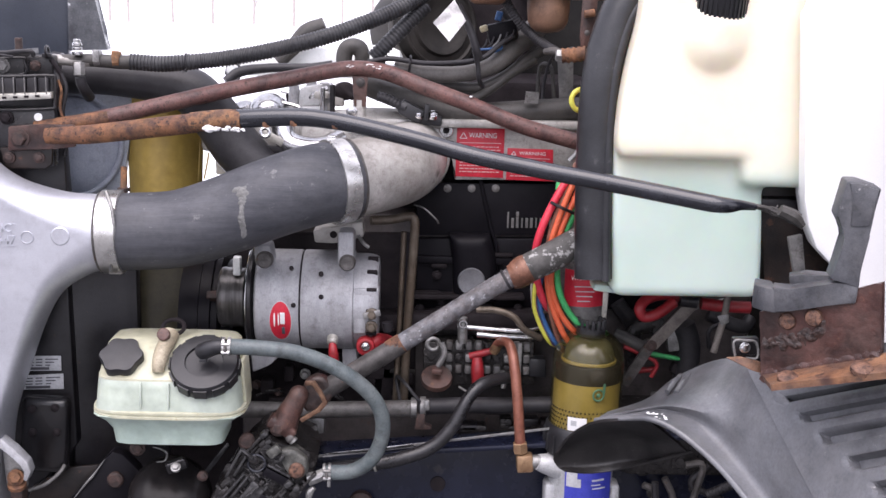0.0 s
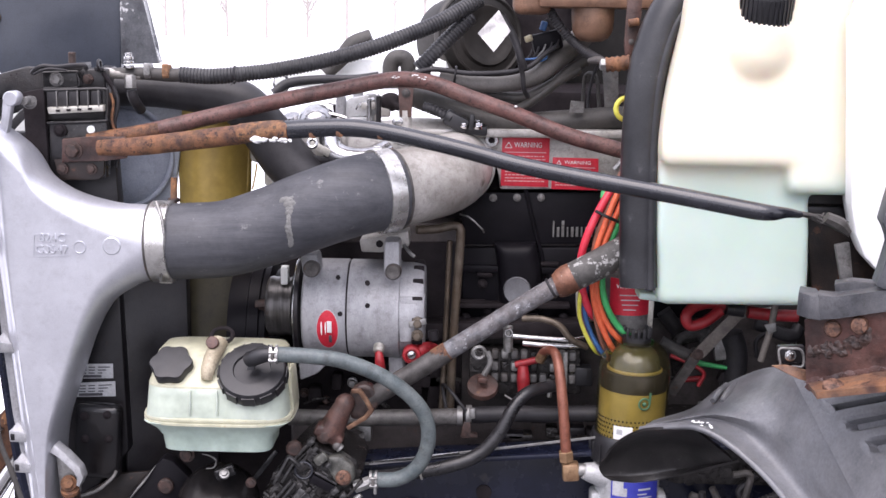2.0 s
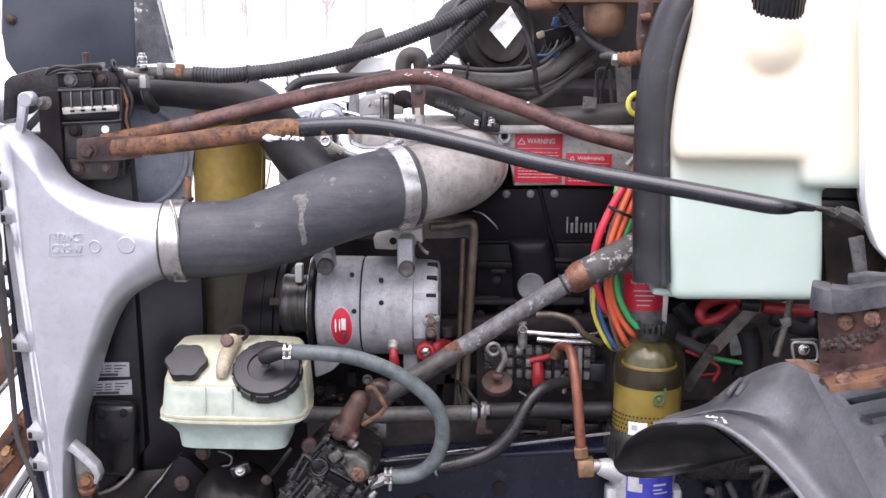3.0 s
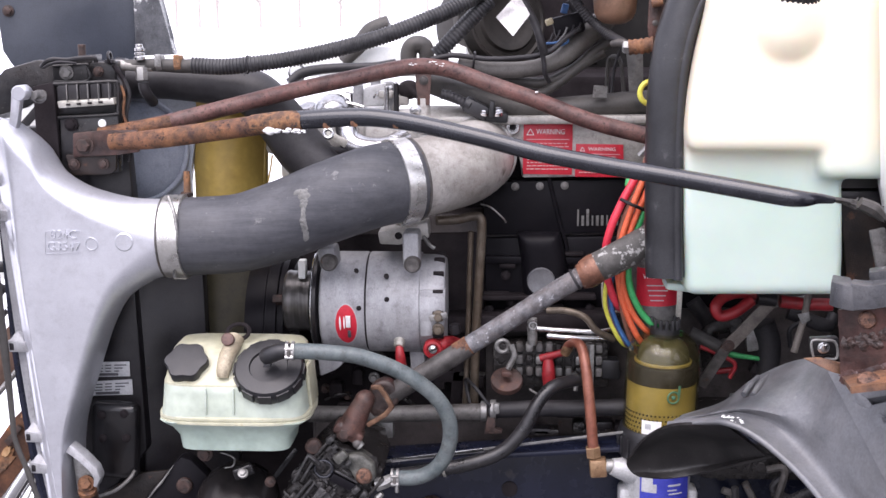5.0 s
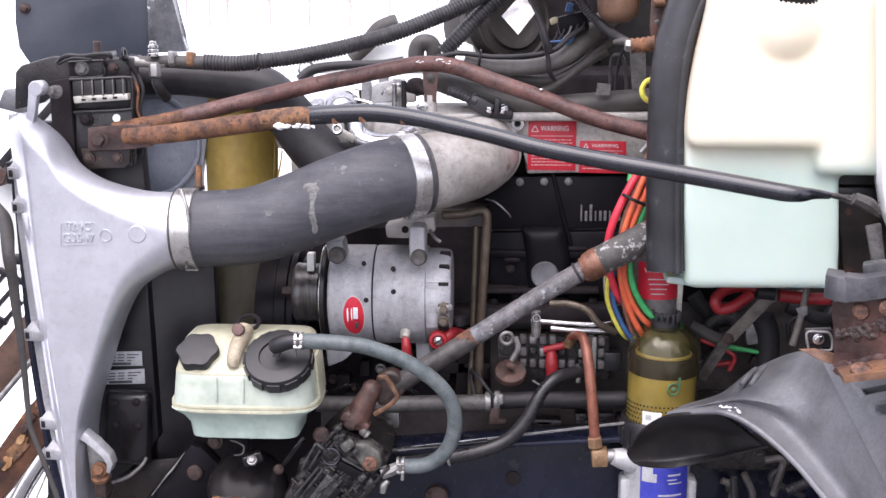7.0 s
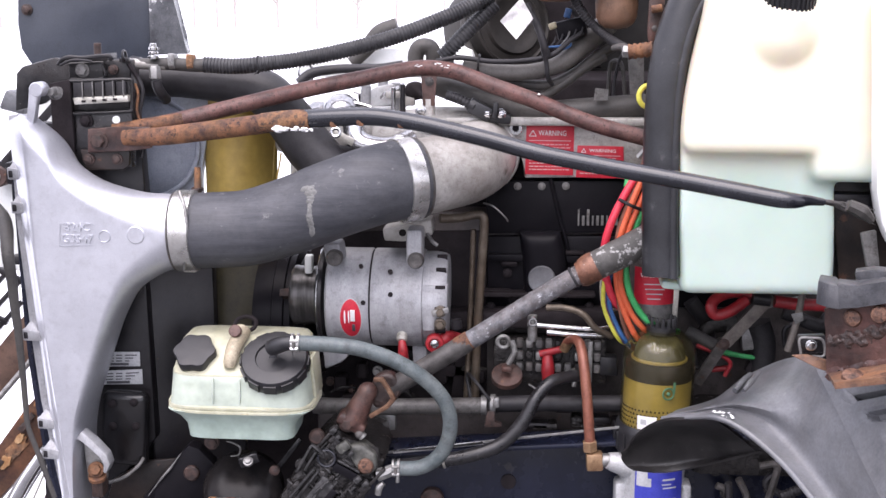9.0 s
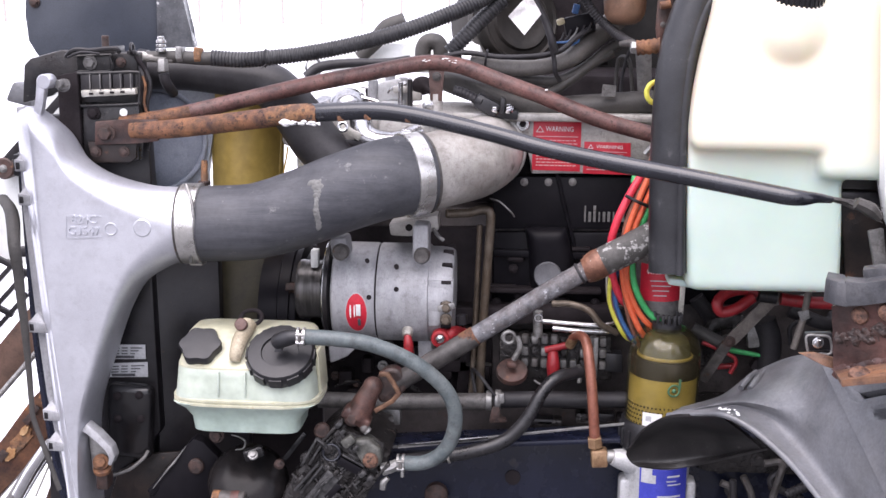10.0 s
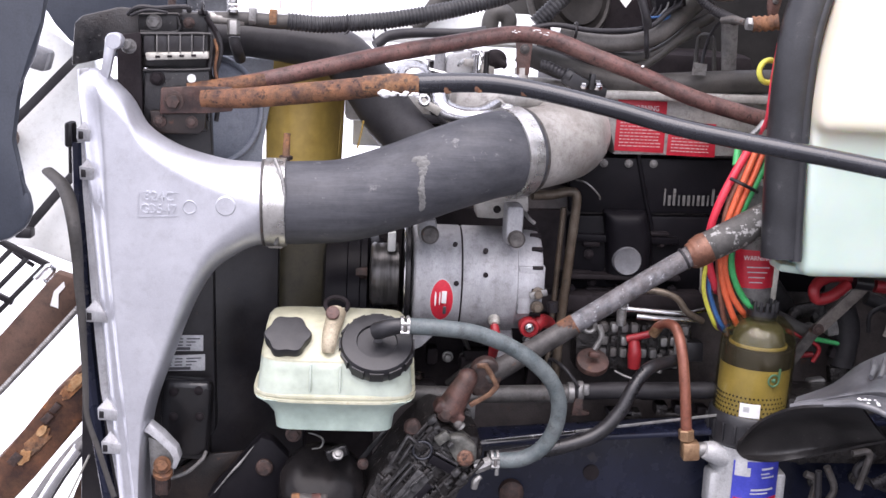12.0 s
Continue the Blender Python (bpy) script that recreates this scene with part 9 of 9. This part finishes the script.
def build_cab_mount():
    m = thing("cab_mount_bracket", (0.429, -0.5, 1.317), "heavily rusted angle bracket with flaking edges", "bracket")
    def rough(a, b, c, d, nu, nv, amp, crust):
        """A pitted steel sheet between four corners, with a blistered strip."""
        rows = []
        n_ = (V(b) - V(a)).cross(V(d) - V(a)).normalized()
        for i in range(nv + 1):
            v = i / nv
            row = []
            for j in range(nu + 1):
                u = j / nu
                p = V(a).lerp(V(b), u).lerp(V(d).lerp(V(c), u), v)
                h = amp * (noise.noise(p * 60) + 0.6 * noise.noise(p * 170))
                k = crust(u, v)
                if k > 0:
                    h += k * 0.0065 * (abs(noise.noise(p * 90)) + 0.6 * abs(noise.noise(p * 210)) + 0.4 * noise.noise(p * 420))
                row.append(p - n_ * h)
            rows.append(row)
        return rows
    strip = lambda u, v: 0.5 * max(0.0, 1 - abs(v - 0.93) / 0.08)
    part("plate", sheet(rough((0.38, -0.47, 1.411), (0.492, -0.57, 1.473), (0.5, -0.57, 1.378), (0.389, -0.47, 1.32), 130, 80, 0.0005, strip), 0.010), mount_rust, m)
    part("foot", sheet(rough((0.387, -0.47, 1.32), (0.515, -0.585, 1.387), (0.499, -0.635, 1.376), (0.372, -0.560, 1.333), 110, 30, 0.0002, lambda u, v: 0.02), 0.008), foot_rust, m, "flaking orange rusted foot")
    rng = random.Random(23)
    crust = bmesh.new()
    for k in range(110):
        u_ = rng.uniform(0.02, 0.55)
        v_ = 0.47 + 0.04 * math.sin(7 * u_) + rng.uniform(-0.12, 0.12) * rng.random()
        q = V((0.38, -0.47, 1.411)).lerp(V((0.492, -0.57, 1.473)), u_).lerp(V((0.389, -0.47, 1.32)).lerp(V((0.5, -0.57, 1.378)), u_), v_)
        ball(q + V((-0.0050, -0.0085, 0)), rng.uniform(0.0016, 0.0052), (rng.uniform(0.8, 2.0), 0.38, rng.uniform(0.6, 1.5)), crust, 8)
    part("weld_crust", moulded(crust, 0.0014, 1), crust_dark, m, "dark scabby weld crust")
    for p in ((0.401, -0.505, 1.406), (0.425, -0.53, 1.417)):
        part("plate_bolt", lathe(p, (-0.5, -1, 0.1), [(0.0115, -0.004), (0.0095, 0.0018), (0.006, 0.003), (0.001, 0.003)], 16), scabby, m, "rust-crusted bolt")
    for p in ((0.395, -0.548, 1.3455), (0.462, -0.603, 1.3755)):
        part("foot_bolt", lathe(p, (0, -0.35, 1), [(0.0135, -0.003), (0.0135, 0.002), (0.010, 0.005), (0.001, 0.0055)], 18), scabby, m, "rusted round bolt head")
    c = thing("clip_bracket", (0.376, -0.44, 1.327), "small steel clip with a bright bolt", "clip")
    part("clip", slab([(0.357, -0.425, 1.361), (0.391, -0.425, 1.363), (0.393, -0.425, 1.340), (0.36, -0.425, 1.338)], (0, 0.012, 0), 0.002), black_paint, c)
    part("clip_rim", tube([(0.360, -0.431, 1.339), (0.357, -0.431, 1.359), (0.372, -0.431, 1.3605), (0.386, -0.431, 1.358), (0.389, -0.431, 1.338), (0.374, -0.431, 1.337)], 0.0017, 8, 4), dull_steel, c, "thin bare clip edge")
    part("clip_bolt", bolt((0.372, -0.430, 1.351), FACE, 0.0055, 0.005), steel, c, "bright hexagon bolt")
    part("rust_tab", slab([(0.347, -0.44, 1.339), (0.366, -0.445, 1.342), (0.391, -0.45, 1.337), (0.392, -0.452, 1.322), (0.378, -0.452, 1.326)], (0, 0.012, -0.002), 0.002), foot_rust, c, "rusted tab")
    r = thing("rubber_hood_rest", (0.421, -0.5, 1.419), "grey rubber hood rest, an upright arm on a padded base", "hood rest")
    part("head", slab([(0.362, -0.482, 1.417), (0.369, -0.508, 1.419), (0.385, -0.512, 1.417), V((0.385, -0.512, 1.417)) + V((0.006, 0.055, 0)), V((0.362, -0.482, 1.417)) + V((0.012, 0.040, 0))], (0.001, 0, 0.0296), 0.002), rest_rubber, r)
    part("beam", slab([(0.378, -0.51, 1.45), (0.4, -0.52, 1.448), (0.421, -0.534, 1.457), (0.442, -0.547, 1.464), (0.465, -0.562, 1.469), (0.463, -0.562, 1.443), (0.439, -0.547, 1.437), (0.402, -0.52, 1.422), (0.38, -0.51, 1.417)], (0.01, 0.030, 0), 0.002), rest_rubber, r)
    part("back_rail", slab([(0.406, -0.482, 1.458), (0.424, -0.494, 1.464), (0.451, -0.512, 1.465), (0.475, -0.53, 1.464), (0.476, -0.53, 1.441), (0.411, -0.482, 1.428)], (0.008, 0.026, 0), 0.002), rest_rubber, r)
    part("arm", slab([(0.436, -0.548, 1.469), (0.442, -0.548, 1.491), (0.45, -0.548, 1.517), (0.448, -0.548, 1.526), (0.436, -0.548, 1.545), (0.445, -0.548, 1.587), (0.457, -0.554, 1.588), (0.478, -0.57, 1.582), (0.469, -0.566, 1.53), (0.471, -0.568, 1.526), (0.465, -0.564, 1.484), (0.465, -0.563, 1.462)], (0.008, 0.045, 0), 0.002), rest_rubber, r)
    part("arm_cap", slab([(0.447, -0.551, 1.585), (0.456, -0.556, 1.586), (0.475, -0.571, 1.58), (0.467, -0.569, 1.537), (0.452, -0.554, 1.534), (0.452, -0.554, 1.568)], (0, 0.004, 0), 0.001), rest_rubber, r)
    p = thing("cab_corner", (0.65, -0.22, 1.482), "glossy white painted cab corner panel", "cab panel")
    part("panel", slab([(0.487, -0.24, 1.845), (0.485, -0.24, 1.792), (0.475, -0.24, 1.782), (0.486, -0.24, 1.643), (0.495, -0.24, 1.522), (0.503, -0.24, 1.482), (0.518, -0.24, 1.449), (0.541, -0.24, 1.426), (0.553, -0.24, 1.42), (0.572, -0.24, 1.392), (0.606, -0.24, 1.342), (0.637, -0.24, 1.274), (0.914, -0.24, 1.28), (0.842, -0.24, 1.855)], (0, 0.03, 0), 0.003), cab_white, p)
    part("return_flange", slab([(0.499, -0.206, 1.847), (0.487, -0.206, 1.78), (0.507, -0.206, 1.518), (0.516, -0.206, 1.476), (0.531, -0.206, 1.444), (0.566, -0.206, 1.415), (0.595, -0.206, 1.415), (0.555, -0.206, 1.848)], (0, 0.05, 0), 0.003), cab_white, p)
    d = thing("cowl_bracket", (0.492, -0.2, 1.458), "dark grimy cowl panel behind the tank", "panel")
    part("panel", slab([(0.457, -0.12, 1.547), (0.647, -0.12, 1.552), (0.676, -0.12, 1.248), (0.622, -0.12, 1.247), (0.524, -0.12, 1.354), (0.481, -0.12, 1.371)], (0, 0.02, 0), 0.003), stained_plate, d)
    part("frayed_tab", tube([(0.425, -0.36, 1.522), (0.444, -0.36, 1.513), (0.457, -0.36, 1.501)], [0.008, 0.010, 0.005], 8), grey_hose, d)
    part("grey_strip", slab([(0.488, -0.2, 1.457), (0.509, -0.2, 1.462), (0.518, -0.2, 1.407), (0.501, -0.2, 1.402)], (0, 0.01, 0), 0.002), grey_pipe, d)


build_cab_mount()


# ---- hood, grille and bumper at the front ----
def build_front():
    h = thing("tilted_hood", (-0.997, 0.3, 0.987), "forward-tilted truck hood, dark blue sides, white inside, black grille", "hood")
    far = [(-0.960, 1.92), (-0.966, 1.844), (-0.973, 1.739), (-0.970, 1.692), (-0.955, 1.670), (-0.943, 1.650), (-0.918, 1.623), (-0.888, 1.603), (-0.813, 1.595), (-0.718, 1.655), (-0.709, 1.844), (-0.706, 1.92)]
    part("panel", plate(far, 0.35, 0.37, 0.003), hood_blue, h)
    part("return_edge", slab([(-0.712, 0.34, 1.92), (-0.676, 0.34, 1.92), (-0.672, 0.34, 1.843), (-0.669, 0.34, 1.802), (-0.653, 0.34, 1.719), (-0.640, 0.34, 1.685), (-0.715, 0.34, 1.682)], (0, 0.03, 0), 0.004), glint_edge, h, "glossy return edge with painted pale glints")
    part("panel_bolt", bolt((-0.953, 0.348, 1.766), FACE, 0.008), bolt_rust, h)
    near = [(-0.786, 1.78), (-0.800, 1.716), (-0.805, 1.698), (-0.810, 1.670), (-0.820, 1.626), (-0.836, 1.594), (-0.847, 1.572), (-0.854, 1.521), (-0.846, 1.480), (-0.829, 1.451), (-0.825, 1.429), (-0.833, 1.409), (-0.852, 1.392), (-0.871, 1.386), (-1.00, 1.370), (-1.00, 1.78)]
    part("panel", plate(near, -0.27, -0.25, 0.006), hood_blue, h, "dark blue hood flank with a rolled edge")
    part("tube_end", slab([(-0.997, 0.29, 1.581), (-0.98, 0.29, 1.618), (-0.938, 0.29, 1.603), (-0.947, 0.29, 1.569)], (0, 0.05, 0), 0.006), grey_plastic, h, "grey moulded tube end")
    disc = part("hinge_washer", lathe((-1.045, 0.38, 1.44), FACE, [(0.022, -0.03), (0.022, 0.002), (0.019, 0.005), (0.001, 0.005)], 28), rust_plate, h, "brown rusted hinge washer")
    part("washer_bolt", bolt((-1.045, 0.375, 1.44), FACE, 0.006), dull_steel, disc)
    part("panel", slab([(-0.981, 0.42, 1.648), (-0.967, 0.42, 1.629), (-0.917, 0.42, 1.596), (-0.892, 0.42, 1.592), (-0.817, 0.42, 1.304), (-0.817, 0.42, 1.207), (-0.921, 0.42, 1.203), (-1.004, 0.42, 1.233), (-1.106, 0.42, 1.251), (-1.103, 0.42, 1.378), (-1.03, 0.42, 1.463)], (0, 0.02, 0), 0.004), hood_white, h, "off-white unpainted inner panel")
    part("strap", span((-0.898, 0.38, 1.606), (-1.044, 0.38, 1.452), 0.016, 0.004, 0.001, FACE), rubber_plain, h, "black check strap")
    part("strap", span((-0.9, 0.38, 1.407), (-1.003, 0.38, 1.281), 0.016, 0.004, 0.001, FACE), rubber_plain, h, "black check strap")
    part("strap_foot", box((-1.006, 0.37, 1.274), (0.03, 0.03, 0.018), 0.004), rubber_plain, h)
    part("panel_seam", span((-1.059, 0.4, 1.248), (-0.999, 0.4, 1.205), 0.008, 0.004, 0.001, FACE), black_paint, h)
    for k in range(-3, 3):
        q = V((-1.014 + 0.0275 * k, 0.32, 1.255 - 0.0145 * k))
        part("slat", span(q, q + V((-0.13, 0, -0.14)), 0.009, 0.014, 0.001, FACE), black_paint, h)
    for k in range(3):
        q = V((-0.950 - 0.065 * k, 0.317, 1.2255 - 0.070 * k))
        part("crossbar", span(q, q + V((-0.15, 0, 0.0735)), 0.010, 0.012, 0.001, FACE), black_paint, h)
    part("end_clip", tube([(-0.966, 0.28, 1.21), (-0.943, 0.28, 1.233), (-0.934, 0.28, 1.226), (-0.948, 0.28, 1.208), (-0.934, 0.28, 1.203)], 0.005, 8), chrome, h)
    part("cross_bar", slab([(-1.085, 0.27, 1.057), (-1.026, 0.27, 1.102), (-0.928, 0.27, 1.224), (-0.897, 0.27, 1.215), (-0.893, 0.27, 1.161), (-1.028, 0.27, 1.006), (-1.088, 0.27, 0.947)], (0, 0.03, 0), 0.003), old_wood, h, "brown painted cross bar")
    part("chip", slab([(-0.938, 0.268, 1.165), (-0.931, 0.268, 1.191), (-0.914, 0.268, 1.209), (-0.912, 0.268, 1.199), (-0.923, 0.268, 1.186), (-0.924, 0.268, 1.16)], (0, 0.002, 0), 0), white_ink, h, "chipped white patch")
    part("spring", corrugated([(-1.062, 0.25, 0.965), (-1.022, 0.25, 1.011), (-0.953, 0.25, 1.089), (-0.886, 0.25, 1.166)], 0.006, 0.0045), dull_steel, h, "long thin steel spring")
    r = thing("rusted_beam", (-0.907, 0.1, 0.997), "flaking rusted steel beam in front of the radiator", "beam")
    part("beam", slab([(-1.025, 0.12, 0.897), (-0.958, 0.12, 0.974), (-0.902, 0.12, 1.049), (-0.846, 0.12, 1.109), (-0.833, 0.12, 1.051), (-0.847, 0.12, 1.011), (-0.932, 0.12, 0.904), (-1.008, 0.12, 0.816)], (0, 0.05, 0), 0.006), beam_rust, r)
    rng = random.Random(9)
    for cx, cz, big_, small_, mt in ((-0.865, 1.068, 0.032, 0.013, rust_orange), (-0.860, 1.076, 0.021, 0.009, flake_cream), (-0.928, 0.968, 0.036, 0.015, rust_orange), (-0.948, 0.942, 0.016, 0.010, flake_cream), (-0.917, 0.990, 0.012, 0.007, flake_cream)):
        rim = []
        for k in range(22):
            a_ = 2 * math.pi * k / 22
            g_ = rng.uniform(0.72, 1.15)
            p_, q_ = big_ * g_ * math.cos(a_), small_ * g_ * math.sin(a_)
            rim.append((cx + 0.66 * p_ - 0.75 * q_, 0.1165 if mt is rust_orange else 0.1135, cz + 0.75 * p_ + 0.66 * q_))
        part("flake", slab(rim, (0, 0.004, 0), 0.0008), mt, r, "peeling orange rust" if mt is rust_orange else "pale peeling scale")
    for q in (((-0.905, 0.111, 1.025), (-0.892, 0.111, 1.041), (-0.883, 0.111, 1.035), (-0.895, 0.111, 1.021)), ((-0.919, 0.111, 1.009), (-0.906, 0.111, 1.023), (-0.896, 0.111, 1.017), (-0.908, 0.111, 1.001)), ((-0.975, 0.111, 0.934), (-0.96, 0.111, 0.952), (-0.947, 0.111, 0.945), (-0.962, 0.111, 0.926))):
        part("slot", slab(q, (0, 0.006, 0), 0.001), bolt_rust, r, "dark rusted slot")
    b2 = thing("bumper_end", (-0.9, 0.0, 0.93), "bright metal bumper end below the radiator", "bumper")
    part("bumper", tube([(-0.914, 0.05, 0.88), (-0.877, 0.05, 0.939), (-0.845, 0.05, 0.983), (-0.823, 0.05, 1.008)], [0.03, 0.028, 0.026, 0.02], 20, 6, None, 0.5), grey_pipe, b2)
    part("chrome_edge", tube([(-0.893, 0.02, 0.903), (-0.865, 0.02, 0.951), (-0.834, 0.02, 0.997)], 0.011, 12), chrome, b2, "bright edge")
    st = thing("grey_seal_strap", (-0.815, -0.02, 1.188), "grey rubber strip looping down the radiator edge", "strip")
    part("strip", tube([(-0.856, -0.06, 1.452), (-0.83, -0.09, 1.439), (-0.813, -0.12, 1.422), (-0.799, -0.152, 1.39), (-0.795, -0.152, 1.35), (-0.793, -0.152, 1.31), (-0.79, -0.152, 1.269), (-0.788, -0.152, 1.227), (-0.786, -0.152, 1.186), (-0.785, -0.152, 1.144), (-0.783, -0.152, 1.11), (-0.767, -0.152, 1.059), (-0.746, -0.152, 0.99)], [0.010, 0.011, 0.011, 0.0095, 0.0085, 0.0075, 0.0065, 0.0055, 0.0050, 0.0046, 0.0040, 0.0042, 0.0042], 12, 7, None, 0.6), grey_hose, st)
    lw = thing("tan_wire", (-0.843, 0.02, 0.942), "thin tan wire behind the radiator corner", "wire")
    part("wire", tube([(-0.852, 0.0, 0.912), (-0.834, 0.0, 0.951), (-0.814, 0.0, 0.994)], 0.002, 6), zinc, lw)
    k = thing("clip_block", (-0.831, -0.05, 1.507), "black moulded clip block on the cooler edge", "clip")
    part("block", box((-0.823, -0.06, 1.507), (0.012, 0.03, 0.036), 0.004), black_paint, k)
    part("stem", box((-0.822, -0.05, 1.474), (0.01, 0.02, 0.05), 0.002), black_paint, k)
    # Dark sheet put in where shade lies below the radiator.
    dk = thing("shade_panel", (-0.779, 0.1, 0.901), "dark panel standing in for shade below the radiator", "panel")
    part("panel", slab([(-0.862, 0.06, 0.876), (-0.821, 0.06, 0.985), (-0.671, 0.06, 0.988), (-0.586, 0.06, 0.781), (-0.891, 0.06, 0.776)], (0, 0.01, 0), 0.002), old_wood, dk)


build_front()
